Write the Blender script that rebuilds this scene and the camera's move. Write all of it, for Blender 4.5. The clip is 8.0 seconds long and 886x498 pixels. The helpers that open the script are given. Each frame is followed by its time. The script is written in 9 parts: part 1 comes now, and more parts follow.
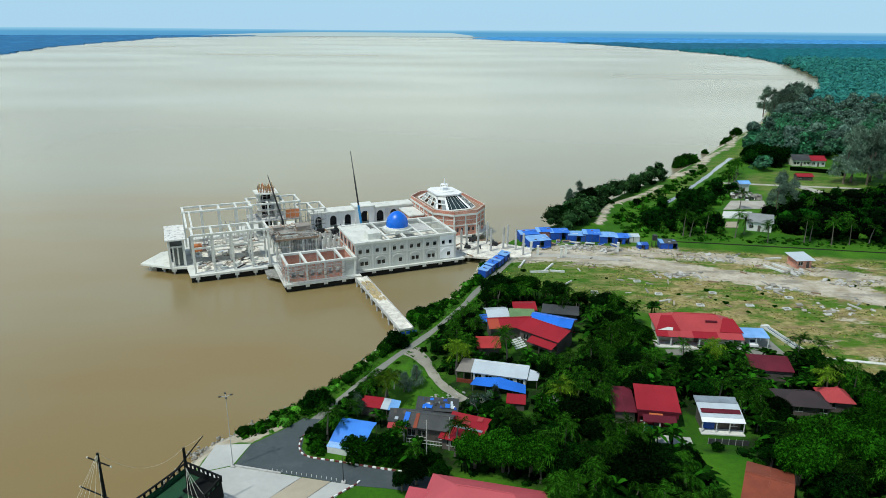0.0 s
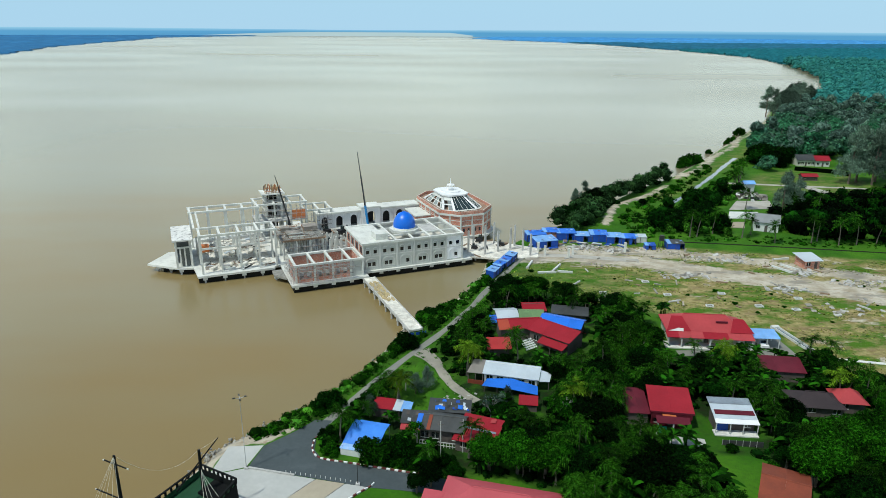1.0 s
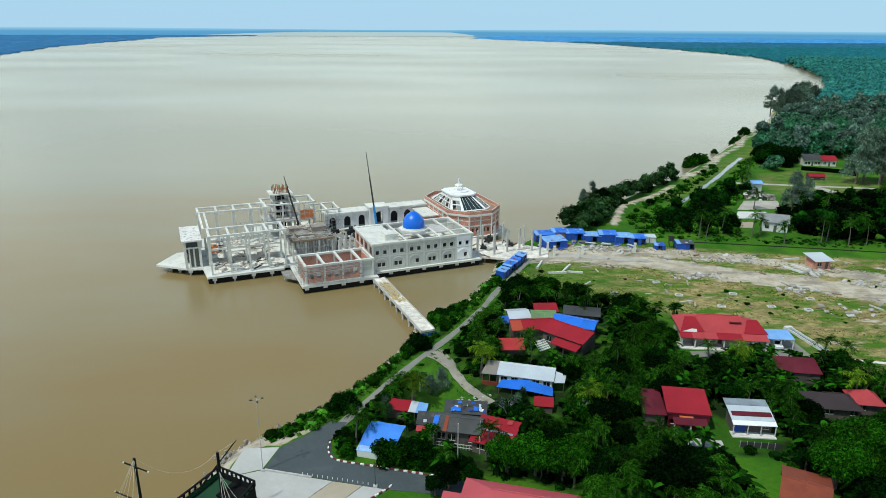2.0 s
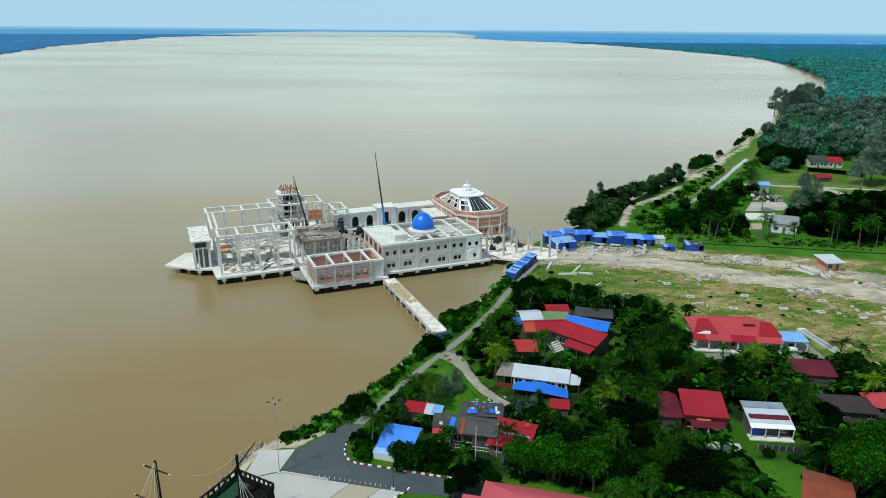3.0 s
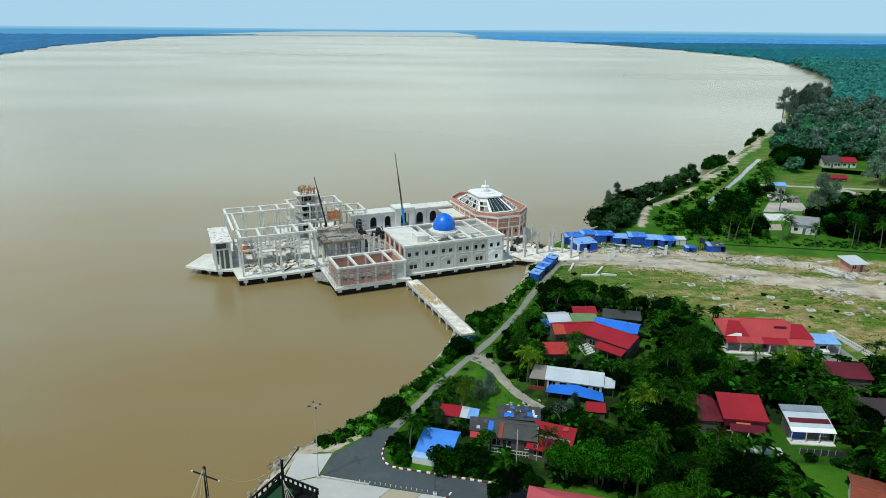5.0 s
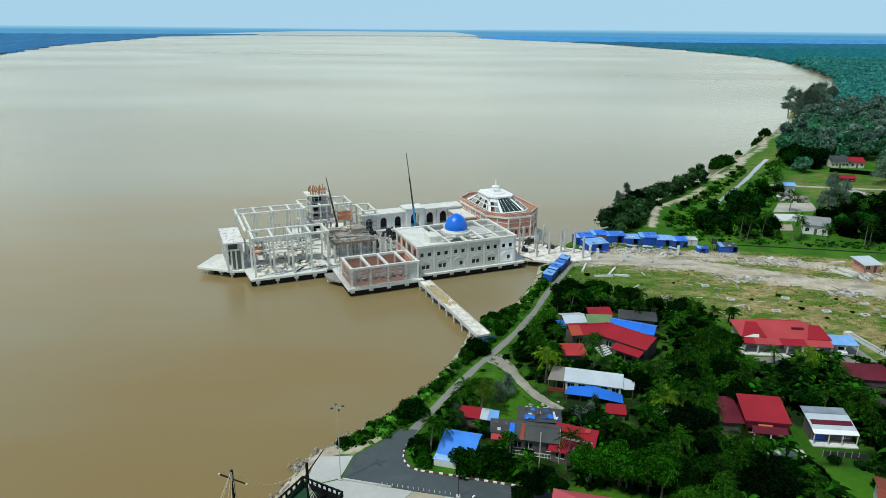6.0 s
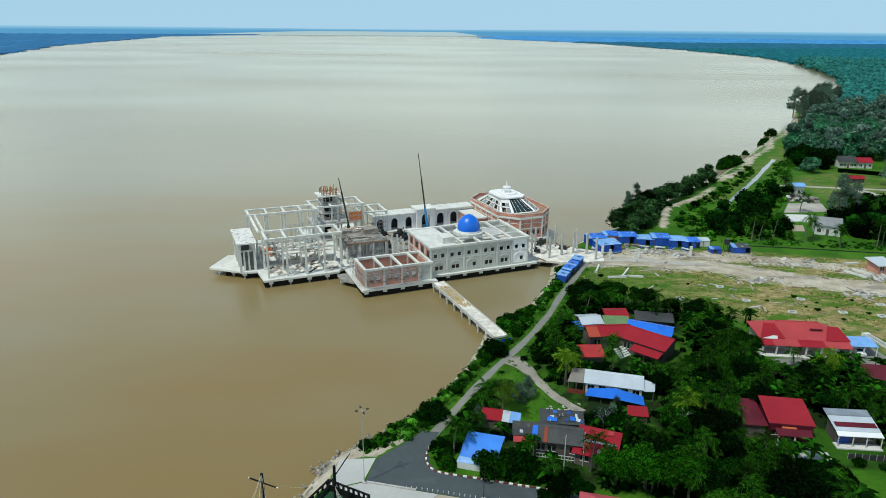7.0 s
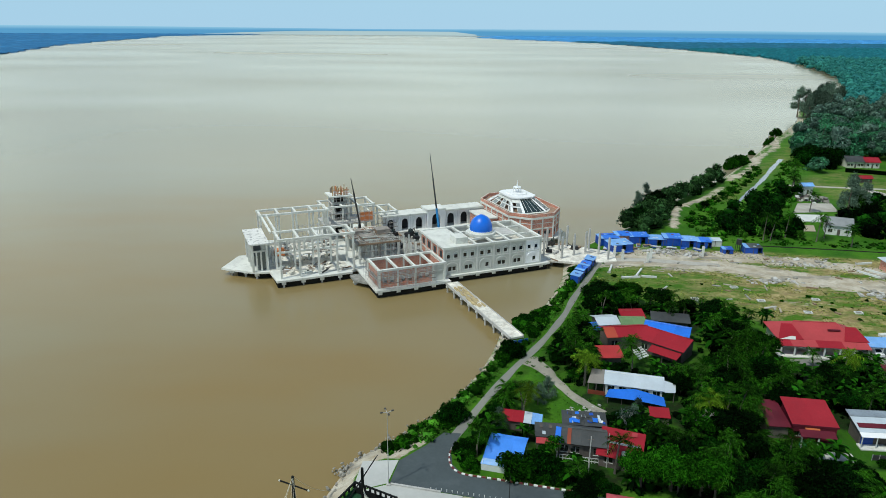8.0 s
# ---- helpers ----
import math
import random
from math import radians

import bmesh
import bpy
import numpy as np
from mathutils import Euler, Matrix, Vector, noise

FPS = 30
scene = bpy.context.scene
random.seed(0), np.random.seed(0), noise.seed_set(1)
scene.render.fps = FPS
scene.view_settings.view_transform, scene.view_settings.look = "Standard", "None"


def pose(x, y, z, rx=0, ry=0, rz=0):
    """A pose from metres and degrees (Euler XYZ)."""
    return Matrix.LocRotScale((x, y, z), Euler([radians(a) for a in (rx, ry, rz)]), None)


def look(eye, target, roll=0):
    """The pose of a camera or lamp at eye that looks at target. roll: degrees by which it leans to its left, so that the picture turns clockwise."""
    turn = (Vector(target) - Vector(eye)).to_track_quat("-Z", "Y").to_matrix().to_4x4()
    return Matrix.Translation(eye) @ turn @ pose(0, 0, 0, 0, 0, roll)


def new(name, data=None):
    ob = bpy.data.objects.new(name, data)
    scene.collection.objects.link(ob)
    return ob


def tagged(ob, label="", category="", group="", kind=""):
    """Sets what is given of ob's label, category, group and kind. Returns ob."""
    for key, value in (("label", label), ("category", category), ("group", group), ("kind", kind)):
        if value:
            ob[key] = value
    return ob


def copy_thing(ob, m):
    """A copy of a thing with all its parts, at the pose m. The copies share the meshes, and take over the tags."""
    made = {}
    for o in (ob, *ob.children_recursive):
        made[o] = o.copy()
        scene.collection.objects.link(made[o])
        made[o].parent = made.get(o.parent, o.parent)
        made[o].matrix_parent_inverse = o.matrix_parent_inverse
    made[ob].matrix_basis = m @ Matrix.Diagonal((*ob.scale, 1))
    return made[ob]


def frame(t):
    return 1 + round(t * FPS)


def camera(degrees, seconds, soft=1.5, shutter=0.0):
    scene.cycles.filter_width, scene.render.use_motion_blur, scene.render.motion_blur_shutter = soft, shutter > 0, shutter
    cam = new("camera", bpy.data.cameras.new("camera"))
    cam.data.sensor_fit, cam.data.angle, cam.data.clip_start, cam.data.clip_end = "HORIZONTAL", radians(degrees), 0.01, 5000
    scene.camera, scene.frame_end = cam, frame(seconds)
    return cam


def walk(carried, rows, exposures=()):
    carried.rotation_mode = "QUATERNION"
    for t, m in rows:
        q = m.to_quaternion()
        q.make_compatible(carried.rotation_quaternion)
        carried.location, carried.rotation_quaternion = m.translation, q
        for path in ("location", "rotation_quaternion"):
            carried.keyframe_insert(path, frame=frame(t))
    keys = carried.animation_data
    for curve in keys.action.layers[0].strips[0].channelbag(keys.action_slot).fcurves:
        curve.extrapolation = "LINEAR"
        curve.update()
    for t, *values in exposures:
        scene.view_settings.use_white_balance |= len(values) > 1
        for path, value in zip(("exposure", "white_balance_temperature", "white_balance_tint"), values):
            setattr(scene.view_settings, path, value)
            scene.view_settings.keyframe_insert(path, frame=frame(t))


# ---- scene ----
# ---------------------------------------------------------------- camera
cam = camera(66.6, 8.0, soft=0.6)
PATH = [
    (0, (-2.931, 0.908, 65.618), (-2.926, 2.808, 64.992), 0.4),
    (0.5, (-4.007, 1.062, 65.642), (-4.002, 2.962, 65.016), 0.4),
    (1, (-5.118, 1.305, 65.649), (-5.112, 3.204, 65.023), 0.4),
    (1.5, (-6.331, 1.573, 65.645), (-6.327, 3.472, 65.018), 0.3),
    (3, (-10.405, 2.459, 65.647), (-10.4, 4.359, 65.02), 0.5),
    (3.5, (-11.832, 2.719, 65.647), (-11.827, 4.618, 65.021), 0.5),
    (4, (-13.342, 3.013, 65.647), (-13.338, 4.912, 65.02), 0.4),
    (4.5, (-14.902, 3.293, 65.624), (-14.896, 5.192, 64.997), 0.5),
    (6, (-19.752, 4.178, 65.615), (-19.748, 6.077, 64.987), 0.5),
    (6.5, (-21.499, 4.482, 65.621), (-21.495, 6.381, 64.993), 0.5),
    (7, (-23.328, 4.76, 65.639), (-23.324, 6.659, 65.011), 0.5),
    (7.5, (-25.142, 5.023, 65.632), (-25.136, 6.922, 65.003), 0.5),
    (8, (-26.999, 5.247, 65.634), (-26.993, 7.146, 65.005), 0.5),
]
walk(cam, [(t, look(eye, target, roll)) for t, eye, target, roll in PATH], [(0, 0.02, 6350, 0), (3, 0.01, 6350, 0), (8, -0.06, 6350, 0)])

# ---------------------------------------------------------------- light
SUN_TO = Vector((-0.37, -0.30, 0.87)).normalized()
world = bpy.data.worlds.new("sky")
scene.world = world
world.use_nodes = True
wn, wl = world.node_tree.nodes, world.node_tree.links
wn.clear()
w_out = wn.new("ShaderNodeOutputWorld")
w_bg = wn.new("ShaderNodeBackground")
w_sky = wn.new("ShaderNodeTexSky")
w_sky.sky_type, w_sky.sun_disc = "NISHITA", False
w_sky.sun_elevation = math.asin(SUN_TO.z)
w_sky.sun_rotation = math.atan2(SUN_TO.x, SUN_TO.y)
w_sky.air_density, w_sky.dust_density, w_sky.ozone_density = 1.0, 0.0, 6.0
w_bg.inputs["Strength"].default_value = 0.109
# blue haze low over the horizon, above it a broken bright cloud layer that thins towards the zenith
w_co = wn.new("ShaderNodeTexCoord")
w_sep = wn.new("ShaderNodeSeparateXYZ")


def w_range(a, b, lo, hi):
    x = wn.new("ShaderNodeMapRange")
    x.interpolation_type = "SMOOTHSTEP"
    x.inputs["From Min"].default_value, x.inputs["From Max"].default_value = a, b
    x.inputs["To Min"].default_value, x.inputs["To Max"].default_value = lo, hi
    return x


w_haze = w_range(0.0, 0.22, 0.92, 0.0)
w_low = w_range(0.032, 0.075, 0.0, 1.0)
w_high = w_range(0.12, 0.6, 1.0, 0.12)
w_map = wn.new("ShaderNodeMapping")
w_map.inputs["Scale"].default_value = (2.2, 2.2, 7.0)
w_noise = wn.new("ShaderNodeTexNoise")
w_noise.inputs["Scale"].default_value, w_noise.inputs["Detail"].default_value = 1.6, 5.0
w_cl = wn.new("ShaderNodeMapRange")
w_cl.inputs["From Min"].default_value, w_cl.inputs["From Max"].default_value = 0.3, 0.65
w_cl.inputs["To Min"].default_value, w_cl.inputs["To Max"].default_value = 0.5, 0.97
w_mul, w_mul2 = wn.new("ShaderNodeMath"), wn.new("ShaderNodeMath")
w_mul.operation = w_mul2.operation = "MULTIPLY"
w_hmix, w_mix = wn.new("ShaderNodeMix"), wn.new("ShaderNodeMix")
w_hmix.data_type = w_mix.data_type = "RGBA"
w_hmix.inputs["B"].default_value = (3.8, 5.85, 8.0, 1)
w_mix.inputs["B"].default_value = (12.0, 13.1, 12.7, 1)
wl.new(w_co.outputs["Generated"], w_sep.inputs[0])
for x in (w_haze, w_low, w_high):
    wl.new(w_sep.outputs["Z"], x.inputs["Value"])
wl.new(w_co.outputs["Generated"], w_map.inputs["Vector"])
wl.new(w_map.outputs[0], w_noise.inputs["Vector"])
wl.new(w_noise.outputs["Fac"], w_cl.inputs["Value"])
wl.new(w_low.outputs[0], w_mul.inputs[0])
wl.new(w_cl.outputs[0], w_mul.inputs[1])
wl.new(w_mul.outputs[0], w_mul2.inputs[0])
wl.new(w_high.outputs[0], w_mul2.inputs[1])
wl.new(w_haze.outputs[0], w_hmix.inputs["Factor"])
wl.new(w_sky.outputs[0], w_hmix.inputs["A"])
wl.new(w_mul2.outputs[0], w_mix.inputs["Factor"])
wl.new(w_hmix.outputs["Result"], w_mix.inputs["A"])
wl.new(w_mix.outputs["Result"], w_bg.inputs["Color"])
wl.new(w_bg.outputs[0], w_out.inputs[0])

sun = new("sun", bpy.data.lights.new("sun", "SUN"))
sun.data.energy, sun.data.angle, sun.data.color = 3.3, radians(2.0), (1.0, 0.96, 0.9)
sun.matrix_world = look(SUN_TO * 300, (0, 0, 0))

# ---------------------------------------------------------------- materials
MATS = {}


def mat(name, col, rough=0.8, metal=0.0, vary=0.22, size=1.0, bump=0.15, stain=0.0, stain_col=(0.08, 0.07, 0.06), ribs=0.0, ribaxis="X", ribsize=3.0, spec=0.4, courses=None):
    """A weathered surface: two scales of tone, stains with soft shapes, fine relief, optional ribs or brick courses."""
    if name in MATS:
        return MATS[name]
    m = bpy.data.materials.new(name)
    MATS[name] = m
    m.use_nodes = True
    n, l = m.node_tree.nodes, m.node_tree.links
    b = n["Principled BSDF"]
    b.inputs["Roughness"].default_value, b.inputs["Metallic"].default_value = rough, metal
    b.inputs["Specular IOR Level"].default_value = spec
    tc = n.new("ShaderNodeTexCoord")
    info = n.new("ShaderNodeObjectInfo")
    off = n.new("ShaderNodeVectorMath")
    off.operation = "MULTIPLY_ADD"
    comb = n.new("ShaderNodeCombineXYZ")
    for i in range(3):
        l.new(info.outputs["Random"], comb.inputs[i])
    l.new(comb.outputs[0], off.inputs[0])
    off.inputs[1].default_value = (37.0, 19.0, 53.0)
    l.new(tc.outputs["Object"], off.inputs[2])
    big, fine = n.new("ShaderNodeTexNoise"), n.new("ShaderNodeTexNoise")
    big.inputs["Scale"].default_value, big.inputs["Detail"].default_value = 0.35 / size, 4.0
    fine.inputs["Scale"].default_value, fine.inputs["Detail"].default_value = 4.0 / size, 5.0
    for x in (big, fine):
        l.new(off.outputs[0], x.inputs["Vector"])
    add = n.new("ShaderNodeMath")
    add.operation = "MULTIPLY_ADD"
    add.inputs[1].default_value = 0.45
    l.new(fine.outputs["Fac"], add.inputs[0])
    l.new(big.outputs["Fac"], add.inputs[2])
    rng = n.new("ShaderNodeMapRange")
    rng.inputs["From Min"].default_value, rng.inputs["From Max"].default_value = 0.42, 1.02
    rng.inputs["To Min"].default_value, rng.inputs["To Max"].default_value = 1.0 - vary, 1.0 + vary
    l.new(add.outputs[0], rng.inputs["Value"])
    src = None
    if courses:
        br = n.new("ShaderNodeTexBrick")
        br.inputs["Color1"].default_value, br.inputs["Color2"].default_value = (*col, 1), (*[c * 0.72 for c in col], 1)
        br.inputs["Mortar"].default_value = (*courses, 1)
        br.inputs["Scale"].default_value = 1.0
        br.inputs["Brick Width"].default_value, br.inputs["Row Height"].default_value, br.inputs["Mortar Size"].default_value = 0.42, 0.2, 0.02
        mp = n.new("ShaderNodeCombineXYZ")
        sp = n.new("ShaderNodeSeparateXYZ")
        sm = n.new("ShaderNodeMath")
        l.new(tc.outputs["Object"], sp.inputs[0])
        l.new(sp.outputs["X"], sm.inputs[0])
        l.new(sp.outputs["Y"], sm.inputs[1])
        l.new(sm.outputs[0], mp.inputs[0])
        l.new(sp.outputs["Z"], mp.inputs[1])
        l.new(mp.outputs[0], br.inputs["Vector"])
        src = br.outputs["Color"]
    sc = n.new("ShaderNodeVectorMath")
    sc.operation = "SCALE"
    if src:
        l.new(src, sc.inputs[0])
    else:
        sc.inputs[0].default_value = col
    l.new(rng.outputs[0], sc.inputs["Scale"])
    out = sc.outputs[0]
    if stain:
        st = n.new("ShaderNodeTexNoise")
        st.inputs["Scale"].default_value, st.inputs["Detail"].default_value, st.inputs["Roughness"].default_value = 0.9 / size, 7.0, 0.65
        l.new(off.outputs[0], st.inputs["Vector"])
        sr = n.new("ShaderNodeMapRange")
        sr.inputs["From Min"].default_value, sr.inputs["From Max"].default_value = 0.52, 0.68
        sr.inputs["To Max"].default_value = stain
        l.new(st.outputs["Fac"], sr.inputs["Value"])
        mx = n.new("ShaderNodeMix")
        mx.data_type = "RGBA"
        l.new(sr.outputs[0], mx.inputs["Factor"])
        l.new(out, mx.inputs["A"])
        mx.inputs["B"].default_value = (*stain_col, 1)
        out = mx.outputs["Result"]
    l.new(out, b.inputs["Base Color"])
    h = fine.outputs["Fac"]
    if ribs:
        wv = n.new("ShaderNodeTexWave")
        wv.bands_direction = ribaxis
        wv.inputs["Scale"].default_value = ribsize
        l.new(tc.outputs["Object"], wv.inputs["Vector"])
        ad = n.new("ShaderNodeMath")
        ad.operation = "MULTIPLY_ADD"
        ad.inputs[1].default_value = ribs
        l.new(wv.outputs["Fac"], ad.inputs[0])
        l.new(h, ad.inputs[2])
        h = ad.outputs[0]
    bp = n.new("ShaderNodeBump")
    bp.inputs["Strength"].default_value, bp.inputs["Distance"].default_value = bump, 0.05
    l.new(h, bp.inputs["Height"])
    l.new(bp.outputs[0], b.inputs["Normal"])
    return m


def leafy(name, col, vary=0.7, warm=0.3, rough=0.8, glow=0.22):
    """Foliage: each clump and each plant has its own tone; light passes through a little."""
    m = bpy.data.materials.new(name)
    MATS[name] = m
    m.use_nodes = True
    n, l = m.node_tree.nodes, m.node_tree.links
    b = n["Principled BSDF"]
    b.inputs["Roughness"].default_value = rough
    b.inputs["Specular IOR Level"].default_value = 0.02
    geo, info = n.new("ShaderNodeNewGeometry"), n.new("ShaderNodeObjectInfo")
    r1 = n.new("ShaderNodeMapRange")
    r1.inputs["To Min"].default_value, r1.inputs["To Max"].default_value = 1 - 1.12 * vary, 1 + 2.3 * vary
    few = n.new("ShaderNodeMath")
    few.operation = "POWER"
    few.inputs[1].default_value = 2.4
    l.new(geo.outputs["Random Per Island"], few.inputs[0])
    l.new(few.outputs[0], r1.inputs["Value"])
    r2 = n.new("ShaderNodeMapRange")
    r2.inputs["To Min"].default_value, r2.inputs["To Max"].default_value = 0.42, 1.85
    l.new(info.outputs["Random"], r2.inputs["Value"])
    mu = n.new("ShaderNodeMath")
    mu.operation = "MULTIPLY"
    l.new(r1.outputs[0], mu.inputs[0])
    l.new(r2.outputs[0], mu.inputs[1])
    mx = n.new("ShaderNodeMix")
    mx.data_type = "RGBA"
    mx.inputs["A"].default_value = (*col, 1)
    mx.inputs["B"].default_value = (col[0] * 1.4 + 0.0005, col[1] * 1.3, col[2] * 0.9, 1)
    wf = n.new("ShaderNodeMath")
    wf.operation = "MULTIPLY"
    wf.inputs[1].default_value = warm * 2
    fr = n.new("ShaderNodeMath")
    fr.operation = "FRACT"
    sc7 = n.new("ShaderNodeMath")
    sc7.operation = "MULTIPLY"
    sc7.inputs[1].default_value = 7.31
    l.new(geo.outputs["Random Per Island"], sc7.inputs[0])
    ad7 = n.new("ShaderNodeMath")
    l.new(sc7.outputs[0], ad7.inputs[0])
    l.new(info.outputs["Random"], ad7.inputs[1])
    l.new(ad7.outputs[0], fr.inputs[0])
    l.new(fr.outputs[0], wf.inputs[0])
    l.new(wf.outputs[0], mx.inputs["Factor"])
    s = n.new("ShaderNodeVectorMath")
    s.operation = "SCALE"
    l.new(mx.outputs["Result"], s.inputs[0])
    l.new(mu.outputs[0], s.inputs["Scale"])
    l.new(s.outputs[0], b.inputs["Base Color"])
    tr = n.new("ShaderNodeBsdfTranslucent")
    l.new(s.outputs[0], tr.inputs["Color"])
    ms = n.new("ShaderNodeMixShader")
    ms.inputs[0].default_value = glow
    l.new(b.outputs[0], ms.inputs[1])
    l.new(tr.outputs[0], ms.inputs[2])
    l.new(ms.outputs[0], n["Material Output"].inputs["Surface"])
    return m


def water_mat(name, col, col2, rough=0.22, sky_grey=None):
    m = bpy.data.materials.new(name)
    m.use_nodes = True
    n, l = m.node_tree.nodes, m.node_tree.links
    b = n["Principled BSDF"]
    b.inputs["Roughness"].default_value, b.inputs["IOR"].default_value = rough, 1.42
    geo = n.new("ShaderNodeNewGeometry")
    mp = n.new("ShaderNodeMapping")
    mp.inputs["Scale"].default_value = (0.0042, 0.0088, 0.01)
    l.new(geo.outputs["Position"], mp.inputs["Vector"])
    # colour patches: silt tone, also painted in place of reflected clouds
    silt_cloud = n.new("ShaderNodeTexNoise")
    silt_cloud.inputs["Scale"].default_value, silt_cloud.inputs["Detail"].default_value = 1.0, 4.0
    l.new(mp.outputs[0], silt_cloud.inputs["Vector"])
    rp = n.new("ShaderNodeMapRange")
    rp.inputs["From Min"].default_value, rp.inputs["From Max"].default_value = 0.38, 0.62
    l.new(silt_cloud.outputs["Fac"], rp.inputs["Value"])
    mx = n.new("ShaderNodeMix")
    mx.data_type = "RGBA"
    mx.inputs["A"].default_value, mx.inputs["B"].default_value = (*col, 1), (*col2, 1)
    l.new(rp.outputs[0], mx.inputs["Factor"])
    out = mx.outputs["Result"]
    # base colour greys with distance, painting in the reflected sky
    if sky_grey:
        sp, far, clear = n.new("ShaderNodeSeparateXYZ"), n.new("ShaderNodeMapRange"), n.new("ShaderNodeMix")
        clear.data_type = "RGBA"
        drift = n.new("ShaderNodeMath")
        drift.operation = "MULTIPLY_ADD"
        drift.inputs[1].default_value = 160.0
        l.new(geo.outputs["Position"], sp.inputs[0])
        l.new(silt_cloud.outputs["Fac"], drift.inputs[0])
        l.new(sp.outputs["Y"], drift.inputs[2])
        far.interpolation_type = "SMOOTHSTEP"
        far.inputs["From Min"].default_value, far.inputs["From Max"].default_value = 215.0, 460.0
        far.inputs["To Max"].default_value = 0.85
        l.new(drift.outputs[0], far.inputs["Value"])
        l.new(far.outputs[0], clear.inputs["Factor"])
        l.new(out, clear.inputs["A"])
        clear.inputs["B"].default_value = (*sky_grey, 1)
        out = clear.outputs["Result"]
    l.new(out, b.inputs["Base Color"])
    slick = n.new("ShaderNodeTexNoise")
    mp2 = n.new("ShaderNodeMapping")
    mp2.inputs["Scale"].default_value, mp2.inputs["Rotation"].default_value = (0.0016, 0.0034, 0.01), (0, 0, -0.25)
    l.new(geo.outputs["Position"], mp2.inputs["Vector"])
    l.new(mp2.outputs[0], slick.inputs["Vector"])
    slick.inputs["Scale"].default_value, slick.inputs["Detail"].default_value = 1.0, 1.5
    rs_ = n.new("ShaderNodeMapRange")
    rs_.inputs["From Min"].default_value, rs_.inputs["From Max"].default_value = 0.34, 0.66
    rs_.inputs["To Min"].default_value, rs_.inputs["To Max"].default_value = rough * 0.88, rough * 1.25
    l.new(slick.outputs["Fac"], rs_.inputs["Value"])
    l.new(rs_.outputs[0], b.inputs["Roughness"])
    rip, swell = n.new("ShaderNodeTexNoise"), n.new("ShaderNodeTexNoise")
    rip.inputs["Scale"].default_value, rip.inputs["Detail"].default_value = 1.1, 4.0
    swell.inputs["Scale"].default_value, swell.inputs["Detail"].default_value = 0.12, 3.0
    l.new(geo.outputs["Position"], rip.inputs["Vector"])
    l.new(geo.outputs["Position"], swell.inputs["Vector"])
    ad = n.new("ShaderNodeMath")
    l.new(rip.outputs["Fac"], ad.inputs[0])
    l.new(swell.outputs["Fac"], ad.inputs[1])
    bp = n.new("ShaderNodeBump")
    bp.inputs["Strength"].default_value, bp.inputs["Distance"].default_value = 0.045, 0.12
    l.new(ad.outputs[0], bp.inputs["Height"])
    l.new(bp.outputs[0], b.inputs["Normal"])
    return m


def glass_mat(name, col, rough=0.08):
    m = bpy.data.materials.new(name)
    m.use_nodes = True
    b = m.node_tree.nodes["Principled BSDF"]
    b.inputs["Base Color"].default_value, b.inputs["Roughness"].default_value = (*col, 1), rough
    b.inputs["Specular IOR Level"].default_value = 0.7
    MATS[name] = m
    return m


CONC = mat("pale_concrete", (0.61, 0.61, 0.565), 0.85, vary=0.16, stain=0.4, stain_col=(0.27, 0.26, 0.24), size=2.0)
CONC2 = mat("grey_concrete", (0.44, 0.43, 0.41), 0.9, vary=0.22, stain=0.55, stain_col=(0.2, 0.19, 0.17), size=1.4)
SLABC = mat("littered_slab", (0.64, 0.61, 0.54), 0.9, vary=0.35, stain=0.6, stain_col=(0.30, 0.24, 0.18), size=0.9)
PLASTER = mat("grey_plaster", (0.50, 0.51, 0.475), 0.85, vary=0.12, stain=0.3, stain_col=(0.38, 0.38, 0.36), size=2.5)
MOULD = mat("pale_moulding", (0.58, 0.58, 0.55), 0.8, vary=0.1, size=2.0)
# near-black; under the decks and inside the tower it paints in shade
NEARBLACK = mat("near_black", (0.016, 0.016, 0.014), 0.9, vary=0.4, stain=0.5, stain_col=(0.010, 0.012, 0.008), spec=0.05)
WHITE = mat("white_paint", (0.74, 0.74, 0.74), 0.6, vary=0.06, stain=0.15, stain_col=(0.6, 0.6, 0.58), size=2.0)
BRICK = mat("red_brick", (0.56, 0.20, 0.125), 0.9, vary=0.25, stain=0.25, stain_col=(0.4, 0.33, 0.28), courses=(0.5, 0.42, 0.36))
ORANGE = mat("orange_formwork", (0.55, 0.18, 0.06), 0.8, vary=0.25)
TIMBER = mat("brown_timber", (0.22, 0.15, 0.10), 0.85, vary=0.4, size=0.6)
DIRTY = mat("dirty_wet_slab", (0.25, 0.245, 0.22), 0.8, vary=0.5, stain=0.8, stain_col=(0.05, 0.045, 0.04), size=0.7)
GREYTIM = mat("grey_timber", (0.26, 0.23, 0.20), 0.9, vary=0.45, size=0.6)
STEEL = mat("galvanised_tube", (0.42, 0.42, 0.42), 0.45, 0.6, vary=0.2)
# black sheet painted as the shade in openings, arches and shed bays
DARK = mat("black_shade_sheet", (0.035, 0.035, 0.038), 0.7, vary=0.3)
DOMEB = mat("blue_dome_paint", (0.005, 0.125, 0.62), 0.38, vary=0.10, size=2.0, bump=0.03, spec=0.5)
BLUESH = mat("blue_sheet", (0.010, 0.068, 0.38), 0.5, vary=0.25, ribs=0.6, stain=0.2, stain_col=(0.02, 0.05, 0.2))
BLUETARP = mat("blue_tarpaulin", (0.02, 0.14, 0.60), 0.45, vary=0.2, bump=0.5, size=1.5)
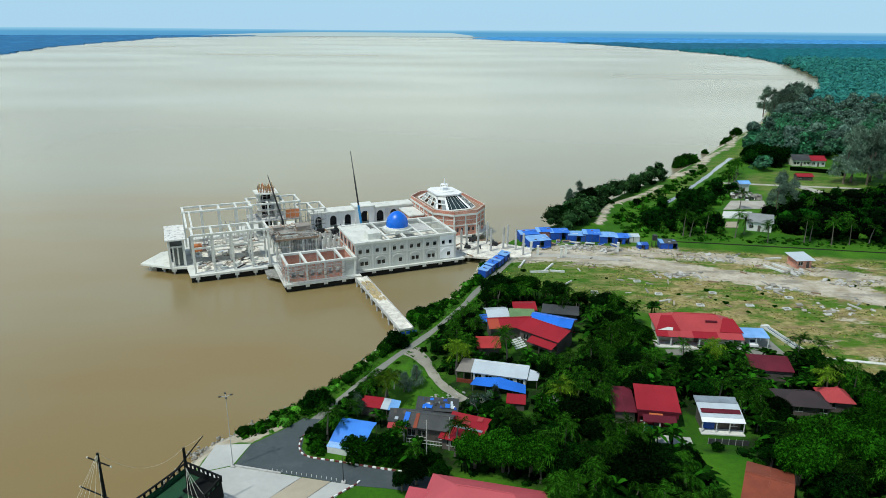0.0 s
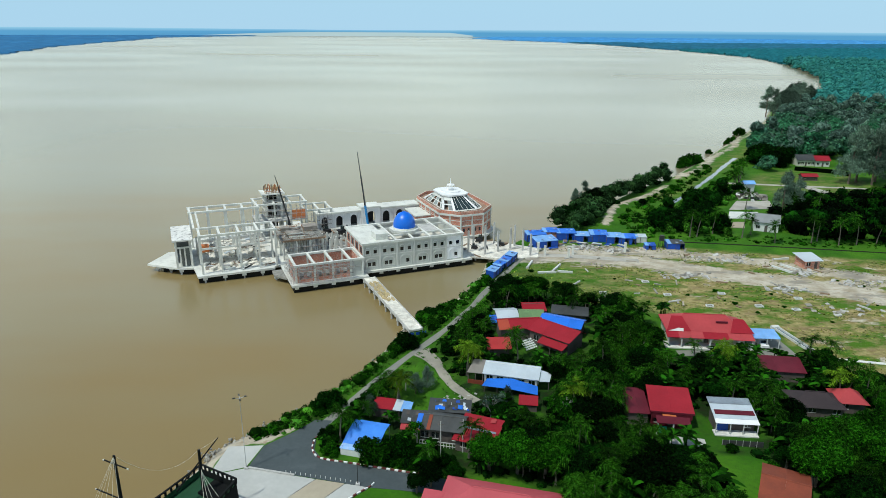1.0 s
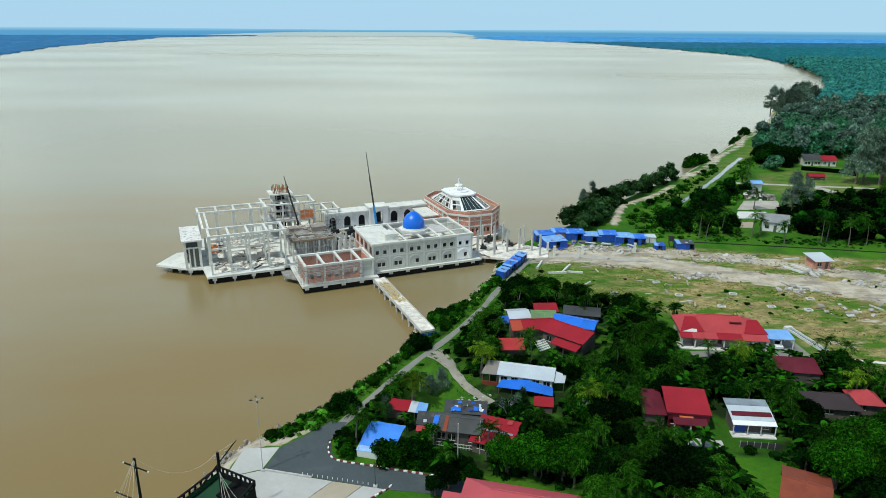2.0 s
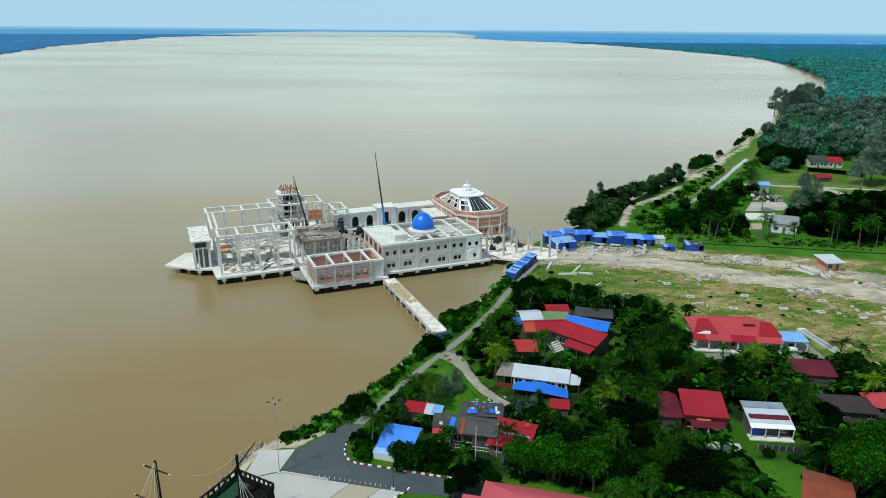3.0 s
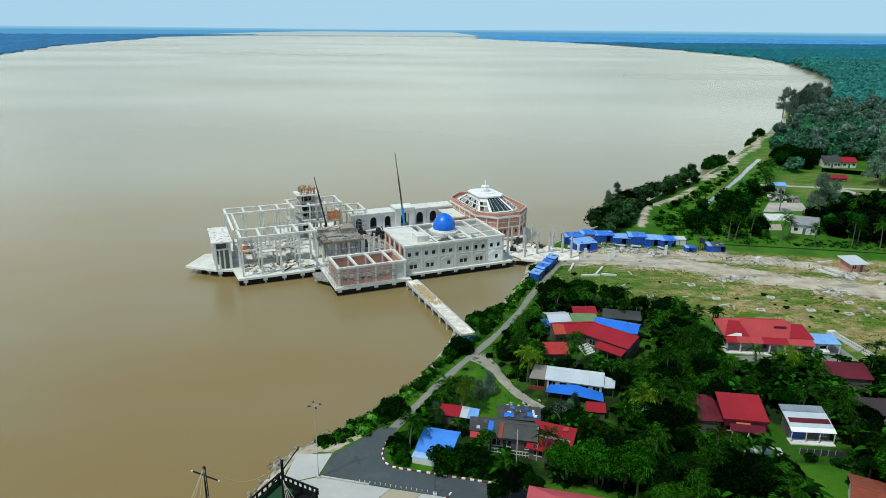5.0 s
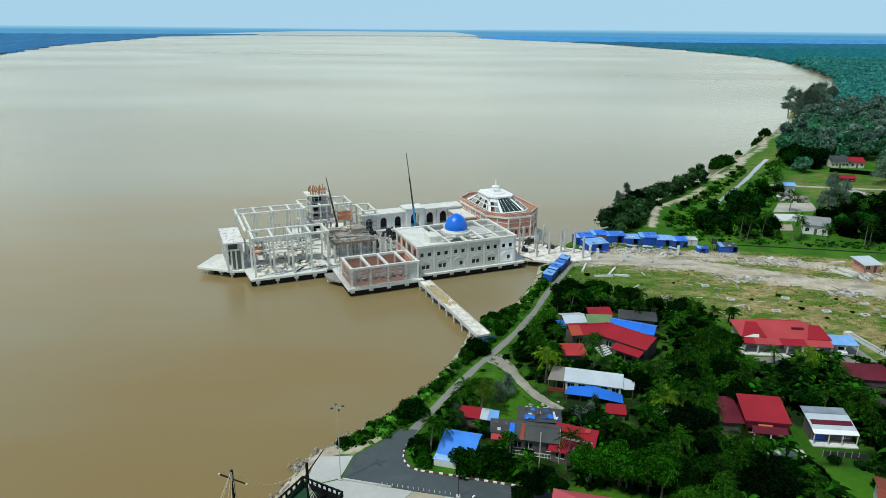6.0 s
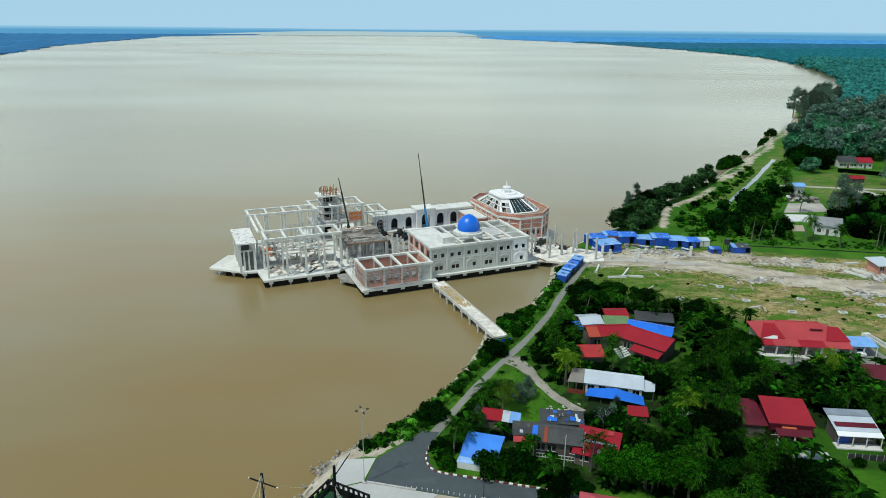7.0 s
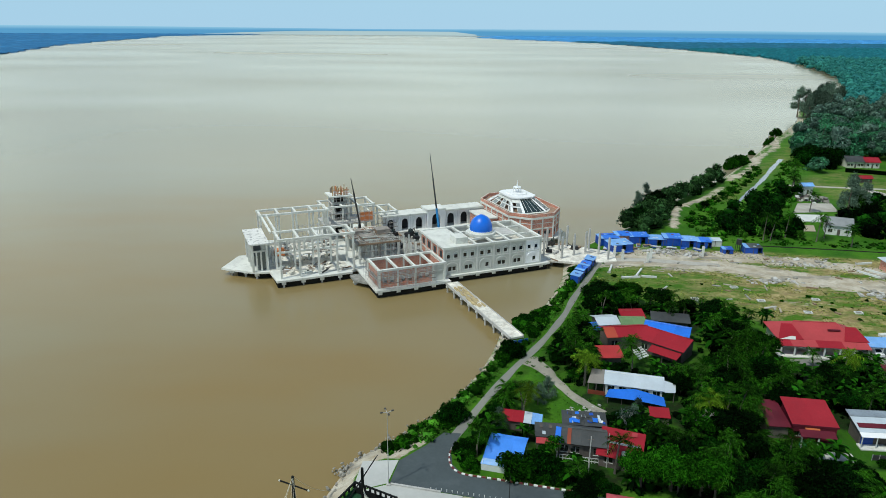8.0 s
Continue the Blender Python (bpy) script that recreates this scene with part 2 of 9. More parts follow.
BLUEFADE = mat("faded_blue_roof", (0.16, 0.34, 0.66), 0.5, vary=0.25, ribs=0.6, stain=0.3, stain_col=(0.4, 0.42, 0.45))
RED = mat("red_roof_sheet", (0.27, 0.014, 0.024), 0.55, vary=0.16, ribs=0.8, stain=0.18, stain_col=(0.2, 0.02, 0.03), size=1.6, spec=0.15)
RED2 = mat("faded_red_roof_sheet", (0.36, 0.050, 0.056), 0.6, vary=0.14, ribs=0.8, stain=0.2, stain_col=(0.28, 0.06, 0.06), size=2.0, spec=0.15)
PINK = mat("pink_red_roof_sheet", (0.40, 0.072, 0.088), 0.6, vary=0.1, ribs=0.8, size=2.0, spec=0.15)
MAROON = mat("maroon_roof_sheet", (0.10, 0.012, 0.022), 0.55, vary=0.3, ribs=0.8, spec=0.15)
RUST = mat("rust_orange_roof", (0.19, 0.04, 0.018), 0.75, vary=0.25, ribs=0.8, stain=0.3, stain_col=(0.12, 0.03, 0.02))
GREYSH = mat("grey_zinc_roof", (0.052, 0.055, 0.055), 0.55, 0.2, vary=0.35, ribs=0.9, stain=0.5, stain_col=(0.08, 0.07, 0.06))
PALEZ = mat("pale_zinc_roof", (0.50, 0.555, 0.60), 0.45, 0.15, vary=0.12, ribs=0.9, stain=0.15, stain_col=(0.45, 0.42, 0.4), size=1.5)
GREENSH = mat("green_roof_sheet", (0.13, 0.22, 0.09), 0.6, vary=0.25, ribs=0.8)
CREAM = mat("cream_wall", (0.55, 0.56, 0.46), 0.8, vary=0.14, stain=0.3, stain_col=(0.35, 0.33, 0.28))
WALLW = mat("white_wall", (0.58, 0.59, 0.57), 0.8, vary=0.12, stain=0.3, stain_col=(0.45, 0.43, 0.4))
BOARDS = mat("weathered_boards", (0.10, 0.085, 0.075), 0.85, vary=0.4, ribs=1.0, ribsize=4.0)
ASPHALT = mat("asphalt", (0.054, 0.068, 0.073), 0.9, vary=0.22, size=2.5, stain=0.3, stain_col=(0.10, 0.115, 0.12))
LANE = mat("worn_lane", (0.20, 0.20, 0.175), 0.9, vary=0.25, size=2.0, stain=0.4, stain_col=(0.15, 0.15, 0.13))
TRACK = mat("pale_gravel", (0.37, 0.35, 0.31), 0.95, vary=0.25, size=1.5, stain=0.4, stain_col=(0.3, 0.27, 0.2))
PLAZA = mat("plaza_concrete", (0.41, 0.41, 0.39), 0.85, vary=0.14, size=3.0, stain=0.3, stain_col=(0.36, 0.36, 0.35))
PLAZATAN = mat("plaza_tan", (0.36, 0.31, 0.23), 0.85, vary=0.14, size=3.0)
ROCK = mat("pale_rock", (0.27, 0.255, 0.22), 0.9, vary=0.4, size=0.6)
ROPE = mat("pale_rope", (0.6, 0.58, 0.5), 0.9, vary=0.1)
SHIPB = mat("black_tarred_wood", (0.008, 0.009, 0.009), 0.8, vary=0.4, size=0.5, spec=0.1)
SHIPG = mat("green_deck_paint", (0.006, 0.050, 0.018), 0.7, vary=0.3, size=0.8)
BARK = mat("bark", (0.14, 0.11, 0.085), 0.95, vary=0.4, size=0.4, bump=0.6)
PALMBARK = mat("palm_bark", (0.13, 0.115, 0.095), 0.95, vary=0.3, size=0.4, ribs=0.5, ribaxis="Z")
KERBW = mat("kerb_white", (0.75, 0.75, 0.73), 0.7, vary=0.1)
KERBR = mat("kerb_dark_red", (0.13, 0.03, 0.028), 0.7, vary=0.2)
LAMPM = mat("lamp_grey", (0.42, 0.42, 0.41), 0.6, 0.2, vary=0.1)
BLACKM = mat("black_metal", (0.02, 0.02, 0.022), 0.5, vary=0.3)
CRANEB = mat("crane_blue", (0.03, 0.22, 0.5), 0.5, vary=0.2)
GLASSD = glass_mat("dark_green_glass", (0.02, 0.035, 0.035))
GLASSP = glass_mat("pale_glass", (0.22, 0.24, 0.235), 0.15)
GLASSG = glass_mat("grey_glass", (0.13, 0.15, 0.15), 0.2)
WINDOW = glass_mat("window_glass", (0.015, 0.018, 0.02))
RIVER = water_mat("silty_river", (0.218, 0.144, 0.044), (0.222, 0.192, 0.106), sky_grey=(0.204, 0.180, 0.118))
CANALW = water_mat("canal_water", (0.05, 0.085, 0.13), (0.07, 0.11, 0.16), 0.12)
LEAF_A = leafy("broad_leaves", (0.0026, 0.0180, 0.0013))
LEAF_B = leafy("dark_leaves", (0.0015, 0.0092, 0.0011))
LEAF_C = leafy("bright_leaves", (0.0076, 0.041, 0.0018))
LEAF_P = leafy("palm_leaves", (0.0125, 0.050, 0.0035), warm=0.4)
LEAF_N = leafy("banana_leaves", (0.0095, 0.052, 0.003), warm=0.35)
# grey-green needles, lightened further with painted haze
LEAF_G = leafy("grey_green_needles", (0.072, 0.114, 0.084), vary=0.4, warm=0.1)
# canopy colours carry painted haze, bluer band by band with distance
LEAF_M = leafy("hazed_wood_canopy", (0.022, 0.108, 0.108), vary=0.13)
LEAF_F = leafy("far_hazed_canopy", (0.018, 0.120, 0.150), vary=0.12, warm=0.05)
LEAF_FM = leafy("distant_hazed_canopy", (0.040, 0.200, 0.330), vary=0.1, warm=0.03)
LEAF_FF = leafy("remote_hazed_canopy", (0.080, 0.300, 0.620), vary=0.08, warm=0.02)
# wood leaves below, except scrub and mangrove, are paled and blued for haze
LEAF_W = leafy("wood_leaves", (0.048, 0.130, 0.084), vary=0.5)
LEAF_WT = leafy("hazed_teal_wood_leaves", (0.030, 0.120, 0.062), vary=0.5)
LEAF_S = leafy("scrub_leaves", (0.026, 0.090, 0.009), warm=0.4)
LEAF_MG = leafy("mangrove_leaves", (0.030, 0.078, 0.026))
LEAF_WG = leafy("pale_wood_leaves", (0.088, 0.150, 0.120), vary=0.4, warm=0.1)
GRASSB = leafy("grass_blades", (0.17, 0.21, 0.045), warm=0.5)
LEAF_Y = leafy("yellow_green_fronds", (0.052, 0.105, 0.007), vary=0.4, warm=0.3)


# ---------------------------------------------------------------- building helpers
def part(name, bm, material, parent=None, label="", smooth=False):
    me = bpy.data.meshes.new(name)
    bm.to_mesh(me)
    bm.free()
    me.materials.append(material)
    if smooth:
        me.polygons.foreach_set("use_smooth", [True] * len(me.polygons))
    ob = new(name, me)
    if parent:
        ob.parent = parent
    if label:
        tagged(ob, label)
    return ob


def thing(name, m, label, category, group="", kind=""):
    ob = new(name)
    ob.empty_display_size = 0.5
    ob.matrix_world = m
    return tagged(ob, label, category, group, kind)


def box(bm, x0, x1, y0, y1, z0, z1, m=None):
    vs = [bm.verts.new((x, y, z)) for z in (z0, z1) for x, y in ((x0, y0), (x1, y0), (x1, y1), (x0, y1))]
    for f in ((3, 2, 1, 0), (4, 5, 6, 7), (0, 1, 5, 4), (1, 2, 6, 5), (2, 3, 7, 6), (3, 0, 4, 7)):
        bm.faces.new([vs[i] for i in f])
    if m:
        for v in vs:
            v.co = m @ v.co
    return bm


def boxes(*bs):
    bm = bmesh.new()
    for b in bs:
        box(bm, *b)
    return bm


def bits(name, material, parent, *bs):
    """Several boxes of one kind, each a part of its own."""
    for b in bs:
        part(name, boxes(b), material, parent)


def prism(bm, poly, z0, z1):
    lo = [bm.verts.new((x, y, z0)) for x, y in poly]
    hi = [bm.verts.new((x, y, z1)) for x, y in poly]
    k = len(poly)
    bm.faces.new(list(reversed(lo)))
    bm.faces.new(hi)
    for i in range(k):
        bm.faces.new((lo[i], lo[(i + 1) % k], hi[(i + 1) % k], hi[i]))
    bmesh.ops.recalc_face_normals(bm, faces=bm.faces)
    return bm


def slab(bm, pts, thick=0.08):
    """A flat or bent sheet with thickness from its four top corners."""
    a = [Vector(p) for p in pts]
    nrm = (a[1] - a[0]).cross(a[3] - a[0]).normalized()
    if nrm.z < 0:
        nrm = -nrm
    hi = [bm.verts.new(p) for p in a]
    lo = [bm.verts.new(p - nrm * thick) for p in a]
    k = len(a)
    bm.faces.new(hi)
    bm.faces.new(list(reversed(lo)))
    for i in range(k):
        bm.faces.new((hi[i], lo[i], lo[(i + 1) % k], hi[(i + 1) % k]))
    return bm


def tube(bm, p, q, r0, r1=None, k=6):
    p, q = Vector(p), Vector(q)
    r1 = r0 if r1 is None else r1
    d = (q - p).normalized()
    a = d.cross(Vector((0, 0, 1)) if abs(d.z) < 0.95 else Vector((1, 0, 0))).normalized()
    b = d.cross(a)
    ring = [[bm.verts.new(c + (a * math.cos(2 * math.pi * i / k) + b * math.sin(2 * math.pi * i / k)) * r) for i in range(k)] for c, r in ((p, r0), (q, r1))]
    for i in range(k):
        bm.faces.new((ring[0][i], ring[0][(i + 1) % k], ring[1][(i + 1) % k], ring[1][i]))
    bm.faces.new(list(reversed(ring[0])))
    bm.faces.new(ring[1])
    return bm


def strip(bm, line, width, z, thick=0.12):
    """A ribbon of road along a line of plan points."""
    ps = [Vector((x, y)) for x, y in line]
    rows = []
    for i, p in enumerate(ps):
        d = (ps[min(i + 1, len(ps) - 1)] - ps[max(i - 1, 0)]).normalized()
        nrm = Vector((-d.y, d.x))
        w = width[i] if isinstance(width, (list, tuple)) else width
        l, r = p + nrm * w / 2, p - nrm * w / 2
        rows.append([bm.verts.new((l.x, l.y, z)), bm.verts.new((r.x, r.y, z)), bm.verts.new((r.x, r.y, z - thick)), bm.verts.new((l.x, l.y, z - thick))])
    for a, b in zip(rows, rows[1:]):
        for i in range(4):
            bm.faces.new((a[i], b[i], b[(i + 1) % 4], a[(i + 1) % 4]))
    bm.faces.new(rows[0])
    bm.faces.new(list(reversed(rows[-1])))
    bmesh.ops.recalc_face_normals(bm, faces=bm.faces)
    return bm


def smooth_line(pts, step):
    """A Catmull-Rom curve through plan points."""
    out = []
    for i in range(len(pts) - 1):
        p0, p1, p2, p3 = (np.array(pts[max(0, min(len(pts) - 1, j))], float) for j in (i - 1, i, i + 1, i + 2))
        k = max(1, int(np.linalg.norm(p2 - p1) / step))
        for s in range(k):
            t = s / k
            out.append(tuple(0.5 * (2 * p1 + (p2 - p0) * t + (2 * p0 - 5 * p1 + 4 * p2 - p3) * t * t + (3 * p1 - p0 - 3 * p2 + p3) * t ** 3)))
    out.append(tuple(map(float, pts[-1])))
    return out


def inside(poly, x, y):
    """Which of the points lie in the polygon (arrays)."""
    r = np.zeros(np.shape(x), bool)
    k = len(poly)
    for i in range(k):
        (x0, y0), (x1, y1) = poly[i], poly[(i + 1) % k]
        if y0 != y1:
            r ^= ((y0 > y) != (y1 > y)) & (x < (x1 - x0) * (y - y0) / (y1 - y0) + x0)
    return r


def dist_line(line, x, y):
    d = np.full(np.shape(x), 1e9)
    for (x0, y0), (x1, y1) in zip(line, line[1:]):
        dx, dy = x1 - x0, y1 - y0
        t = np.clip(((x - x0) * dx + (y - y0) * dy) / (dx * dx + dy * dy + 1e-9), 0, 1)
        d = np.minimum(d, np.hypot(x - x0 - t * dx, y - y0 - t * dy))
    return d


# ---------------------------------------------------------------- ground and water
LAND = 1.8
ROADL0 = [(-25, 99.5), (-22.2, 105), (-18.8, 112), (-15.2, 118.5), (-11.9, 124.5), (-7.9, 131), (-3.6, 138.6), (1.8, 149.5), (6, 160), (10.5, 170), (14.5, 178.5), (18.5, 187)]
SHORE = [(-90, -700), (-62, 0), (-48, 60), (-43.5, 87), (-40.5, 96), (-36.5, 100), (-31, 105.5), (-26, 112), (-22.5, 118), (-18.5, 125.5), (-14.6, 137), (-12.6, 146),
         (-8, 150.5), (-2, 157), (4, 170), (7, 180), (9, 190), (13, 200), (23, 213), (31, 221), (37, 227), (45, 237), (59, 256), (79, 283), (97, 302), (112, 323), (129, 349),
         (178, 426), (233, 509), (273, 584), (328, 631), (407, 747), (493, 912), (575, 1118), (669, 1391), (728, 1625), (742, 1823), (724, 2168), (675, 2666), (553, 3199), (339, 3656), (150, 4100)]
SHORE = smooth_line(SHORE, 12.0)
EAST = SHORE + [(330, 4600), (900, 6000), (9000, 6000), (9000, -6000), (-90, -6000)]
FARSHORE = [(-900, 700), (-950, 1300), (-998, 1577), (-1079, 1825), (-1190, 2164), (-1295, 2672), (-1440, 3400), (-1500, 3862), (-1250, 4700), (-1000, 5200)]
FARSHORE = smooth_line(FARSHORE, 60.0)
WEST = FARSHORE + [(-1000, 7000), (-9000, 7000), (-9000, -500), (-900, -500)]


def axis(lo, hi, fine, grow, far0, far1):
    a = [lo]
    while a[-1] < hi:
        a.append(a[-1] + fine)
    s = fine
    while a[-1] < far1:
        s *= 1 + grow
        a.append(a[-1] + s)
    b, s = [lo], fine
    while b[-1] > far0:
        s *= 1 + grow
        b.append(b[-1] - s)
    return np.array(list(reversed(b[1:])) + a)


gx, gy = axis(-50, 135, 1.2, 0.035, -5200, 5200), axis(70, 235, 1.2, 0.025, -3000, 5200)
GX, GY = np.meshgrid(gx, gy)
sd = np.where(inside(EAST, GX, GY), 1, -1) * dist_line(SHORE, GX, GY)
sw = np.where(inside(WEST, GX, GY), 1, -1) * dist_line(FARSHORE, GX, GY)
sd = np.maximum(sd, sw)
cell = np.maximum(np.gradient(GX, axis=1), np.gradient(GY, axis=0))
GZ = np.clip(np.where(cell < 4, 0.15, -0.5) + sd * np.minimum(0.55, 1.8 / np.maximum(cell, 1.0)), -3.0, LAND)
SAND = [(14, 190), (22, 188), (31, 189), (43, 186.5), (52, 184.5), (64, 178.5), (77, 172), (90, 168), (99, 162), (108, 156), (135, 140)]
SAND2 = [(30, 196), (46, 195), (64, 191), (80, 188), (92, 181), (115, 170), (140, 160)]
FIELD = [(9, 172), (12, 165), (23, 159), (34, 152), (44, 149), (56, 141), (68, 140), (70.5, 126), (74, 121), (77, 110), (90, 103), (150, 95), (150, 180), (105, 190), (80, 194.5), (56, 199), (24, 197)]
BUND = [(50, 222), (53, 227), (62, 247), (73, 260), (83, 273), (99, 292), (118, 322), (142, 358), (173, 406), (215, 469), (262, 545)]
fld = np.clip(np.where(inside(FIELD, GX, GY), 1, -1) * dist_line(FIELD + FIELD[:1], GX, GY) / 4 + 0.5, 0, 1)
for lawn in ([(128, 262), (178, 262), (184, 308), (158, 318), (132, 300)], [(73, 258), (100, 290), (140, 346), (200, 432), (210, 430), (150, 345), (122, 308), (88, 262)]):
    fld = np.maximum(fld, 0.38 * np.clip(np.where(inside(lawn, GX, GY), 1, -1) * dist_line(lawn + lawn[:1], GX, GY) / 6 + 0.5, 0, 1))
fld = fld * np.clip((GX - 8) / 50, 0.25, 1)
w1 = np.clip(1.5 - dist_line(SAND, GX, GY) / 5.5, 0, 1)
w2 = np.clip(1.3 - dist_line(SAND2, GX, GY) / 6.0, 0, 1) * 0.85
w3 = np.clip(1.35 - dist_line(BUND, GX + 1.6 * np.sin(GY / 9.0), GY) / np.where(GY < 300, 2.2, 3.4), 0, 1)
w3 = w3 * np.clip(np.abs(GY - 288) / 6 - 0.4, 0, 1) * (0.74 + 0.1 * np.sin(GY / 17.0 + GX / 11.0))
bank = np.clip(1.3 - np.abs(sd - 0.7) / np.maximum(2.2, 0.7 * cell), 0, 1) * np.where(GY < 104, 1.0, 0.75)
spit = inside([(-44, 84), (-41.5, 97), (-37, 100.2), (-33, 101.5), (-28.6, 99.8), (-30.4, 97.2), (-33.2, 94.2), (-39, 93.8), (-40, 86)], GX, GY) * 0.95
sandw = np.maximum.reduce([w1, w2, w3, bank, spit])
GZ = GZ + np.where((GZ > 1.7) & (cell < 3), np.maximum(0, w3 * 1.2), 0)
ny, nx = GX.shape
ground_me = bpy.data.meshes.new("ground")
gv = np.stack([GX, GY, GZ], -1).reshape(-1, 3)
gi = np.arange(nx * ny).reshape(ny, nx)
gf = np.stack([gi[:-1, :-1], gi[:-1, 1:], gi[1:, 1:], gi[1:, :-1]], -1).reshape(-1, 4)
ground_me.from_pydata(gv.tolist(), [], gf.tolist())
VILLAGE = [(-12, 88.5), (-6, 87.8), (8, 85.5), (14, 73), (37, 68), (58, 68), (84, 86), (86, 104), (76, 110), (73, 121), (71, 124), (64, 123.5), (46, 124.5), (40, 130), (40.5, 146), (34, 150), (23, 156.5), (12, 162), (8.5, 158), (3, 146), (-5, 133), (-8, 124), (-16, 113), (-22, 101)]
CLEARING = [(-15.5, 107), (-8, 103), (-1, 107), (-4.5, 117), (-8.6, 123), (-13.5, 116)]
# ground colour darkened in the village and on the bank for shade under plants
ground_shade = (~inside(CLEARING, GX, GY)) * (~inside([(33, 78), (44, 78), (47, 92), (36, 92)], GX, GY)) * np.clip(np.where(inside(VILLAGE, GX, GY), 1, -1) * dist_line(VILLAGE + VILLAGE[:1], GX, GY) / 3 + 0.4, 0, 1)
ground_shade = np.maximum(ground_shade, 0.9 * ((sd > 1.2) & (sd < 9) & (GY > 100) & (GY < 196) & (dist_line(ROADL0, GX, GY) > 1.4) & (GX < 14)))
for nm, ar in (("sand", sandw), ("dry", fld), ("ground_shade", ground_shade)):
    at = ground_me.attributes.new(nm, "FLOAT", "POINT")
    at.data.foreach_set("value", ar.reshape(-1).astype(np.float32))
ground_me.polygons.foreach_set("use_smooth", [True] * len(ground_me.polygons))


def ground_mat():
    m = bpy.data.materials.new("earth_and_grass")
    m.use_nodes = True
    n, l = m.node_tree.nodes, m.node_tree.links
    b = n["Principled BSDF"]
    b.inputs["Roughness"].default_value, b.inputs["Specular IOR Level"].default_value = 0.95, 0.15
    geo = n.new("ShaderNodeNewGeometry")

    def nz(scale, detail=5.0, rough=0.6, stretch=None):
        x = n.new("ShaderNodeTexNoise")
        x.inputs["Scale"].default_value, x.inputs["Detail"].default_value, x.inputs["Roughness"].default_value = scale, detail, rough
        if stretch:
            mp = n.new("ShaderNodeMapping")
            mp.inputs["Scale"].default_value = stretch
            mp.inputs["Rotation"].default_value = (0, 0, 0.35)
            l.new(geo.outputs["Position"], mp.inputs["Vector"])
            l.new(mp.outputs[0], x.inputs["Vector"])
        else:
            l.new(geo.outputs["Position"], x.inputs["Vector"])
        return x.outputs["Fac"]

    def mapr(v, a, c, lo=0.0, hi=1.0):
        x = n.new("ShaderNodeMapRange")
        x.inputs["From Min"].default_value, x.inputs["From Max"].default_value = a, c
        x.inputs["To Min"].default_value, x.inputs["To Max"].default_value = lo, hi
        l.new(v, x.inputs["Value"])
        return x.outputs[0]

    def mix(f, a, c):
        x = n.new("ShaderNodeMix")
        x.data_type = "RGBA"
        l.new(f, x.inputs["Factor"])
        for v, k in ((a, "A"), (c, "B")):
            if isinstance(v, tuple):
                x.inputs[k].default_value = (*v, 1)
            else:
                l.new(v, x.inputs[k])
        return x.outputs["Result"]

    def op(kind, a, c):
        x = n.new("ShaderNodeMath")
        x.operation = kind
        for i, v in enumerate((a, c)):
            if isinstance(v, float):
                x.inputs[i].default_value = v
            else:
                l.new(v, x.inputs[i])
        return x.outputs[0]

    def attr(nm):
        x = n.new("ShaderNodeAttribute")
        x.attribute_name = nm
        return x.outputs["Fac"]

    grass = mix(mapr(nz(0.09), 0.35, 0.65), (0.024, 0.098, 0.004), (0.064, 0.172, 0.008))
    grass = mix(mapr(nz(1.6), 0.45, 0.75, 0, 0.5), grass, (0.022, 0.060, 0.010))
    straw = mix(mapr(nz(0.7, 6.0), 0.35, 0.7), (0.175, 0.150, 0.048), (0.40, 0.325, 0.155))
    fieldc = mix(mapr(nz(0.11, 6.0, 0.65, (1.0, 2.2, 1.0)), 0.42, 0.56), (0.058, 0.132, 0.007), straw)
    fieldc = mix(mapr(nz(0.9, 7.0, 0.7), 0.58, 0.74, 0, 0.75), fieldc, (0.05, 0.10, 0.015))
    # very dark ground tone with the shade of the trees painted in
    shade_soil = mix(mapr(nz(0.5, 6.0), 0.4, 0.6), (0.013, 0.019, 0.006), (0.008, 0.030, 0.003))
    grass = mix(op("MULTIPLY", attr("ground_shade"), mapr(nz(0.12), 0.42, 0.55, 0.25, 1.0)), grass, shade_soil)
    fieldc = mix(mapr(nz(0.16, 7.0, 0.7, (1.0, 3.0, 1.0)), 0.53, 0.64, 0, 0.85), fieldc, (0.20, 0.14, 0.075))
    fieldc = mix(mapr(nz(0.33, 7.0, 0.75), 0.57, 0.64, 0, 0.85), fieldc, (0.022, 0.058, 0.008))
    fieldc = mix(mapr(nz(2.6, 5.0, 0.7), 0.60, 0.72, 0, 0.6), fieldc, (0.36, 0.33, 0.27))
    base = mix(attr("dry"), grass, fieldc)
    sandc = mix(mapr(nz(0.25, 6.0), 0.35, 0.68), (0.34, 0.29, 0.21), (0.53, 0.48, 0.395))
    sandc = mix(mapr(nz(1.4, 6.0), 0.5, 0.75, 0, 0.6), sandc, (0.25, 0.22, 0.17))
    sandc = mix(mapr(nz(0.10, 6.0, 0.65, (1.0, 2.6, 1.0)), 0.52, 0.62, 0, 0.75), sandc, (0.21, 0.195, 0.165))
    sandc = mix(mapr(nz(0.42, 7.0, 0.7, (1.0, 2.0, 1.0)), 0.57, 0.66, 0, 0.7), sandc, (0.26, 0.18, 0.115))
    sw = op("ADD", attr("sand"), mapr(nz(0.22, 6.0, 0.65, (1.0, 2.0, 1.0)), 0.2, 0.8, -0.55, 0.55))
    patch = op("MULTIPLY", attr("dry"), mapr(nz(0.06, 5.0, 0.6, (1.0, 2.4, 1.0)), 0.54, 0.66, 0, 0.62))
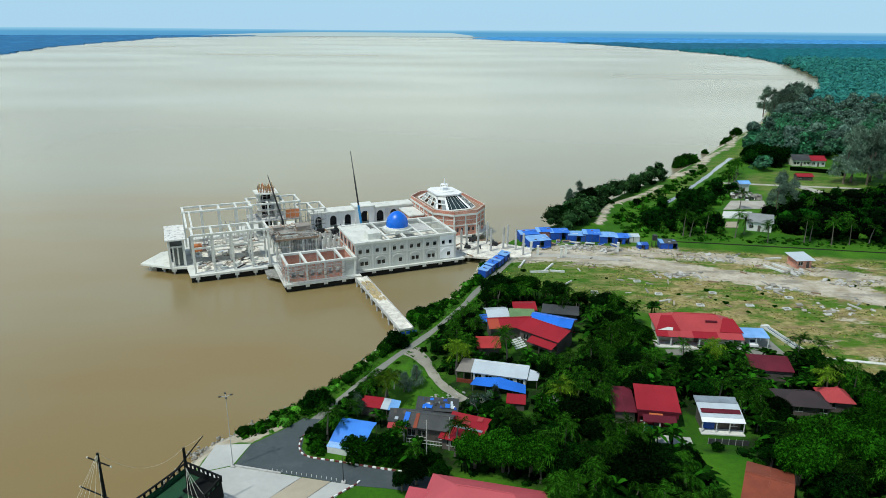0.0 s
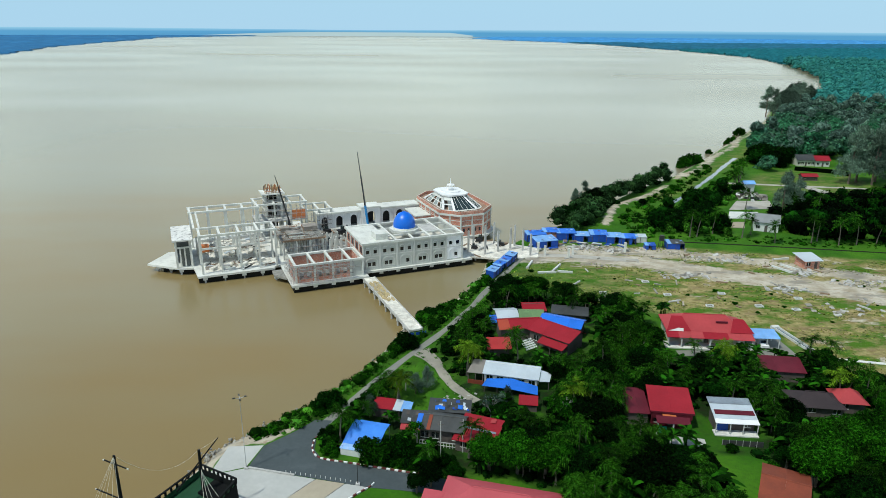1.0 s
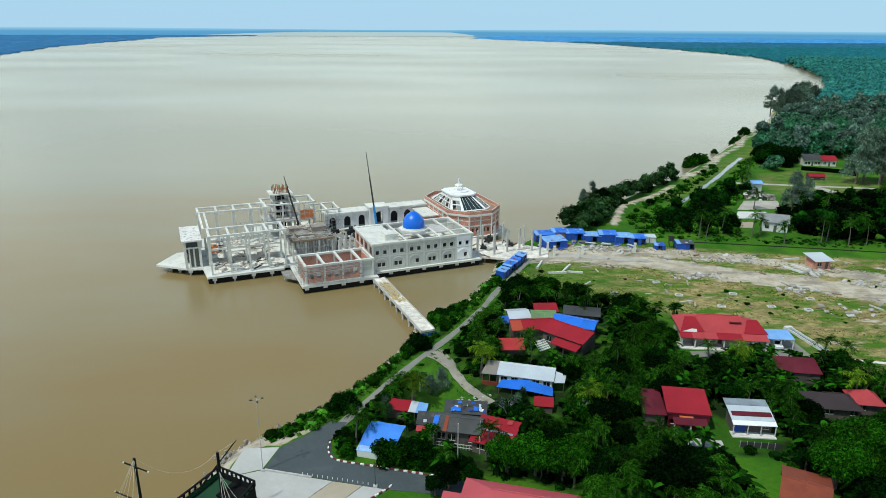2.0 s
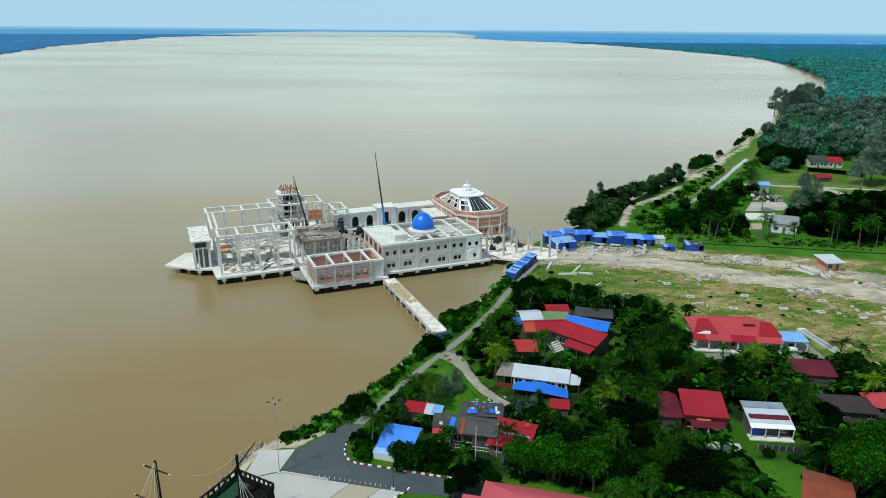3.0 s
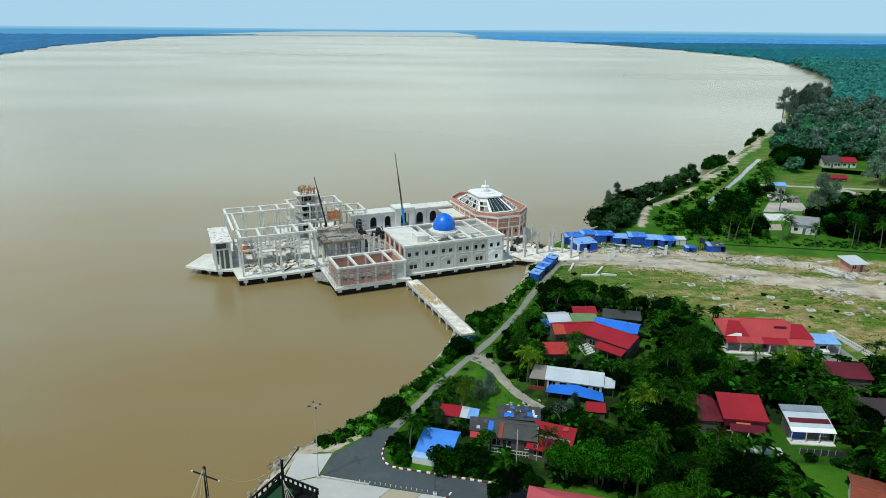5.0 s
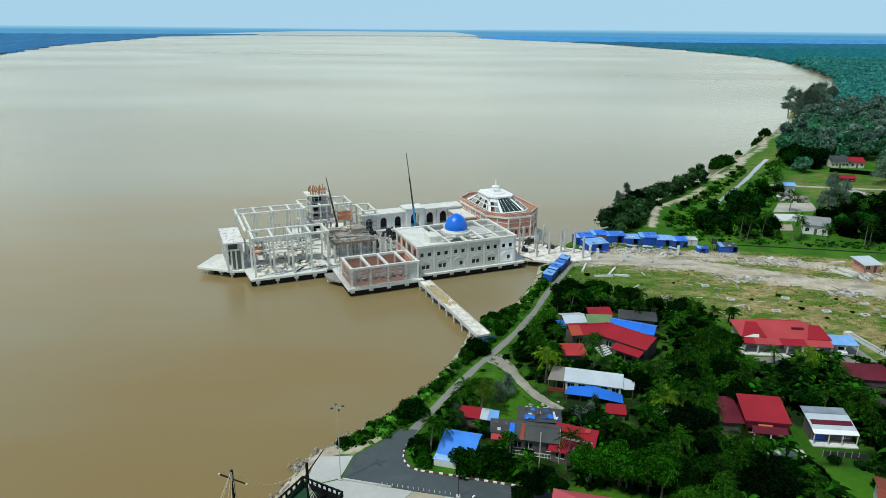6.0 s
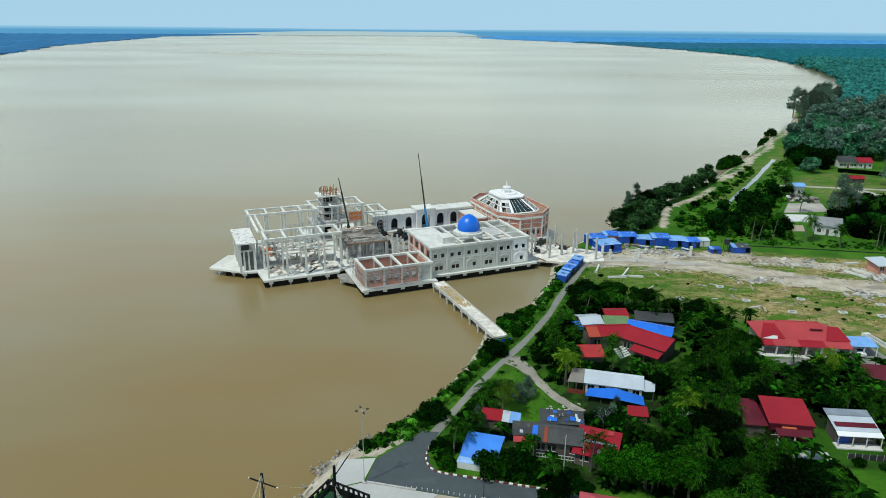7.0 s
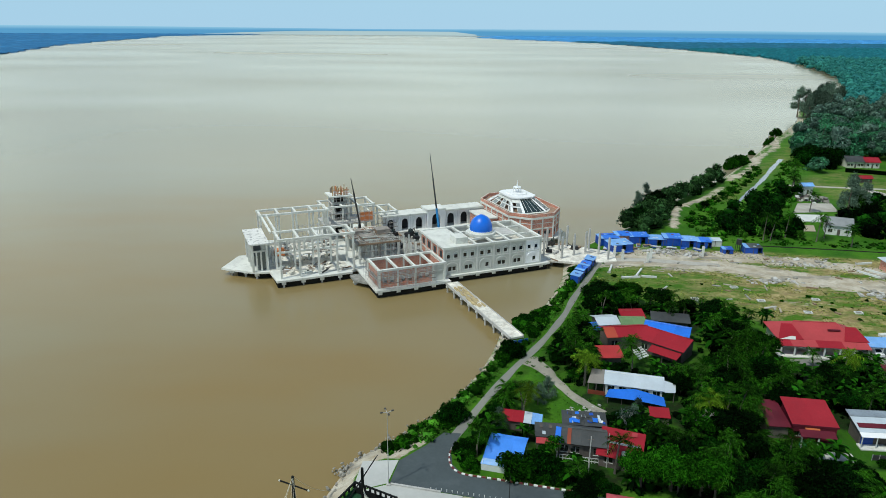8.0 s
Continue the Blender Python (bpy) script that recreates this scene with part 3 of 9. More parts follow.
    col = mix(mapr(op("ADD", sw, patch), 0.42, 0.68), base, sandc)
    l.new(col, b.inputs["Base Color"])
    bp = n.new("ShaderNodeBump")
    bp.inputs["Strength"].default_value, bp.inputs["Distance"].default_value = 0.6, 0.25
    l.new(nz(2.2, 6.0, 0.7), bp.inputs["Height"])
    l.new(bp.outputs[0], b.inputs["Normal"])
    return m


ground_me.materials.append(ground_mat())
ground = tagged(new("ground", ground_me), "flat coastal land with grass, straw patches and bare sand", "ground", kind="structure")

wx = [-5200, -2000, -800, -300, -150, 0, 150, 300, 800, 2000, 5200]
bm = bmesh.new()
wv = [[bm.verts.new((x, y, 0)) for x in wx] for y in (-3000, -500, 0, 100, 200, 400, 800, 1600, 3200, 5200)]
for a, b2 in zip(wv, wv[1:]):
    for i in range(len(wx) - 1):
        bm.faces.new((a[i], a[i + 1], b2[i + 1], b2[i]))
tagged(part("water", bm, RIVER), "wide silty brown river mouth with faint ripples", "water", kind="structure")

# far shore across the estuary, beyond the reach of the sheet: self-lit strips, low sky haze painted in
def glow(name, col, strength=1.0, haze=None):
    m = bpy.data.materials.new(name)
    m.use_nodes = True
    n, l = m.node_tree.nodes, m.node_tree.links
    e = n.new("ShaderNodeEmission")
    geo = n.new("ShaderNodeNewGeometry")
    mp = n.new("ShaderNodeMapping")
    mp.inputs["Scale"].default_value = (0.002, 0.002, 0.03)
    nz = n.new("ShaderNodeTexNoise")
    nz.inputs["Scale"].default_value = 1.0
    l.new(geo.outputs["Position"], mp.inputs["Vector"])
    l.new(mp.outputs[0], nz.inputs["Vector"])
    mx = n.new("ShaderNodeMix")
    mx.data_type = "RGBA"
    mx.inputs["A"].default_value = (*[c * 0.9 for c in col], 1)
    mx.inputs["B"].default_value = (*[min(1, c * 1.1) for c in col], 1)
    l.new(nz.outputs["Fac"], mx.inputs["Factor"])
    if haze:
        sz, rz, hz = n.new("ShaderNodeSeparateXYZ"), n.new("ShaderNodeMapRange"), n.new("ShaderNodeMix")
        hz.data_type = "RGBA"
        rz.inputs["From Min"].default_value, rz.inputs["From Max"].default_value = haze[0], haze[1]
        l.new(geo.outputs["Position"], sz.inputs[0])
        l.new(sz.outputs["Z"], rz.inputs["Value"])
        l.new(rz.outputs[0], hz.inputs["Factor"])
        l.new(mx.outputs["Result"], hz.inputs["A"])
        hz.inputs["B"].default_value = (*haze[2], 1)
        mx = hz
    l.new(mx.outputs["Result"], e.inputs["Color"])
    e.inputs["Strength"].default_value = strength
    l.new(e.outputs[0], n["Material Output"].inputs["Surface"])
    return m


def curtain(name, r, a0, a1, zlo, zhi, material, label, seed, rough):
    bm = bmesh.new()
    k = 240
    prev = None
    for i in range(k + 1):
        a = radians(a0 + (a1 - a0) * i / k)
        x, y = -15 + r * math.sin(a), r * math.cos(a)
        t = i / k
        lo, hi = (f(t) if callable(f) else f for f in (zlo, zhi))
        hi += rough * noise.noise((a * 60, seed, 0)) + rough * 0.5 * noise.noise((a * 260, seed, 3))
        cur = [bm.verts.new((x, y, lo)), bm.verts.new((x, y, hi))]
        if prev:
            bm.faces.new((prev[0], cur[0], cur[1], prev[1]))
        prev = cur
    return tagged(part(name, bm, material), label, "backdrop", kind="structure")


curtain("backdrop_water", 4880, -19.5, 2.6, -4, lambda t: (26 - 26 * max(0.0, 1 - t / 0.45) ** 1.5) * min(1.0, 0.3 + (1 - t) / 0.12), glow("far_water_glow", (0.47, 0.585, 0.63)), "self-lit pale backdrop of the far estuary reach", 1, 0.0)
curtain("backdrop_shore", 4900, -60, 60, -4, lambda t: 39 + 9 * min(1, abs(t - 0.45) / 0.16), glow("far_shore_glow", (0.12, 0.35, 0.62), 1.0, (26, 50, (0.35, 0.62, 0.83))), "self-lit blue backdrop of distant shore with painted haze", 2, 1.2)

# ---------------------------------------------------------------- roads and plaza
ROADL = smooth_line(ROADL0, 2.0)
tagged(part("road", strip(bmesh.new(), ROADL, [1.5 + 0.22 * math.sin(0.9 * i) for i in range(len(ROADL))], LAND + 0.05), LANE), "narrow worn grey riverside lane", "road", kind="structure")
tagged(part("road", prism(bmesh.new(), [(-34.3, 88.3), (-33.2, 93.8), (-29.2, 97.8), (-26.3, 101.4), (-23.4, 101.2), (-25.2, 96.5), (-25.0, 92.9), (-23.4, 90.5), (-18.4, 89.1), (-10.5, 87.2),
      (-2, 85.2), (8, 83.4), (8, 79.5), (-5, 82.2), (-11, 83.2), (-15.2, 83.7)], LAND - 0.1, LAND + 0.06), ASPHALT), "dark asphalt road end with faded edge marks", "road", kind="structure")
PATHL = smooth_line([(-9.4, 127.6), (-6.6, 123.4), (-4.8, 118.5), (-3.0, 113.8), (-0.6, 110.2), (1.4, 107.6)], 1.5)
tagged(part("path", strip(bmesh.new(), PATHL, [max(1.9, 4.6 - 0.55 * i) + 0.25 * math.sin(i * 2.1) for i in range(len(PATHL))], LAND + 0.045), mat("beige_gravel", (0.27, 0.25, 0.205), 0.95, vary=0.3, size=1.2, stain=0.5, stain_col=(0.17, 0.17, 0.11))), "pale gravel path to the houses", "path", kind="structure")
tagged(part("road", strip(bmesh.new(), smooth_line([(19, 189), (31, 189.3), (43, 187), (52, 185)], 3.0), 3.0, LAND + 0.04), TRACK), "pale concrete site lane", "road", kind="structure")
tagged(part("plaza", prism(bmesh.new(), [(-39.6, 86.4), (-38.8, 93.6), (-33.3, 94.0), (-34.6, 88.4)], 0.2, LAND + 0.04), PLAZA), "pale concrete apron beside the river", "pavement", kind="structure")
tagged(part("plaza", prism(bmesh.new(), [(-39.6, 86.2), (-34.4, 88.1), (-23.6, 85.55), (-34.5, 71.5), (-46, 62), (-46, 75)], 0.2, LAND + 0.08), PLAZA), "pale grey concrete plaza slab", "pavement", kind="structure")
tagged(part("plaza", prism(bmesh.new(), [(-23.4, 85.5), (-19.1, 84.55), (-30, 70.5), (-34.3, 71.5)], 0.2, LAND + 0.08), PLAZATAN), "tan concrete plaza slab", "pavement", kind="structure")
tagged(part("plaza", prism(bmesh.new(), [(-18.9, 84.5), (-15.4, 83.7), (-18.6, 80.6), (-26, 70), (-29.8, 70.5)], 0.2, LAND + 0.08), PLAZA), "pale concrete plaza slab by the kerb", "pavement", kind="structure")
tagged(part("plaza", prism(bmesh.new(), [(-39.5, 86.25), (-34.4, 88.0), (-15.5, 83.6), (-18.7, 80.6), (-26.1, 70.1), (-45.9, 62.1), (-45.9, 75)], 0.3, LAND + 0.045), DIRTY), "dark bedding between the plaza slabs", "pavement", kind="structure")
wallp = [(-34.4, 88.15), (-26.8, 86.35)]
tagged(part("trim", strip(bmesh.new(), wallp, 0.3, LAND + 0.3, 0.4), CONC2), "low grey edging along the plaza", "kerb", kind="structure")


def block_row(name, line, label):
    base = thing(name, Matrix(), label, "kerb", kind="structure")
    bmw = box(bmesh.new(), -0.29, 0.29, -0.11, 0.11, 0, 0.24)
    bmesh.ops.bevel(bmw, geom=[e for e in bmw.edges if e.verts[0].co.z > 0.2 and e.verts[1].co.z > 0.2], offset=0.03)
    first = {}
    pts = smooth_line(line, 0.6)
    for i, (p, q) in enumerate(zip(pts, pts[1:])):
        a = math.atan2(q[1] - p[1], q[0] - p[0])
        c = i % 2
        if c not in first:
            first[c] = bpy.data.meshes.new("kerb_stone")
            bmw.to_mesh(first[c])
            first[c].materials.append((KERBW, KERBR)[c])
        ob = new("kerb_stone", first[c])
        ob.parent = base
        ob.matrix_local = pose((p[0] + q[0]) / 2, (p[1] + q[1]) / 2, LAND + 0.02, 0, 0, math.degrees(a))
    bmw.free()


block_row("kerb", [(-24.9, 97.2), (-25.4, 95.5), (-25.3, 92.8), (-23.6, 90.6), (-18.4, 89.3), (-10.3, 87.3), (-6.5, 86.5)], "painted kerb of alternating white and dark red stones")
for i in range(14):
    s = i / 13
    t = thing("bollard", pose(-28.2 + 10.0 * s, 87.05 - 2.2 * s, LAND + 0.06), "small white bollard along the plaza edge", "bollard", "plaza bollards")
    part("post", tube(bmesh.new(), (0, 0, 0), (0, 0, 0.34), 0.045, 0.04, 7), KERBW, t)
    part("cap", tube(bmesh.new(), (0, 0, 0.34), (0, 0, 0.4), 0.06, 0.02, 7), KERBW, t)
block_row("kerb", [(-14.6, 84.9), (-15.2, 83.9), (-18.1, 81.0), (-22, 76)], "painted kerb of red and white stones round the plaza")
CANALL = smooth_line([(79.9, 247.8), (91, 263.2), (99, 274.8), (109.5, 290.1), (120, 306), (131.8, 324.9), (147.3, 348.5)], 2.5)
tagged(part("canal", strip(bmesh.new(), CANALL, [1.6 + 0.35 * math.sin(1.7 * i) + 0.3 * math.sin(0.6 * i) + 0.012 * i for i in range(len(CANALL))], LAND + 0.06, 0.1), CANALW), "narrow canal reflecting the sky", "water", kind="structure")
tagged(part("ditch", strip(bmesh.new(), smooth_line([(70, 203.5), (90, 200.5), (110, 197), (150, 190)], 6), 0.9, LAND + 0.05, 0.1), NEARBLACK), "thin dark drainage ditch", "water", kind="structure")
tagged(part("road", strip(bmesh.new(), smooth_line([(118, 289), (130, 287), (146, 284), (165, 281), (190, 276), (200, 284), (196, 296)], 4), 2.6, LAND + 0.05), TRACK), "pale curving lane through the lawn", "road", kind="structure")
tagged(part("road", strip(bmesh.new(), smooth_line([(149, 285), (152, 276), (154, 268)], 4), 5.0, LAND + 0.055), TRACK), "pale concrete junction", "road", kind="structure")
tagged(part("driveway", prism(bmesh.new(), [(44, 128.2), (44, 125.8), (56, 125.2), (68.5, 124.6), (68, 134), (60.5, 134), (60.5, 129)], LAND - 0.1, LAND + 0.07), LANE), "grey concrete driveway and yard", "pavement", kind="structure")

# ---------------------------------------------------------------- the building over the water
MO = Matrix.Translation((-42.5, 163.3, 0)) @ pose(0, 0, 0, 0, 0, 22.5)
DECK = 2.15


def deck(name, poly, piles, label, top=DECK, thick=0.55, material=CONC, beams=()):
    t = thing(name, MO, label, "deck", "piled decks")
    part("slab", prism(bmesh.new(), poly, top - thick, top), material, t)
    for u, v in piles:
        b = boxes((u - 0.55, u + 0.55, v - 0.55, v + 0.55, top - thick - 0.75, top - thick))
        part("pile_cap", b, CONC, t)
        part("deck_leg", tube(bmesh.new(), (u, v, -2), (u, v, top - thick - 0.7), 0.3, k=8), CONC2, t)
    # near-black bars added under the slab in place of its shade
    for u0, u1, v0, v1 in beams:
        part("ground_beam", boxes((u0, u1, v0, v1, 0.1, top - thick)), NEARBLACK, t)
    return t


deck("deck", [(-0.9, -0.4), (19.6, -0.4), (19.6, 3.0), (51.5, 3.0), (51.5, 52), (13, 52), (13, 60), (-6, 60), (-6, 17), (-0.9, 17)],
     [(u, v) for u in (0.3, 5.2, 10, 14.9) for v in (0.6, 5.6, 10.6)] + [(19.4, 4.2)] + [(u, v) for u in (24.2, 29.1, 34, 39.1, 44, 49) for v in (4, 9, 14)] + [(-5, 24), (-5, 32)],
     "stained pale concrete deck slab standing on piles in the river", beams=((-0.1, 19.3, 0.12, 0.4), (-0.4, -0.11, 0.12, 15.0), (20.0, 50.6, 3.5, 3.8), (19.02, 19.3, 0.41, 3.8), (50.62, 50.9, 3.5, 22.0)))
deck("deck", [(-22.8, 15.6), (-2.6, 15.6), (-2.6, 17.0), (-6.05, 17.0), (-6.05, 52), (-23.5, 52), (-27.8, 40), (-27.2, 24.6), (-23.4, 23.6)],
     [(u, v) for u in (-21, -15.9, -10.9, -6) for v in (16.3, 21.3, 26.3)] + [(-26.6, 25.3), (-26.6, 31), (-26.8, 38)], "white concrete deck slab on piles under the open frame", beams=((-22.2, -3.0, 16.1, 16.4), (-22.6, -22.21, 16.1, 24.0), (-26.8, -22.61, 25.1, 25.4)))
deck("deck", [(-27.2, 24.7), (-27.25, 40.0), (-29.5, 40.5), (-35.2, 31.6)], [(-29.2, 28.2), (-32.6, 30.6)], beams=((-31.2, -27.6, 28.9, 29.2),), label="pointed white concrete deck tip over the water", top=DECK - 0.012)
deck("deck", [(-3.7, 10.6), (-0.95, 7.2), (-0.95, 14.6), (-3.7, 14.6)], [(-3.0, 11.5)], "low grey concrete landing between the two decks", top=1.75, material=DIRTY)


def frame_bay(t, us, vs, z0, z1, beam=0.55, col=0.5):
    """Columns at every grid point and beams along the grid lines."""
    mt = CONC
    for u in us:
        for v in vs:
            part("column", boxes((u - col / 2, u + col / 2, v - col / 2, v + col / 2, z0, z1 - beam)), mt, t)
    for v in vs:
        part("beam", boxes((us[0] - 0.5, us[-1] + 0.5, v - 0.35, v + 0.35, z1 - beam, z1)), mt, t)
    for u in us:
        for va, vb in zip(vs, vs[1:]):
            part("beam", boxes((u - 0.3, u + 0.3, va + 0.352, vb - 0.352, z1 - beam - 0.03, z1 - 0.03)), mt, t)


pav = thing("open_pavilion", MO, "unfinished two-storey white concrete frame pavilion, open to the sky", "building")
U4 = [-21.3, -16.3, -11.3, -6.3, -1.8]
frame_bay(pav, U4, [17.0, 24.5], DECK, 13.0)
frame_bay(pav, [-22.5, -17.3, -12.2, -7.2, -2.8], [42.3, 48.2], DECK, 13.1)
for u in (-22.3, -20.9):
    part("beam", boxes((u - 0.25, u + 0.25, 24.9, 41.9, 12.5, 13.02)), CONC, pav)
for v in (29.5, 35.5):
    for u in (-21.6, -16.5, -11.5, -6.4):
        part("column", boxes((u - 0.25, u + 0.25, v - 0.25, v + 0.25, DECK, DECK + 5.2)), CONC, pav)
bits("upper_floor", SLABC, pav, (-21.0, -2.2, 36.6, 41.8, 3.4, 3.65), (-21.0, -2.2, 26.0, 30.0, 5.2, 5.4))
part("rear_kerb", boxes((-21.0, -2.2, 41.82, 42.0, DECK, 4.4)), CONC, pav, "low pale rear wall")
part("upper_beam", boxes((-21.3, -1.8, 24.25, 24.75, 6.6, 7.1)), CONC, pav)

wing = thing("side_wing", MO, "small square pavilion wing with a stained flat white roof", "building")
part("roof", prism(bmesh.new(), [(-28.2, 24.2), (-22.9, 24.0), (-22.9, 39.2), (-28.2, 39.2)], 9.75, 10.15), mat("stained_white_roof", (0.66, 0.65, 0.62), 0.85, vary=0.15, stain=1.0, stain_col=(0.05, 0.05, 0.05), size=1.1), wing, "flat white roof with dark stains")
for u in (-27.4, -23.6):
    for v in (25, 29.5, 34, 38.4):
        part("column", boxes((u - 0.3, u + 0.3, v - 0.3, v + 0.3, DECK, 9.75)), CONC, wing)
bits("rear_wall", GLASSG, wing, (-27.4, -23.6, 38.0, 38.2, DECK, 9.75), (-27.2, -27.0, 29.5, 38, DECK, 9.75))

part("front_glazing", boxes((-26.2, -23.95, 25.9, 26.0, DECK, 7.6)), GLASSG, wing, "dark glazed front")
part("lintel", boxes((-27.1, -23.9, 24.8, 25.2, 7.6, 8.0)), CONC, wing)
for u in (-26.4, -25.2):
    part("column", boxes((u - 0.2, u + 0.2, 24.8, 25.2, DECK, 7.6)), CONC, wing)
porch = thing("brick_porch", MO, "brick-walled porch block under scaffolding, roofless with concrete beams", "building")
frame_bay(porch, [0.5, 5.4, 10.2, 15.0, 18.3], [1.2, 10.6], DECK, 7.1)
for z in (4.9,):
    part("beam", boxes((0.3, 18.5, 1.1, 1.27, z, z + 0.16)), CONC, porch)
for a, b2 in ((0.75, 5.15), (5.65, 9.95), (10.45, 14.75)):
    part("brick_panel", boxes((a, b2, 1.12, 1.48, 4.92, 6.53)), BRICK, porch)
    part("brick_panel", boxes((a, b2, 1.28, 1.48, DECK, 3.3)), BRICK, porch)
    bits("brick_panel", BRICK, porch, (a, a + 0.7, 1.28, 1.48, 3.3, 4.9), (b2 - 0.7, b2, 1.28, 1.48, 3.3, 4.9), ((a + b2) / 2 - 0.4, (a + b2) / 2 + 0.4, 1.28, 1.48, 3.3, 4.9))
part("plaster_panel", boxes((15.25, 18.05, 1.28, 1.48, DECK, 6.6)), PLASTER, porch)
bits("brick_panel", BRICK, porch, (0.4, 0.6, 1.5, 10.3, DECK, 3.6), (0.4, 0.6, 1.5, 10.3, 4.7, 6.5))
part("brick_panel", boxes((0.8, 18.0, 10.4, 10.6, DECK, 6.4)), BRICK, porch)
part("brick_panel", boxes((17.8, 18.02, 1.5, 10.3, DECK, 6.4)), BRICK, porch)
part("floor", boxes((0.8, 18.0, 1.7, 10.2, 3.4, 3.6)), DIRTY, porch, "dirty dark floor inside the walls")
part("floor", boxes((0.6, 18.2, 1.6, 10.3, DECK, DECK + 0.12)), SLABC, porch)


def scaffold(u0, u1, v, z0, z1, du, dz, name="scaffold", axis_v=False, label="grey tubular scaffold with timber planks"):
    """Standards, ledgers and planks in one bay-deep row along the wall."""
    t = thing(name, MO, label, "scaffold", "scaffolds")
    P = (lambda a, d, z: (v + d, a, z)) if axis_v else (lambda a, d, z: (a, v + d, z))
    k = int(round((u1 - u0) / du))
    for i in range(k + 1):
        a = u0 + (u1 - u0) * i / k
        for d in (-0.1, -0.9):
            part("standard", tube(bmesh.new(), P(a, d, z0), P(a, d, z1), 0.035, k=5), STEEL, t)
    zz = z0 + 0.6
    while zz < z1:
        for d in (-0.1, -0.9):
            part("ledger", tube(bmesh.new(), P(u0, d, zz), P(u1, d, zz), 0.03, k=4), STEEL, t)
        zz += dz
    for i in range(k):
        a, b2 = u0 + (u1 - u0) * i / k, u0 + (u1 - u0) * (i + 1) / k
        for j, zz in enumerate((z0 + 0.3 + dz, z0 + 0.3 + 2 * dz)):
            if zz < z1 and (i * 7 + j * 3) % 4:
                part("plank", tube(bmesh.new(), P(a, -0.5, zz), P(b2, -0.5, zz), 0.08, k=4), GREYTIM, t)
    return t


scaffold(-0.4, 15.4, 0.6, DECK, 6.9, 1.6, 1.1)
scaffold(1.0, 11.0, 0.1, DECK, 6.8, 1.7, 1.1, axis_v=True)
scaffold(-0.4, 15.4, 0.0, 4.4, 7.6, 1.3, 0.8, label="upper lift of grey scaffold along the porch cornice")
scaffold(-12.0, -3.0, 41.0, DECK, 9.6, 1.2, 1.6, label="tall grey scaffold at the back of the open frame")
scaffold(-20.0, -12.6, 36.4, DECK, 6.6, 1.5, 1.5, label="low grey scaffold on the pavilion floor")
scaffold(13.0, 18.6, 12.4, DECK, 7.4, 1.4, 1.3, label="grey scaffold behind the porch")
scaffold(13.2, 21.0, 47.6, DECK, 8.2, 1.3, 1.4, label="grey scaffold beside the arcade")

scaffold(-2.8, 12.2, 44.5, 7.36, 12.3, 1.5, 1.5, label="grey tubular scaffold against the rear frame")
scaffold(0.8, 12.4, 20.0, DECK, 7.6, 1.45, 1.7, label="grey tubular props under the timber staging")

# finished hall with its arched windows and dome
hall = thing("prayer_hall", MO, "grey plastered two-storey hall with arched windows and a flat beamed roof", "building")
HU0, HU1, HV0, HV1, HZ = 19.3, 48.6, 3.9, 21.5, 10.0
BAY = [19.3, 24.0, 29.0, 34.0, 39.0, 43.7, 48.6]


def arch_outline(w, h, spring, k=7):
    """A pointed arch from its foot to its tip and down again, in its plane."""
    pts = [(-w / 2, 0), (-w / 2, spring)]
    for i in range(1, k):
        t = i / k
        pts.append((-w / 2 + w / 2 * (1 - math.cos(t * math.pi / 2)) ** 1.0 * 1.0, spring + (h - spring) * math.sin(t * math.pi / 2) ** 0.9))
    pts.append((0, h))
    return pts + [(-x, z) for x, z in reversed(pts[:-1])]


def arch_band(bm, u, z, w, h, spring, t, v0, v1):
    """The raised moulding round a pointed arch."""
    o, i_ = arch_outline(w, h, spring), arch_outline(w - 2 * t, h - t * 1.3, spring)
    vs = [[bm.verts.new((u + x, v, z + zz)) for x, zz in pts] for pts in (o, i_) for v in (v0, v1)]
    k = len(o)
    of, ob_, if_, ib = vs
    for j in range(k - 1):
        bm.faces.new((of[j], of[j + 1], if_[j + 1], if_[j]))
        bm.faces.new((of[j], ob_[j], ob_[j + 1], of[j + 1]))
        bm.faces.new((if_[j], if_[j + 1], ib[j + 1], ib[j]))
    return bm


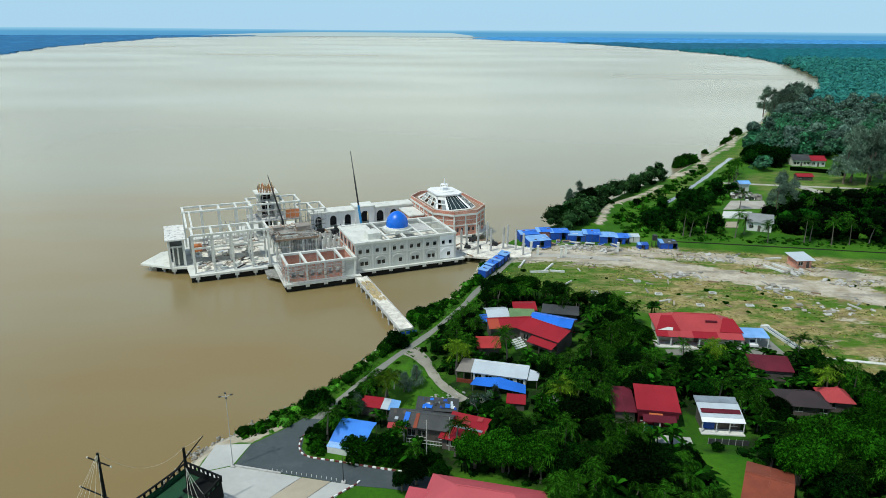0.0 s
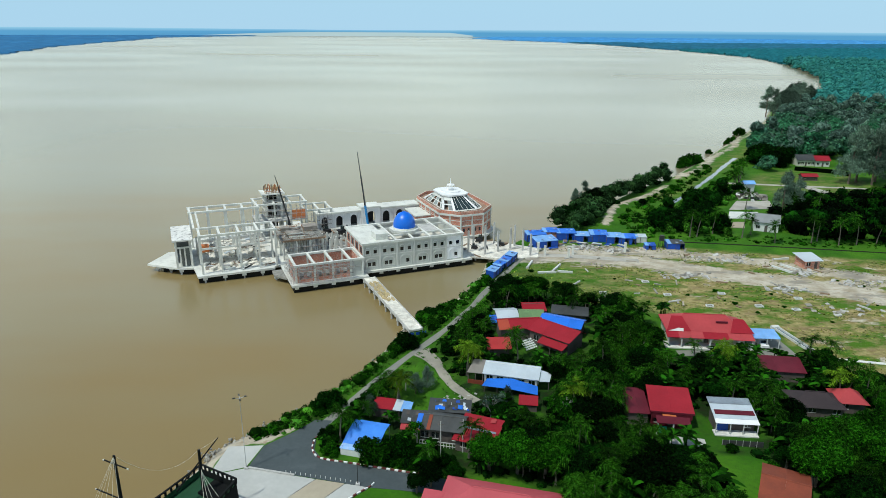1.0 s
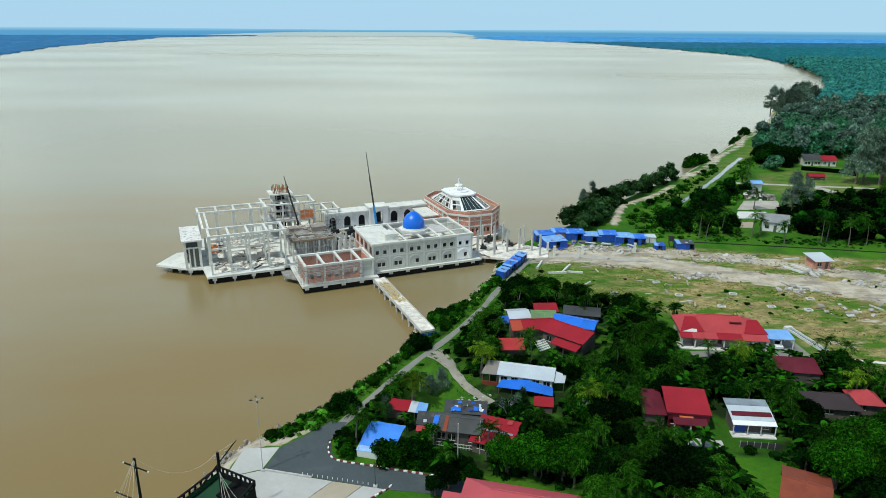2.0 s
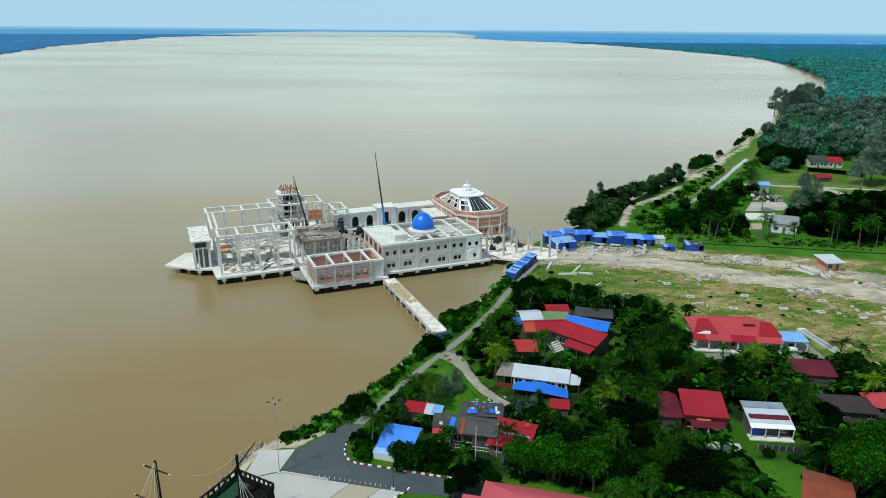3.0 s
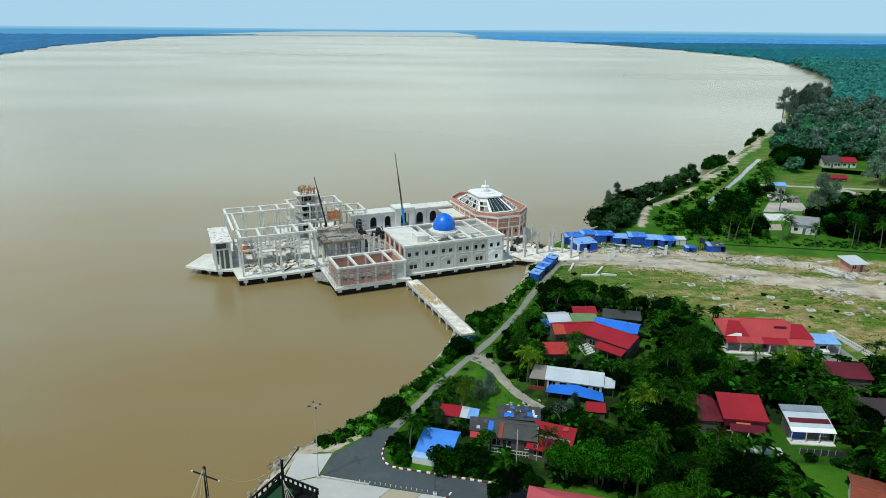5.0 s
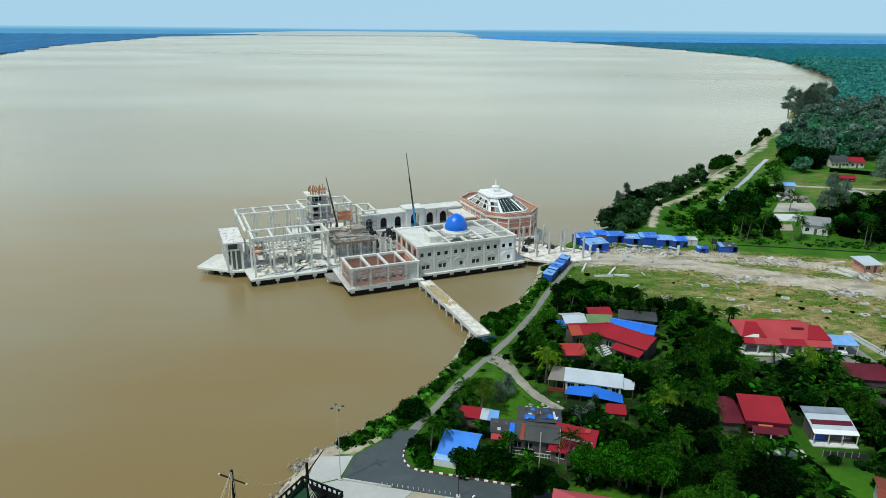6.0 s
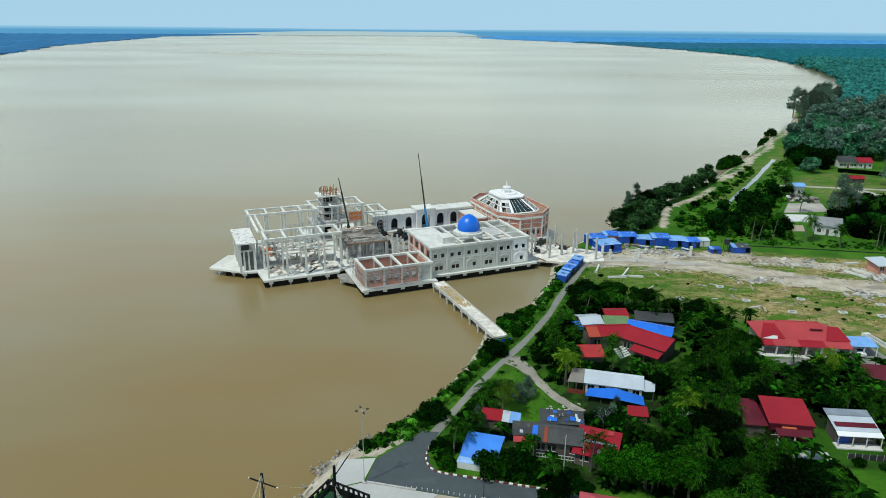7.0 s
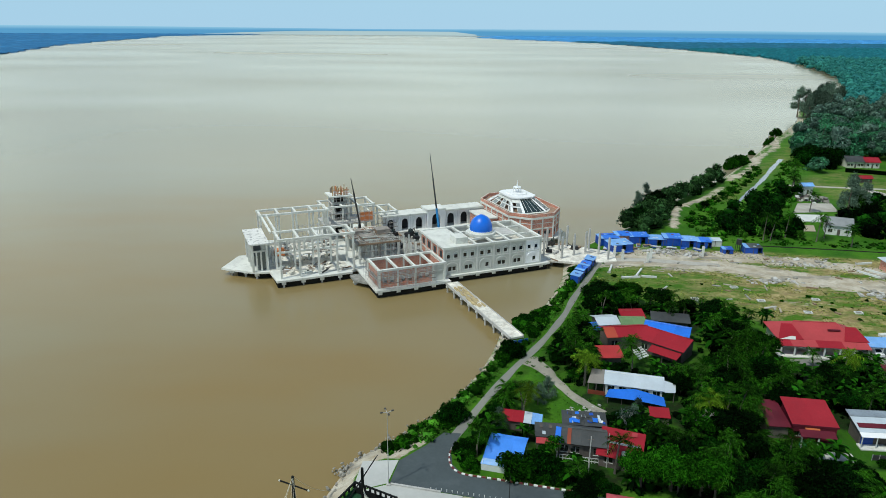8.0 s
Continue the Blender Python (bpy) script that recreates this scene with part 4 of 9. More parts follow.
def wall_with_holes(u0, u1, z0, z1, v0, v1, holes):
    """One connected wall cut through by square openings."""
    us = sorted({u0, u1, *[h[0] for h in holes], *[h[1] for h in holes]})
    zs = sorted({z0, z1, *[h[2] for h in holes], *[h[3] for h in holes]})
    nu, nz = len(us) - 1, len(zs) - 1
    solid = [[not any(h[0] < (us[a] + us[a + 1]) / 2 < h[1] and h[2] < (zs[c] + zs[c + 1]) / 2 < h[3] for h in holes) for c in range(nz)] for a in range(nu)]
    bm = bmesh.new()
    vs = {}

    def at(a, c, v):
        if (a, c, v) not in vs:
            vs[a, c, v] = bm.verts.new((us[a], (v0, v1)[v], zs[c]))
        return vs[a, c, v]

    for a in range(nu):
        for c in range(nz):
            if not solid[a][c]:
                continue
            bm.faces.new((at(a, c, 0), at(a + 1, c, 0), at(a + 1, c + 1, 0), at(a, c + 1, 0)))
            bm.faces.new((at(a, c, 1), at(a, c + 1, 1), at(a + 1, c + 1, 1), at(a + 1, c, 1)))
            for da, dc, p, q in ((-1, 0, (a, c), (a, c + 1)), (1, 0, (a + 1, c + 1), (a + 1, c)), (0, -1, (a + 1, c), (a, c)), (0, 1, (a, c + 1), (a + 1, c + 1))):
                x, y = a + da, c + dc
                if not (0 <= x < nu and 0 <= y < nz and solid[x][y]):
                    bm.faces.new((at(*p, 0), at(*q, 0), at(*q, 1), at(*p, 1)))
    bmesh.ops.recalc_face_normals(bm, faces=bm.faces)
    return bm


for i, (a, b2) in enumerate(zip(BAY, BAY[1:])):
    c = (a + b2) / 2
    mt = mat("fresh_white_paint", (0.86, 0.86, 0.87), 0.6, vary=0.05, size=2.0) if i == 5 else PLASTER
    lo = [(c - 1.1, c - 0.12, 3.2, 4.35), (c + 0.12, c + 1.1, 3.2, 4.35)] if i not in (2, 5) else [(c + 0.1, c + 1.1, 3.2, 4.35)]
    hi = [(c - 1.55, c - 0.6, 6.75, 7.8), (c + 0.6, c + 1.55, 6.75, 7.8)]
    part("wall_bay", wall_with_holes(a, b2, DECK, HZ - 0.6, HV0, HV0 + 0.3, lo + hi), mt, hall)
    for u0, u1, z0, z1 in lo + hi:
        w = part("window", boxes((u0 - 0.06, u1 + 0.06, HV0 - 0.03, HV0 + 0.06, z0 - 0.1, z0)), mt, hall)
        part("pane", boxes((u0, u1, HV0 + 0.2, HV0 + 0.24, z0, z1)), WINDOW, w)
        part("sill", boxes((u0 - 0.1, u1 + 0.1, HV0 - 0.08, HV0 - 0.031, z0 - 0.14, z0 - 0.04)), MOULD, w)
    part("arch_moulding", arch_band(bmesh.new(), c, 2.6, 3.6, 3.05, 1.6, 0.22, HV0 - 0.14, HV0), MOULD if i != 5 else mt, hall)
    for d in (-1.07, 1.07):
        part("arch_moulding", arch_band(bmesh.new(), c + d, 6.35, 1.5, 2.3, 1.4, 0.16, HV0 - 0.12, HV0), MOULD if i != 5 else mt, hall)
for u in BAY:
    part("pilaster", boxes((u - 0.24, u + 0.24, HV0 - 0.18, HV0, DECK, HZ - 0.62)), MOULD, hall)
part("cornice", boxes((HU0 - 0.4, HU1 + 0.4, HV0 - 0.4, HV0 + 0.35, HZ - 0.6, HZ)), CONC, hall)
part("string_course", boxes((HU0, HU1, HV0 - 0.1, HV0 - 0.004, 5.95, 6.2)), MOULD, hall)
part("plinth", boxes((HU0, HU1, HV0 - 0.12, HV0 - 0.004, DECK, 2.5)), PLASTER, hall)
# side walls: open brick gaps between piers on the river side of the porch
SV = [HV0 + 0.3, 8.3, 12.7, 17.1, HV1 - 0.3]
for a, b2 in zip(SV, SV[1:]):
    bits("brick_panel", BRICK, hall, (HU0 + 0.08, HU0 + 0.28, a + 0.3, b2 - 0.3, 6.2, HZ - 0.6), (HU0 + 0.08, HU0 + 0.28, a + 0.3, b2 - 0.3, DECK, 5.9))
    # black sheet on the brick, drawn as a shaded hole
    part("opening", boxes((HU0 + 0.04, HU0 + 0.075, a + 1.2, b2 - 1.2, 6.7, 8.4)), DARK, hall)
for v in SV:
    part("pier", boxes((HU0 - 0.05, HU0 + 0.3, v - 0.3, v + 0.3, DECK, HZ - 0.6)), PLASTER, hall)
part("side_beam", boxes((HU0 - 0.06, HU0 + 0.3, SV[0] + 0.31, SV[-1] - 0.31, 5.9, 6.2)), PLASTER, hall)
part("side_wall", boxes((HU1 - 0.3, HU1, HV0 + 0.3, HV1 - 0.3, DECK, HZ - 0.6)), PLASTER, hall)
part("rear_wall", boxes((HU0, HU1, HV1 - 0.3, HV1, DECK, HZ - 0.6)), PLASTER, hall)
part("cornice", boxes((HU0 - 0.4, HU0 + 0.4, HV0 + 0.36, HV1 + 0.4, HZ - 0.6, HZ)), CONC, hall)
part("cornice", boxes((HU1 - 0.4, HU1 + 0.4, HV0 + 0.36, HV1 + 0.4, HZ - 0.6, HZ)), CONC, hall)
part("cornice", boxes((HU0 + 0.41, HU1 - 0.41, HV1 - 0.4, HV1 + 0.4, HZ - 0.6, HZ)), CONC, hall)
part("roof_slab", boxes((HU0 + 0.41, 27.2, HV0 + 0.36, HV1 - 0.41, HZ - 0.65, HZ - 0.25)), CONC, hall, "smooth pale roof slab")
part("stair_head", boxes((23.6, 27.1, 6.0, 10.2, HZ - 0.24, HZ + 1.5)), CONC, hall, "low square concrete roof box")
part("upper_floor", boxes((27.2, HU1 - 0.3, HV0 + 0.36, HV1 - 0.41, 5.8, 6.1)), SLABC, hall)
for u in BAY[2:-1]:
    part("roof_beam", boxes((u - 0.28, u + 0.28, HV0 + 0.36, HV1 - 0.41, HZ - 0.6, HZ - 0.06)), CONC, hall)
for v in (9.0, 16.0):
    for a, b2 in zip(BAY[1:], BAY[2:]):
        part("roof_beam", boxes((max(a, 27.2) + 0.29, b2 - 0.29, v - 0.25, v + 0.25, HZ - 0.6, HZ - 0.1)), CONC, hall)
bits("roof_slab", CONC2, hall, (34.3, 38.7, 16.3, HV1 - 0.42, HZ - 0.5, HZ - 0.2), (39.3, 43.4, 9.3, 15.7, HZ - 0.5, HZ - 0.22))
DC = (34.2, 12.6)
part("dome_base", prism(bmesh.new(), [(DC[0] + 4.4 * math.cos(radians(22.5 + 45 * i)), DC[1] + 4.4 * math.sin(radians(22.5 + 45 * i))) for i in range(8)], HZ - 0.3, HZ + 0.55), CONC, hall, "octagonal concrete ring")
bm = bmesh.new()
tube(bm, (*DC, HZ + 0.55), (*DC, HZ + 1.0), 3.35, 3.3, 24)
part("dome_drum", bm, CONC, hall)


def dome_mesh(r, h, k=40, rows=16):
    bm = bmesh.new()
    prev = None
    for j in range(rows + 1):
        t = j / rows
        a = t * math.pi / 2
        rr = r * (math.cos(a) ** 0.92) * (1 + 0.05 * math.sin(math.pi * t))
        zz = h * math.sin(a) + 0.25 * t ** 6
        if j == rows:
            tip = bm.verts.new((0, 0, zz))
            for i in range(k):
                bm.faces.new((prev[i], prev[(i + 1) % k], tip))
        else:
            cur = [bm.verts.new((rr * math.cos(2 * math.pi * i / k), rr * math.sin(2 * math.pi * i / k), zz)) for i in range(k)]
            if prev:
                for i in range(k):
                    bm.faces.new((prev[i], prev[(i + 1) % k], cur[(i + 1) % k], cur[i]))
            prev = cur
    return bm


dm = part("dome", dome_mesh(3.15, 4.2), DOMEB, hall, "bright blue pointed dome", smooth=True)
dm.location = (*DC, HZ + 1.0)

# rear arcade with a taller gate
arc = thing("arcade", MO, "white plastered arcade with pointed arches and a taller central gate", "building")


def arch_wall(u0, u1, z0, z1, v0, v1, aw, ah, aspring):
    """A wall bay pierced by one pointed arch."""
    bm = bmesh.new()
    c = (u0 + u1) / 2
    pts = arch_outline(aw, ah, aspring)
    k = len(pts)
    outer = []
    for x, z in pts:
        if x <= -aw / 2 + 1e-6:
            outer.append((u0, z0 + z))
        elif x >= aw / 2 - 1e-6:
            outer.append((u1, z0 + z))
        else:
            outer.append((u0 + (u1 - u0) * (x + aw / 2) / aw, z1))
    fr = {}
    for s, v in (("f", v0), ("b", v1)):
        fr[s + "i"] = [bm.verts.new((c + x, v, z0 + z)) for x, z in pts]
        fr[s + "o"] = [bm.verts.new((x, v, z)) for x, z in outer]
        fr[s + "c"] = [bm.verts.new((u0, v, z1)), bm.verts.new((u1, v, z1))]
    for s in "fb":
        i_, o, cc = fr[s + "i"], fr[s + "o"], fr[s + "c"]
        for j in range(k - 1):
            if j == 1:
                bm.faces.new((i_[j], i_[j + 1], o[j + 1], cc[0], o[j]))
            elif j == k - 3:
                bm.faces.new((i_[j], i_[j + 1], o[j + 1], cc[1], o[j]))
            else:
                bm.faces.new((i_[j], i_[j + 1], o[j + 1], o[j]))
    for j in range(k - 1):
        bm.faces.new((fr["fi"][j], fr["bi"][j], fr["bi"][j + 1], fr["fi"][j + 1]))
    bm.faces.new((fr["fc"][0], fr["fc"][1], fr["bc"][1], fr["bc"][0]))
    bm.faces.new((fr["fo"][0], fr["fc"][0], fr["bc"][0], fr["bo"][0]))
    bm.faces.new((fr["fo"][-1], fr["bo"][-1], fr["bc"][1], fr["fc"][1]))
    bmesh.ops.recalc_face_normals(bm, faces=bm.faces)
    return bm


AV = 47.6
for a in (16.4, 21.3, 26.2):
    part("arch_bay", arch_wall(a, a + 4.9, DECK, 6.9, AV, AV + 0.5, 2.2, 3.9, 2.4), WHITE, arc)
    # black sheet behind the arch paints its inner shade
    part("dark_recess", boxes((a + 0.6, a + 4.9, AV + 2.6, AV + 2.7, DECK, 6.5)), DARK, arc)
    for d in (0.35, 1.05, 3.85, 4.55):
        part("pilaster", boxes((a + d - 0.17, a + d + 0.17, AV - 0.2, AV - 0.003, DECK, 6.6)), WHITE, arc)
part("roof_slab", boxes((16.1, 31.1, AV - 0.6, AV + 5.4, 6.95, 7.5)), CONC, arc)
part("gate_bay", arch_wall(31.2, 37.4, DECK, 8.0, AV - 1.2, AV - 0.6, 3.0, 4.8, 3.0), WHITE, arc)
bits("gate_wall", WHITE, arc, (31.2, 31.6, AV - 0.59, AV + 4, DECK, 8.0), (37.0, 37.4, AV - 0.59, AV + 4, DECK, 8.0))
part("gate_roof", boxes((30.9, 37.7, AV - 1.5, AV + 4.4, 8.02, 8.6)), CONC, arc)
part("dark_recess", boxes((32.4, 36.2, AV + 3, AV + 3.1, DECK, 7.6)), DARK, arc)
for a in (37.6, 42.4, 47.2):
    part("arch_bay", arch_wall(a, a + 4.7, DECK, 7.2, AV, AV + 0.5, 2.5, 4.2, 2.4), WHITE, arc)
    part("dark_recess", boxes((a + 0.6, a + 4.7, AV + 2.6, AV + 2.7, DECK, 6.7)), DARK, arc)
    for d in (0.3, 0.9, 3.8, 4.4):
        part("pilaster", boxes((a + d - 0.15, a + d + 0.15, AV - 0.2, AV - 0.003, DECK, 6.9)), WHITE, arc)
part("roof_slab", boxes((37.75, 52, AV - 0.6, AV + 5.4, 7.25, 7.8)), CONC, arc)

# rear frames and the tower
rear = thing("rear_frame", MO, "raw concrete frame of an unfinished rear wing", "building")
frame_bay(rear, [-3.0, 2.6, 7.6, 12.4], [45.0, 53.8], DECK, 12.9, beam=0.5)
part("floor_slab", boxes((-3.4, 12.8, 44.6, 54.2, 7.0, 7.35)), CONC2, rear)
part("brick_panel", boxes((7.9, 12.1, 44.9, 45.1, 7.4, 10.2)), ORANGE, rear, "orange brick infill")
part("brick_panel", boxes((2.9, 7.3, 53.6, 53.8, 7.4, 10)), CONC2, rear)
rear2 = thing("rear_frame", MO, "low concrete frame with an open beam roof", "building")
frame_bay(rear2, [12.9, 17.2, 21.2], [48.4, 57.0], DECK, 8.9, beam=0.45)
FORMW = mat("brown_formwork", (0.34, 0.15, 0.07), 0.85, vary=0.3)
tower = thing("tower_stub", MO, "square concrete tower stub with orange formwork columns on top", "tower")
for u in (0.5, 5.3):
    for v in (48.5, 53.0):
        part("column", boxes((u - 0.32, u + 0.32, v - 0.32, v + 0.32, DECK, 15.0)), CONC, tower)
for z in (9.4, 12.5):
    part("slab", boxes((0.0, 5.8, 48.0, 53.5, z, z + 0.3)), CONC2, tower)
part("top_slab", boxes((-0.7, 6.5, 47.4, 54.2, 15.0, 15.35)), CONC, tower, "pale slab projecting round the tower head")
# added near-black core paints the shaded inside of the open tower
part("stair_core", boxes((1.6, 4.2, 50.4, 52.6, DECK, 14.95)), NEARBLACK, tower)
for u in (1.5, 2.9, 4.3):
    part("mullion_post", boxes((u - 0.1, u + 0.1, 48.3, 48.5, 12.8, 15.0)), CONC2, tower)
for z in (13.4, 14.3):
    part("rail", boxes((0.0, 5.8, 47.86, 47.96, z, z + 0.1)), GREYTIM, tower)
rt = random.Random(8)
for i in range(22):
    u, v = 0.7 + 0.44 * (i % 11) + rt.uniform(-0.12, 0.12), (48.6 if i < 11 else 52.6) + rt.uniform(-0.3, 0.3)
    part("formwork_board", box(bmesh.new(), -0.11, 0.11, -0.1, 0.1, 0, rt.uniform(1.5, 2.6), pose(u, v, 15.35, rt.uniform(-3, 3), rt.uniform(-3, 3), rt.uniform(0, 90))), rt.choice((FORMW, FORMW, ORANGE, TIMBER, mat("straw_formwork", (0.40, 0.26, 0.11), 0.85, vary=0.3))), tower)
for z in (16.0, 17.0):
    part("formwork_waling", boxes((0.3, 5.6, 48.15, 48.3, z, z + 0.14)), FORMW, tower)

# timber staging between porch and rear wing
stg = thing("timber_staging", MO, "brown timber formwork staging on props above a concrete floor", "scaffold")
part("floor", boxes((0.6, 12.6, 20.4, 33.4, 7.75, 8.05)), DIRTY, stg)
part("edge_beam", boxes((0.4, 12.8, 20.1, 20.39, 7.62, 8.12)), TIMBER, stg)
part("edge_beam", boxes((0.3, 0.59, 20.1, 33.6, 7.62, 8.12)), GREYTIM, stg)
part("lower_floor", boxes((0.6, 12.6, 34.0, 44.2, 5.5, 5.75)), SLABC, stg, "lower floor littered with brown formwork")
rs = random.Random(4)
for i in range(210):
    top = i < 120
    u, v = (rs.uniform(0.9, 12.2), rs.uniform(20.8, 33)) if top else (rs.uniform(0.8, 12.4), rs.uniform(34.4, 43.8))
    a = rs.choice((0, 0, 90, rs.uniform(0, 180)))
    ln = rs.uniform(0.7, 2.8)
    m = pose(u, v, (8.06 if top else 5.76) + rs.random() * 0.35, 0, rs.uniform(-5, 5), a)
    part("board", box(bmesh.new(), -ln / 2, ln / 2, -rs.uniform(0.03, 0.2), 0.07, 0, 0.1, m), rs.choice((GREYTIM, GREYTIM, BLACKM, CONC2, DIRTY, TIMBER)) if top else rs.choice((TIMBER, FORMW, GREYTIM, SLABC)), stg)
for u0, v0, w, d, z in ((2.6, 24.6, 3.6, 2.2, 0.7), (8.2, 27.6, 3.8, 3.4, 1.2), (1.8, 29.6, 2.4, 2.0, 0.9)):
    for k in range(5):
        x = u0 + w * k / 4
        part("shutter_rib", boxes((x - 0.05, x + 0.05, v0, v0 + d, 8.06, 8.06 + z)), TIMBER, stg)
    part("shutter_panel", boxes((u0 - 0.1, u0 + w + 0.1, v0 - 0.06, v0 - 0.002, 8.1, 8.06 + z)), GREYTIM, stg)
    part("shutter_top", boxes((u0 - 0.2, u0 + w + 0.2, v0 - 0.1, v0 + d + 0.1, 8.062 + z, 8.16 + z)), rs.choice((DIRTY, GREYTIM)), stg)
for u in (0.9, 4.6, 8.4, 12.2):
    for v in (20.8, 27, 33):
        part("column", boxes((u - 0.25, u + 0.25, v - 0.25, v + 0.25, DECK, 7.75)), CONC, stg)
for i in range(46):
    u, v = 0.7 + 11.8 * rs.random(), rs.choice((21.4, 22.5, 24, 26, 28))
    part("prop", tube(bmesh.new(), (u, v, DECK), (u + rs.uniform(-0.3, 0.3), v, 7.75), 0.055, k=4), rs.choice((GREYTIM, STEEL, DIRTY)), stg)
for k in range(18):
    u = 0.7 + k * 0.68
    part("edge_post", tube(bmesh.new(), (u, 20.45, 7.3), (u, 20.45, 8.4 + 1.0 * rs.random()), 0.05, k=4), rs.choice((GREYTIM, TIMBER)), stg)
for u in (13.6, 15.2, 16.8, 18.4):
    for v in (13.5, 18.5, 24, 29):
        part("column", boxes((u - 0.22, u + 0.22, v - 0.22, v + 0.22, DECK, 6.5 + (v == 18.5))), CONC, stg)
bits("rail", CONC, stg, (2.5, 7.0, 20.2, 20.3, 8.9, 9.2), (2.5, 7.0, 23, 23.1, 8.9, 9.2))

# littered floor and dark machines between the hall and the arcade
tagged(part("dirty_floor", boxes((13.0, 50.0, 21.8, 45.8, DECK + 0.004, DECK + 0.06)), DIRTY), "wet dirty concrete floor behind the hall", "floor", kind="structure").matrix_world = MO
tagged(part("littered_floor", boxes((-20.6, -2.6, 18.2, 41.4, DECK + 0.004, DECK + 0.06)), SLABC), "littered beige concrete floor of the open frame", "floor", kind="structure").matrix_world = MO
rm = random.Random(21)
for u, v, s in ((22.5, 40.0, 1.0), (18.4, 43.2, 0.8), (16.2, 31.0, 0.8), (23.5, 36.5, 0.9), (60.2, 16.5, 0.8), (64.5, 10.5, 0.7), (55.8, 10.8, 0.6)):
    mc = thing("site_machine", MO @ pose(u, v, DECK + 0.06, 0, 0, rm.uniform(0, 180)), "black construction machine standing on the dirty floor", "machine", "machines on the deck")
    bm = box(bmesh.new(), -1.5 * s, 1.3 * s, -0.8 * s, 0.8 * s, 0.55 * s, 1.5 * s)
    bmesh.ops.bevel(bm, geom=list(bm.edges), offset=0.12 * s)
    part("body", bm, BLACKM, mc)
    bm = box(bmesh.new(), -0.2 * s, 0.9 * s, -0.6 * s, 0.3 * s, 1.5 * s, 2.5 * s)
    bmesh.ops.bevel(bm, geom=list(bm.edges), offset=0.1 * s)
    part("cab", bm, GLASSD, mc)
    for y in (-0.95, 0.6):
        part("track", box(bmesh.new(), -1.7 * s, 1.5 * s, y * s, (y + 0.35) * s, 0, 0.6 * s), BLACKM, mc)
    part("boom", tube(bmesh.new(), (1.2 * s, 0, 1.2 * s), (2.6 * s, 0.2, 2.4 * s), 0.16 * s, 0.12 * s, 5), NEARBLACK, mc)
    part("arm", tube(bmesh.new(), (2.6 * s, 0.2, 2.4 * s), (3.2 * s, 0.2, 0.5 * s), 0.12 * s, 0.1 * s, 5), NEARBLACK, mc)
for i in range(44):
    u, v = (rm.uniform(13.8, 26), rm.uniform(22.5, 44)) if i < 30 else (rm.uniform(52.5, 68), rm.uniform(4, 18))
    ln = rm.uniform(0.5, 2.2)
    z = DECK + (0.06 if i < 30 else -0.03)
    b3 = box(bmesh.new(), -ln, ln, -rm.uniform(0.1, 0.6), 0.2, 0, rm.uniform(0.1, 0.7), pose(u, v, z, 0, 0, rm.uniform(0, 180)))
    tagged(part("building_material", b3, rm.choice((GREYTIM, CONC2, BLACKM, TIMBER, CONC))), "boards, blocks and formwork abandoned on the dirty floor", "building material", "materials on the deck").matrix_world = MO

# clutter on the pavilion floor
rs = random.Random(11)
for i in range(120):
    u, v = rs.uniform(-20.2, -3.4), rs.uniform(18.6, 40)
    z = 5.4 if 26 < v < 30 else 3.65 if v > 36.6 else DECK + 0.06
    if i % 3 == 0:
        b3 = box(bmesh.new(), -1.0, 1.0, -0.5, 0.5, 0, 0.35 + 0.5 * rs.random(), pose(u, v, z, 0, 0, rs.uniform(0, 180)))
        tagged(part("material_pallet", b3, rs.choice((CONC2, CONC, GREYTIM, SLABC, SLABC, PALEZ, SLABC, CONC))), "stack of building material on the concrete floor", "building material", "materials on the deck").matrix_world = MO
    else:
        b3 = box(bmesh.new(), -1.7, 1.7, -0.18, 0.18, 0, 0.14, pose(u, v, z, 0, 0, rs.uniform(0, 180)))
        box(b3, -1.4, 1.3, -0.1, 0.15, 0.14, 0.26, pose(u, v, z, 0, 0, rs.uniform(0, 180)))
        tagged(part("loose_board", b3, rs.choice((GREYTIM, TIMBER, SLABC, SLABC, SLABC, BLACKM, CONC, CONC))), "loose boards lying on the concrete floor", "timber", "materials on the deck").matrix_world = MO
mixer = thing("storage_tank", MO @ pose(-20.2, 26.6, 5.4), "orange storage tank on the upper floor of the frame", "tank")
part("body", boxes((-1.1, 1.4, -0.9, 0.9, 0.2, 2.0)), ORANGE, mixer)
part("skid", boxes((-1.2, 2.6, -0.7, -0.5, 0, 0.2), (-1.2, 2.6, 0.5, 0.7, 0, 0.2)), TIMBER, mixer)


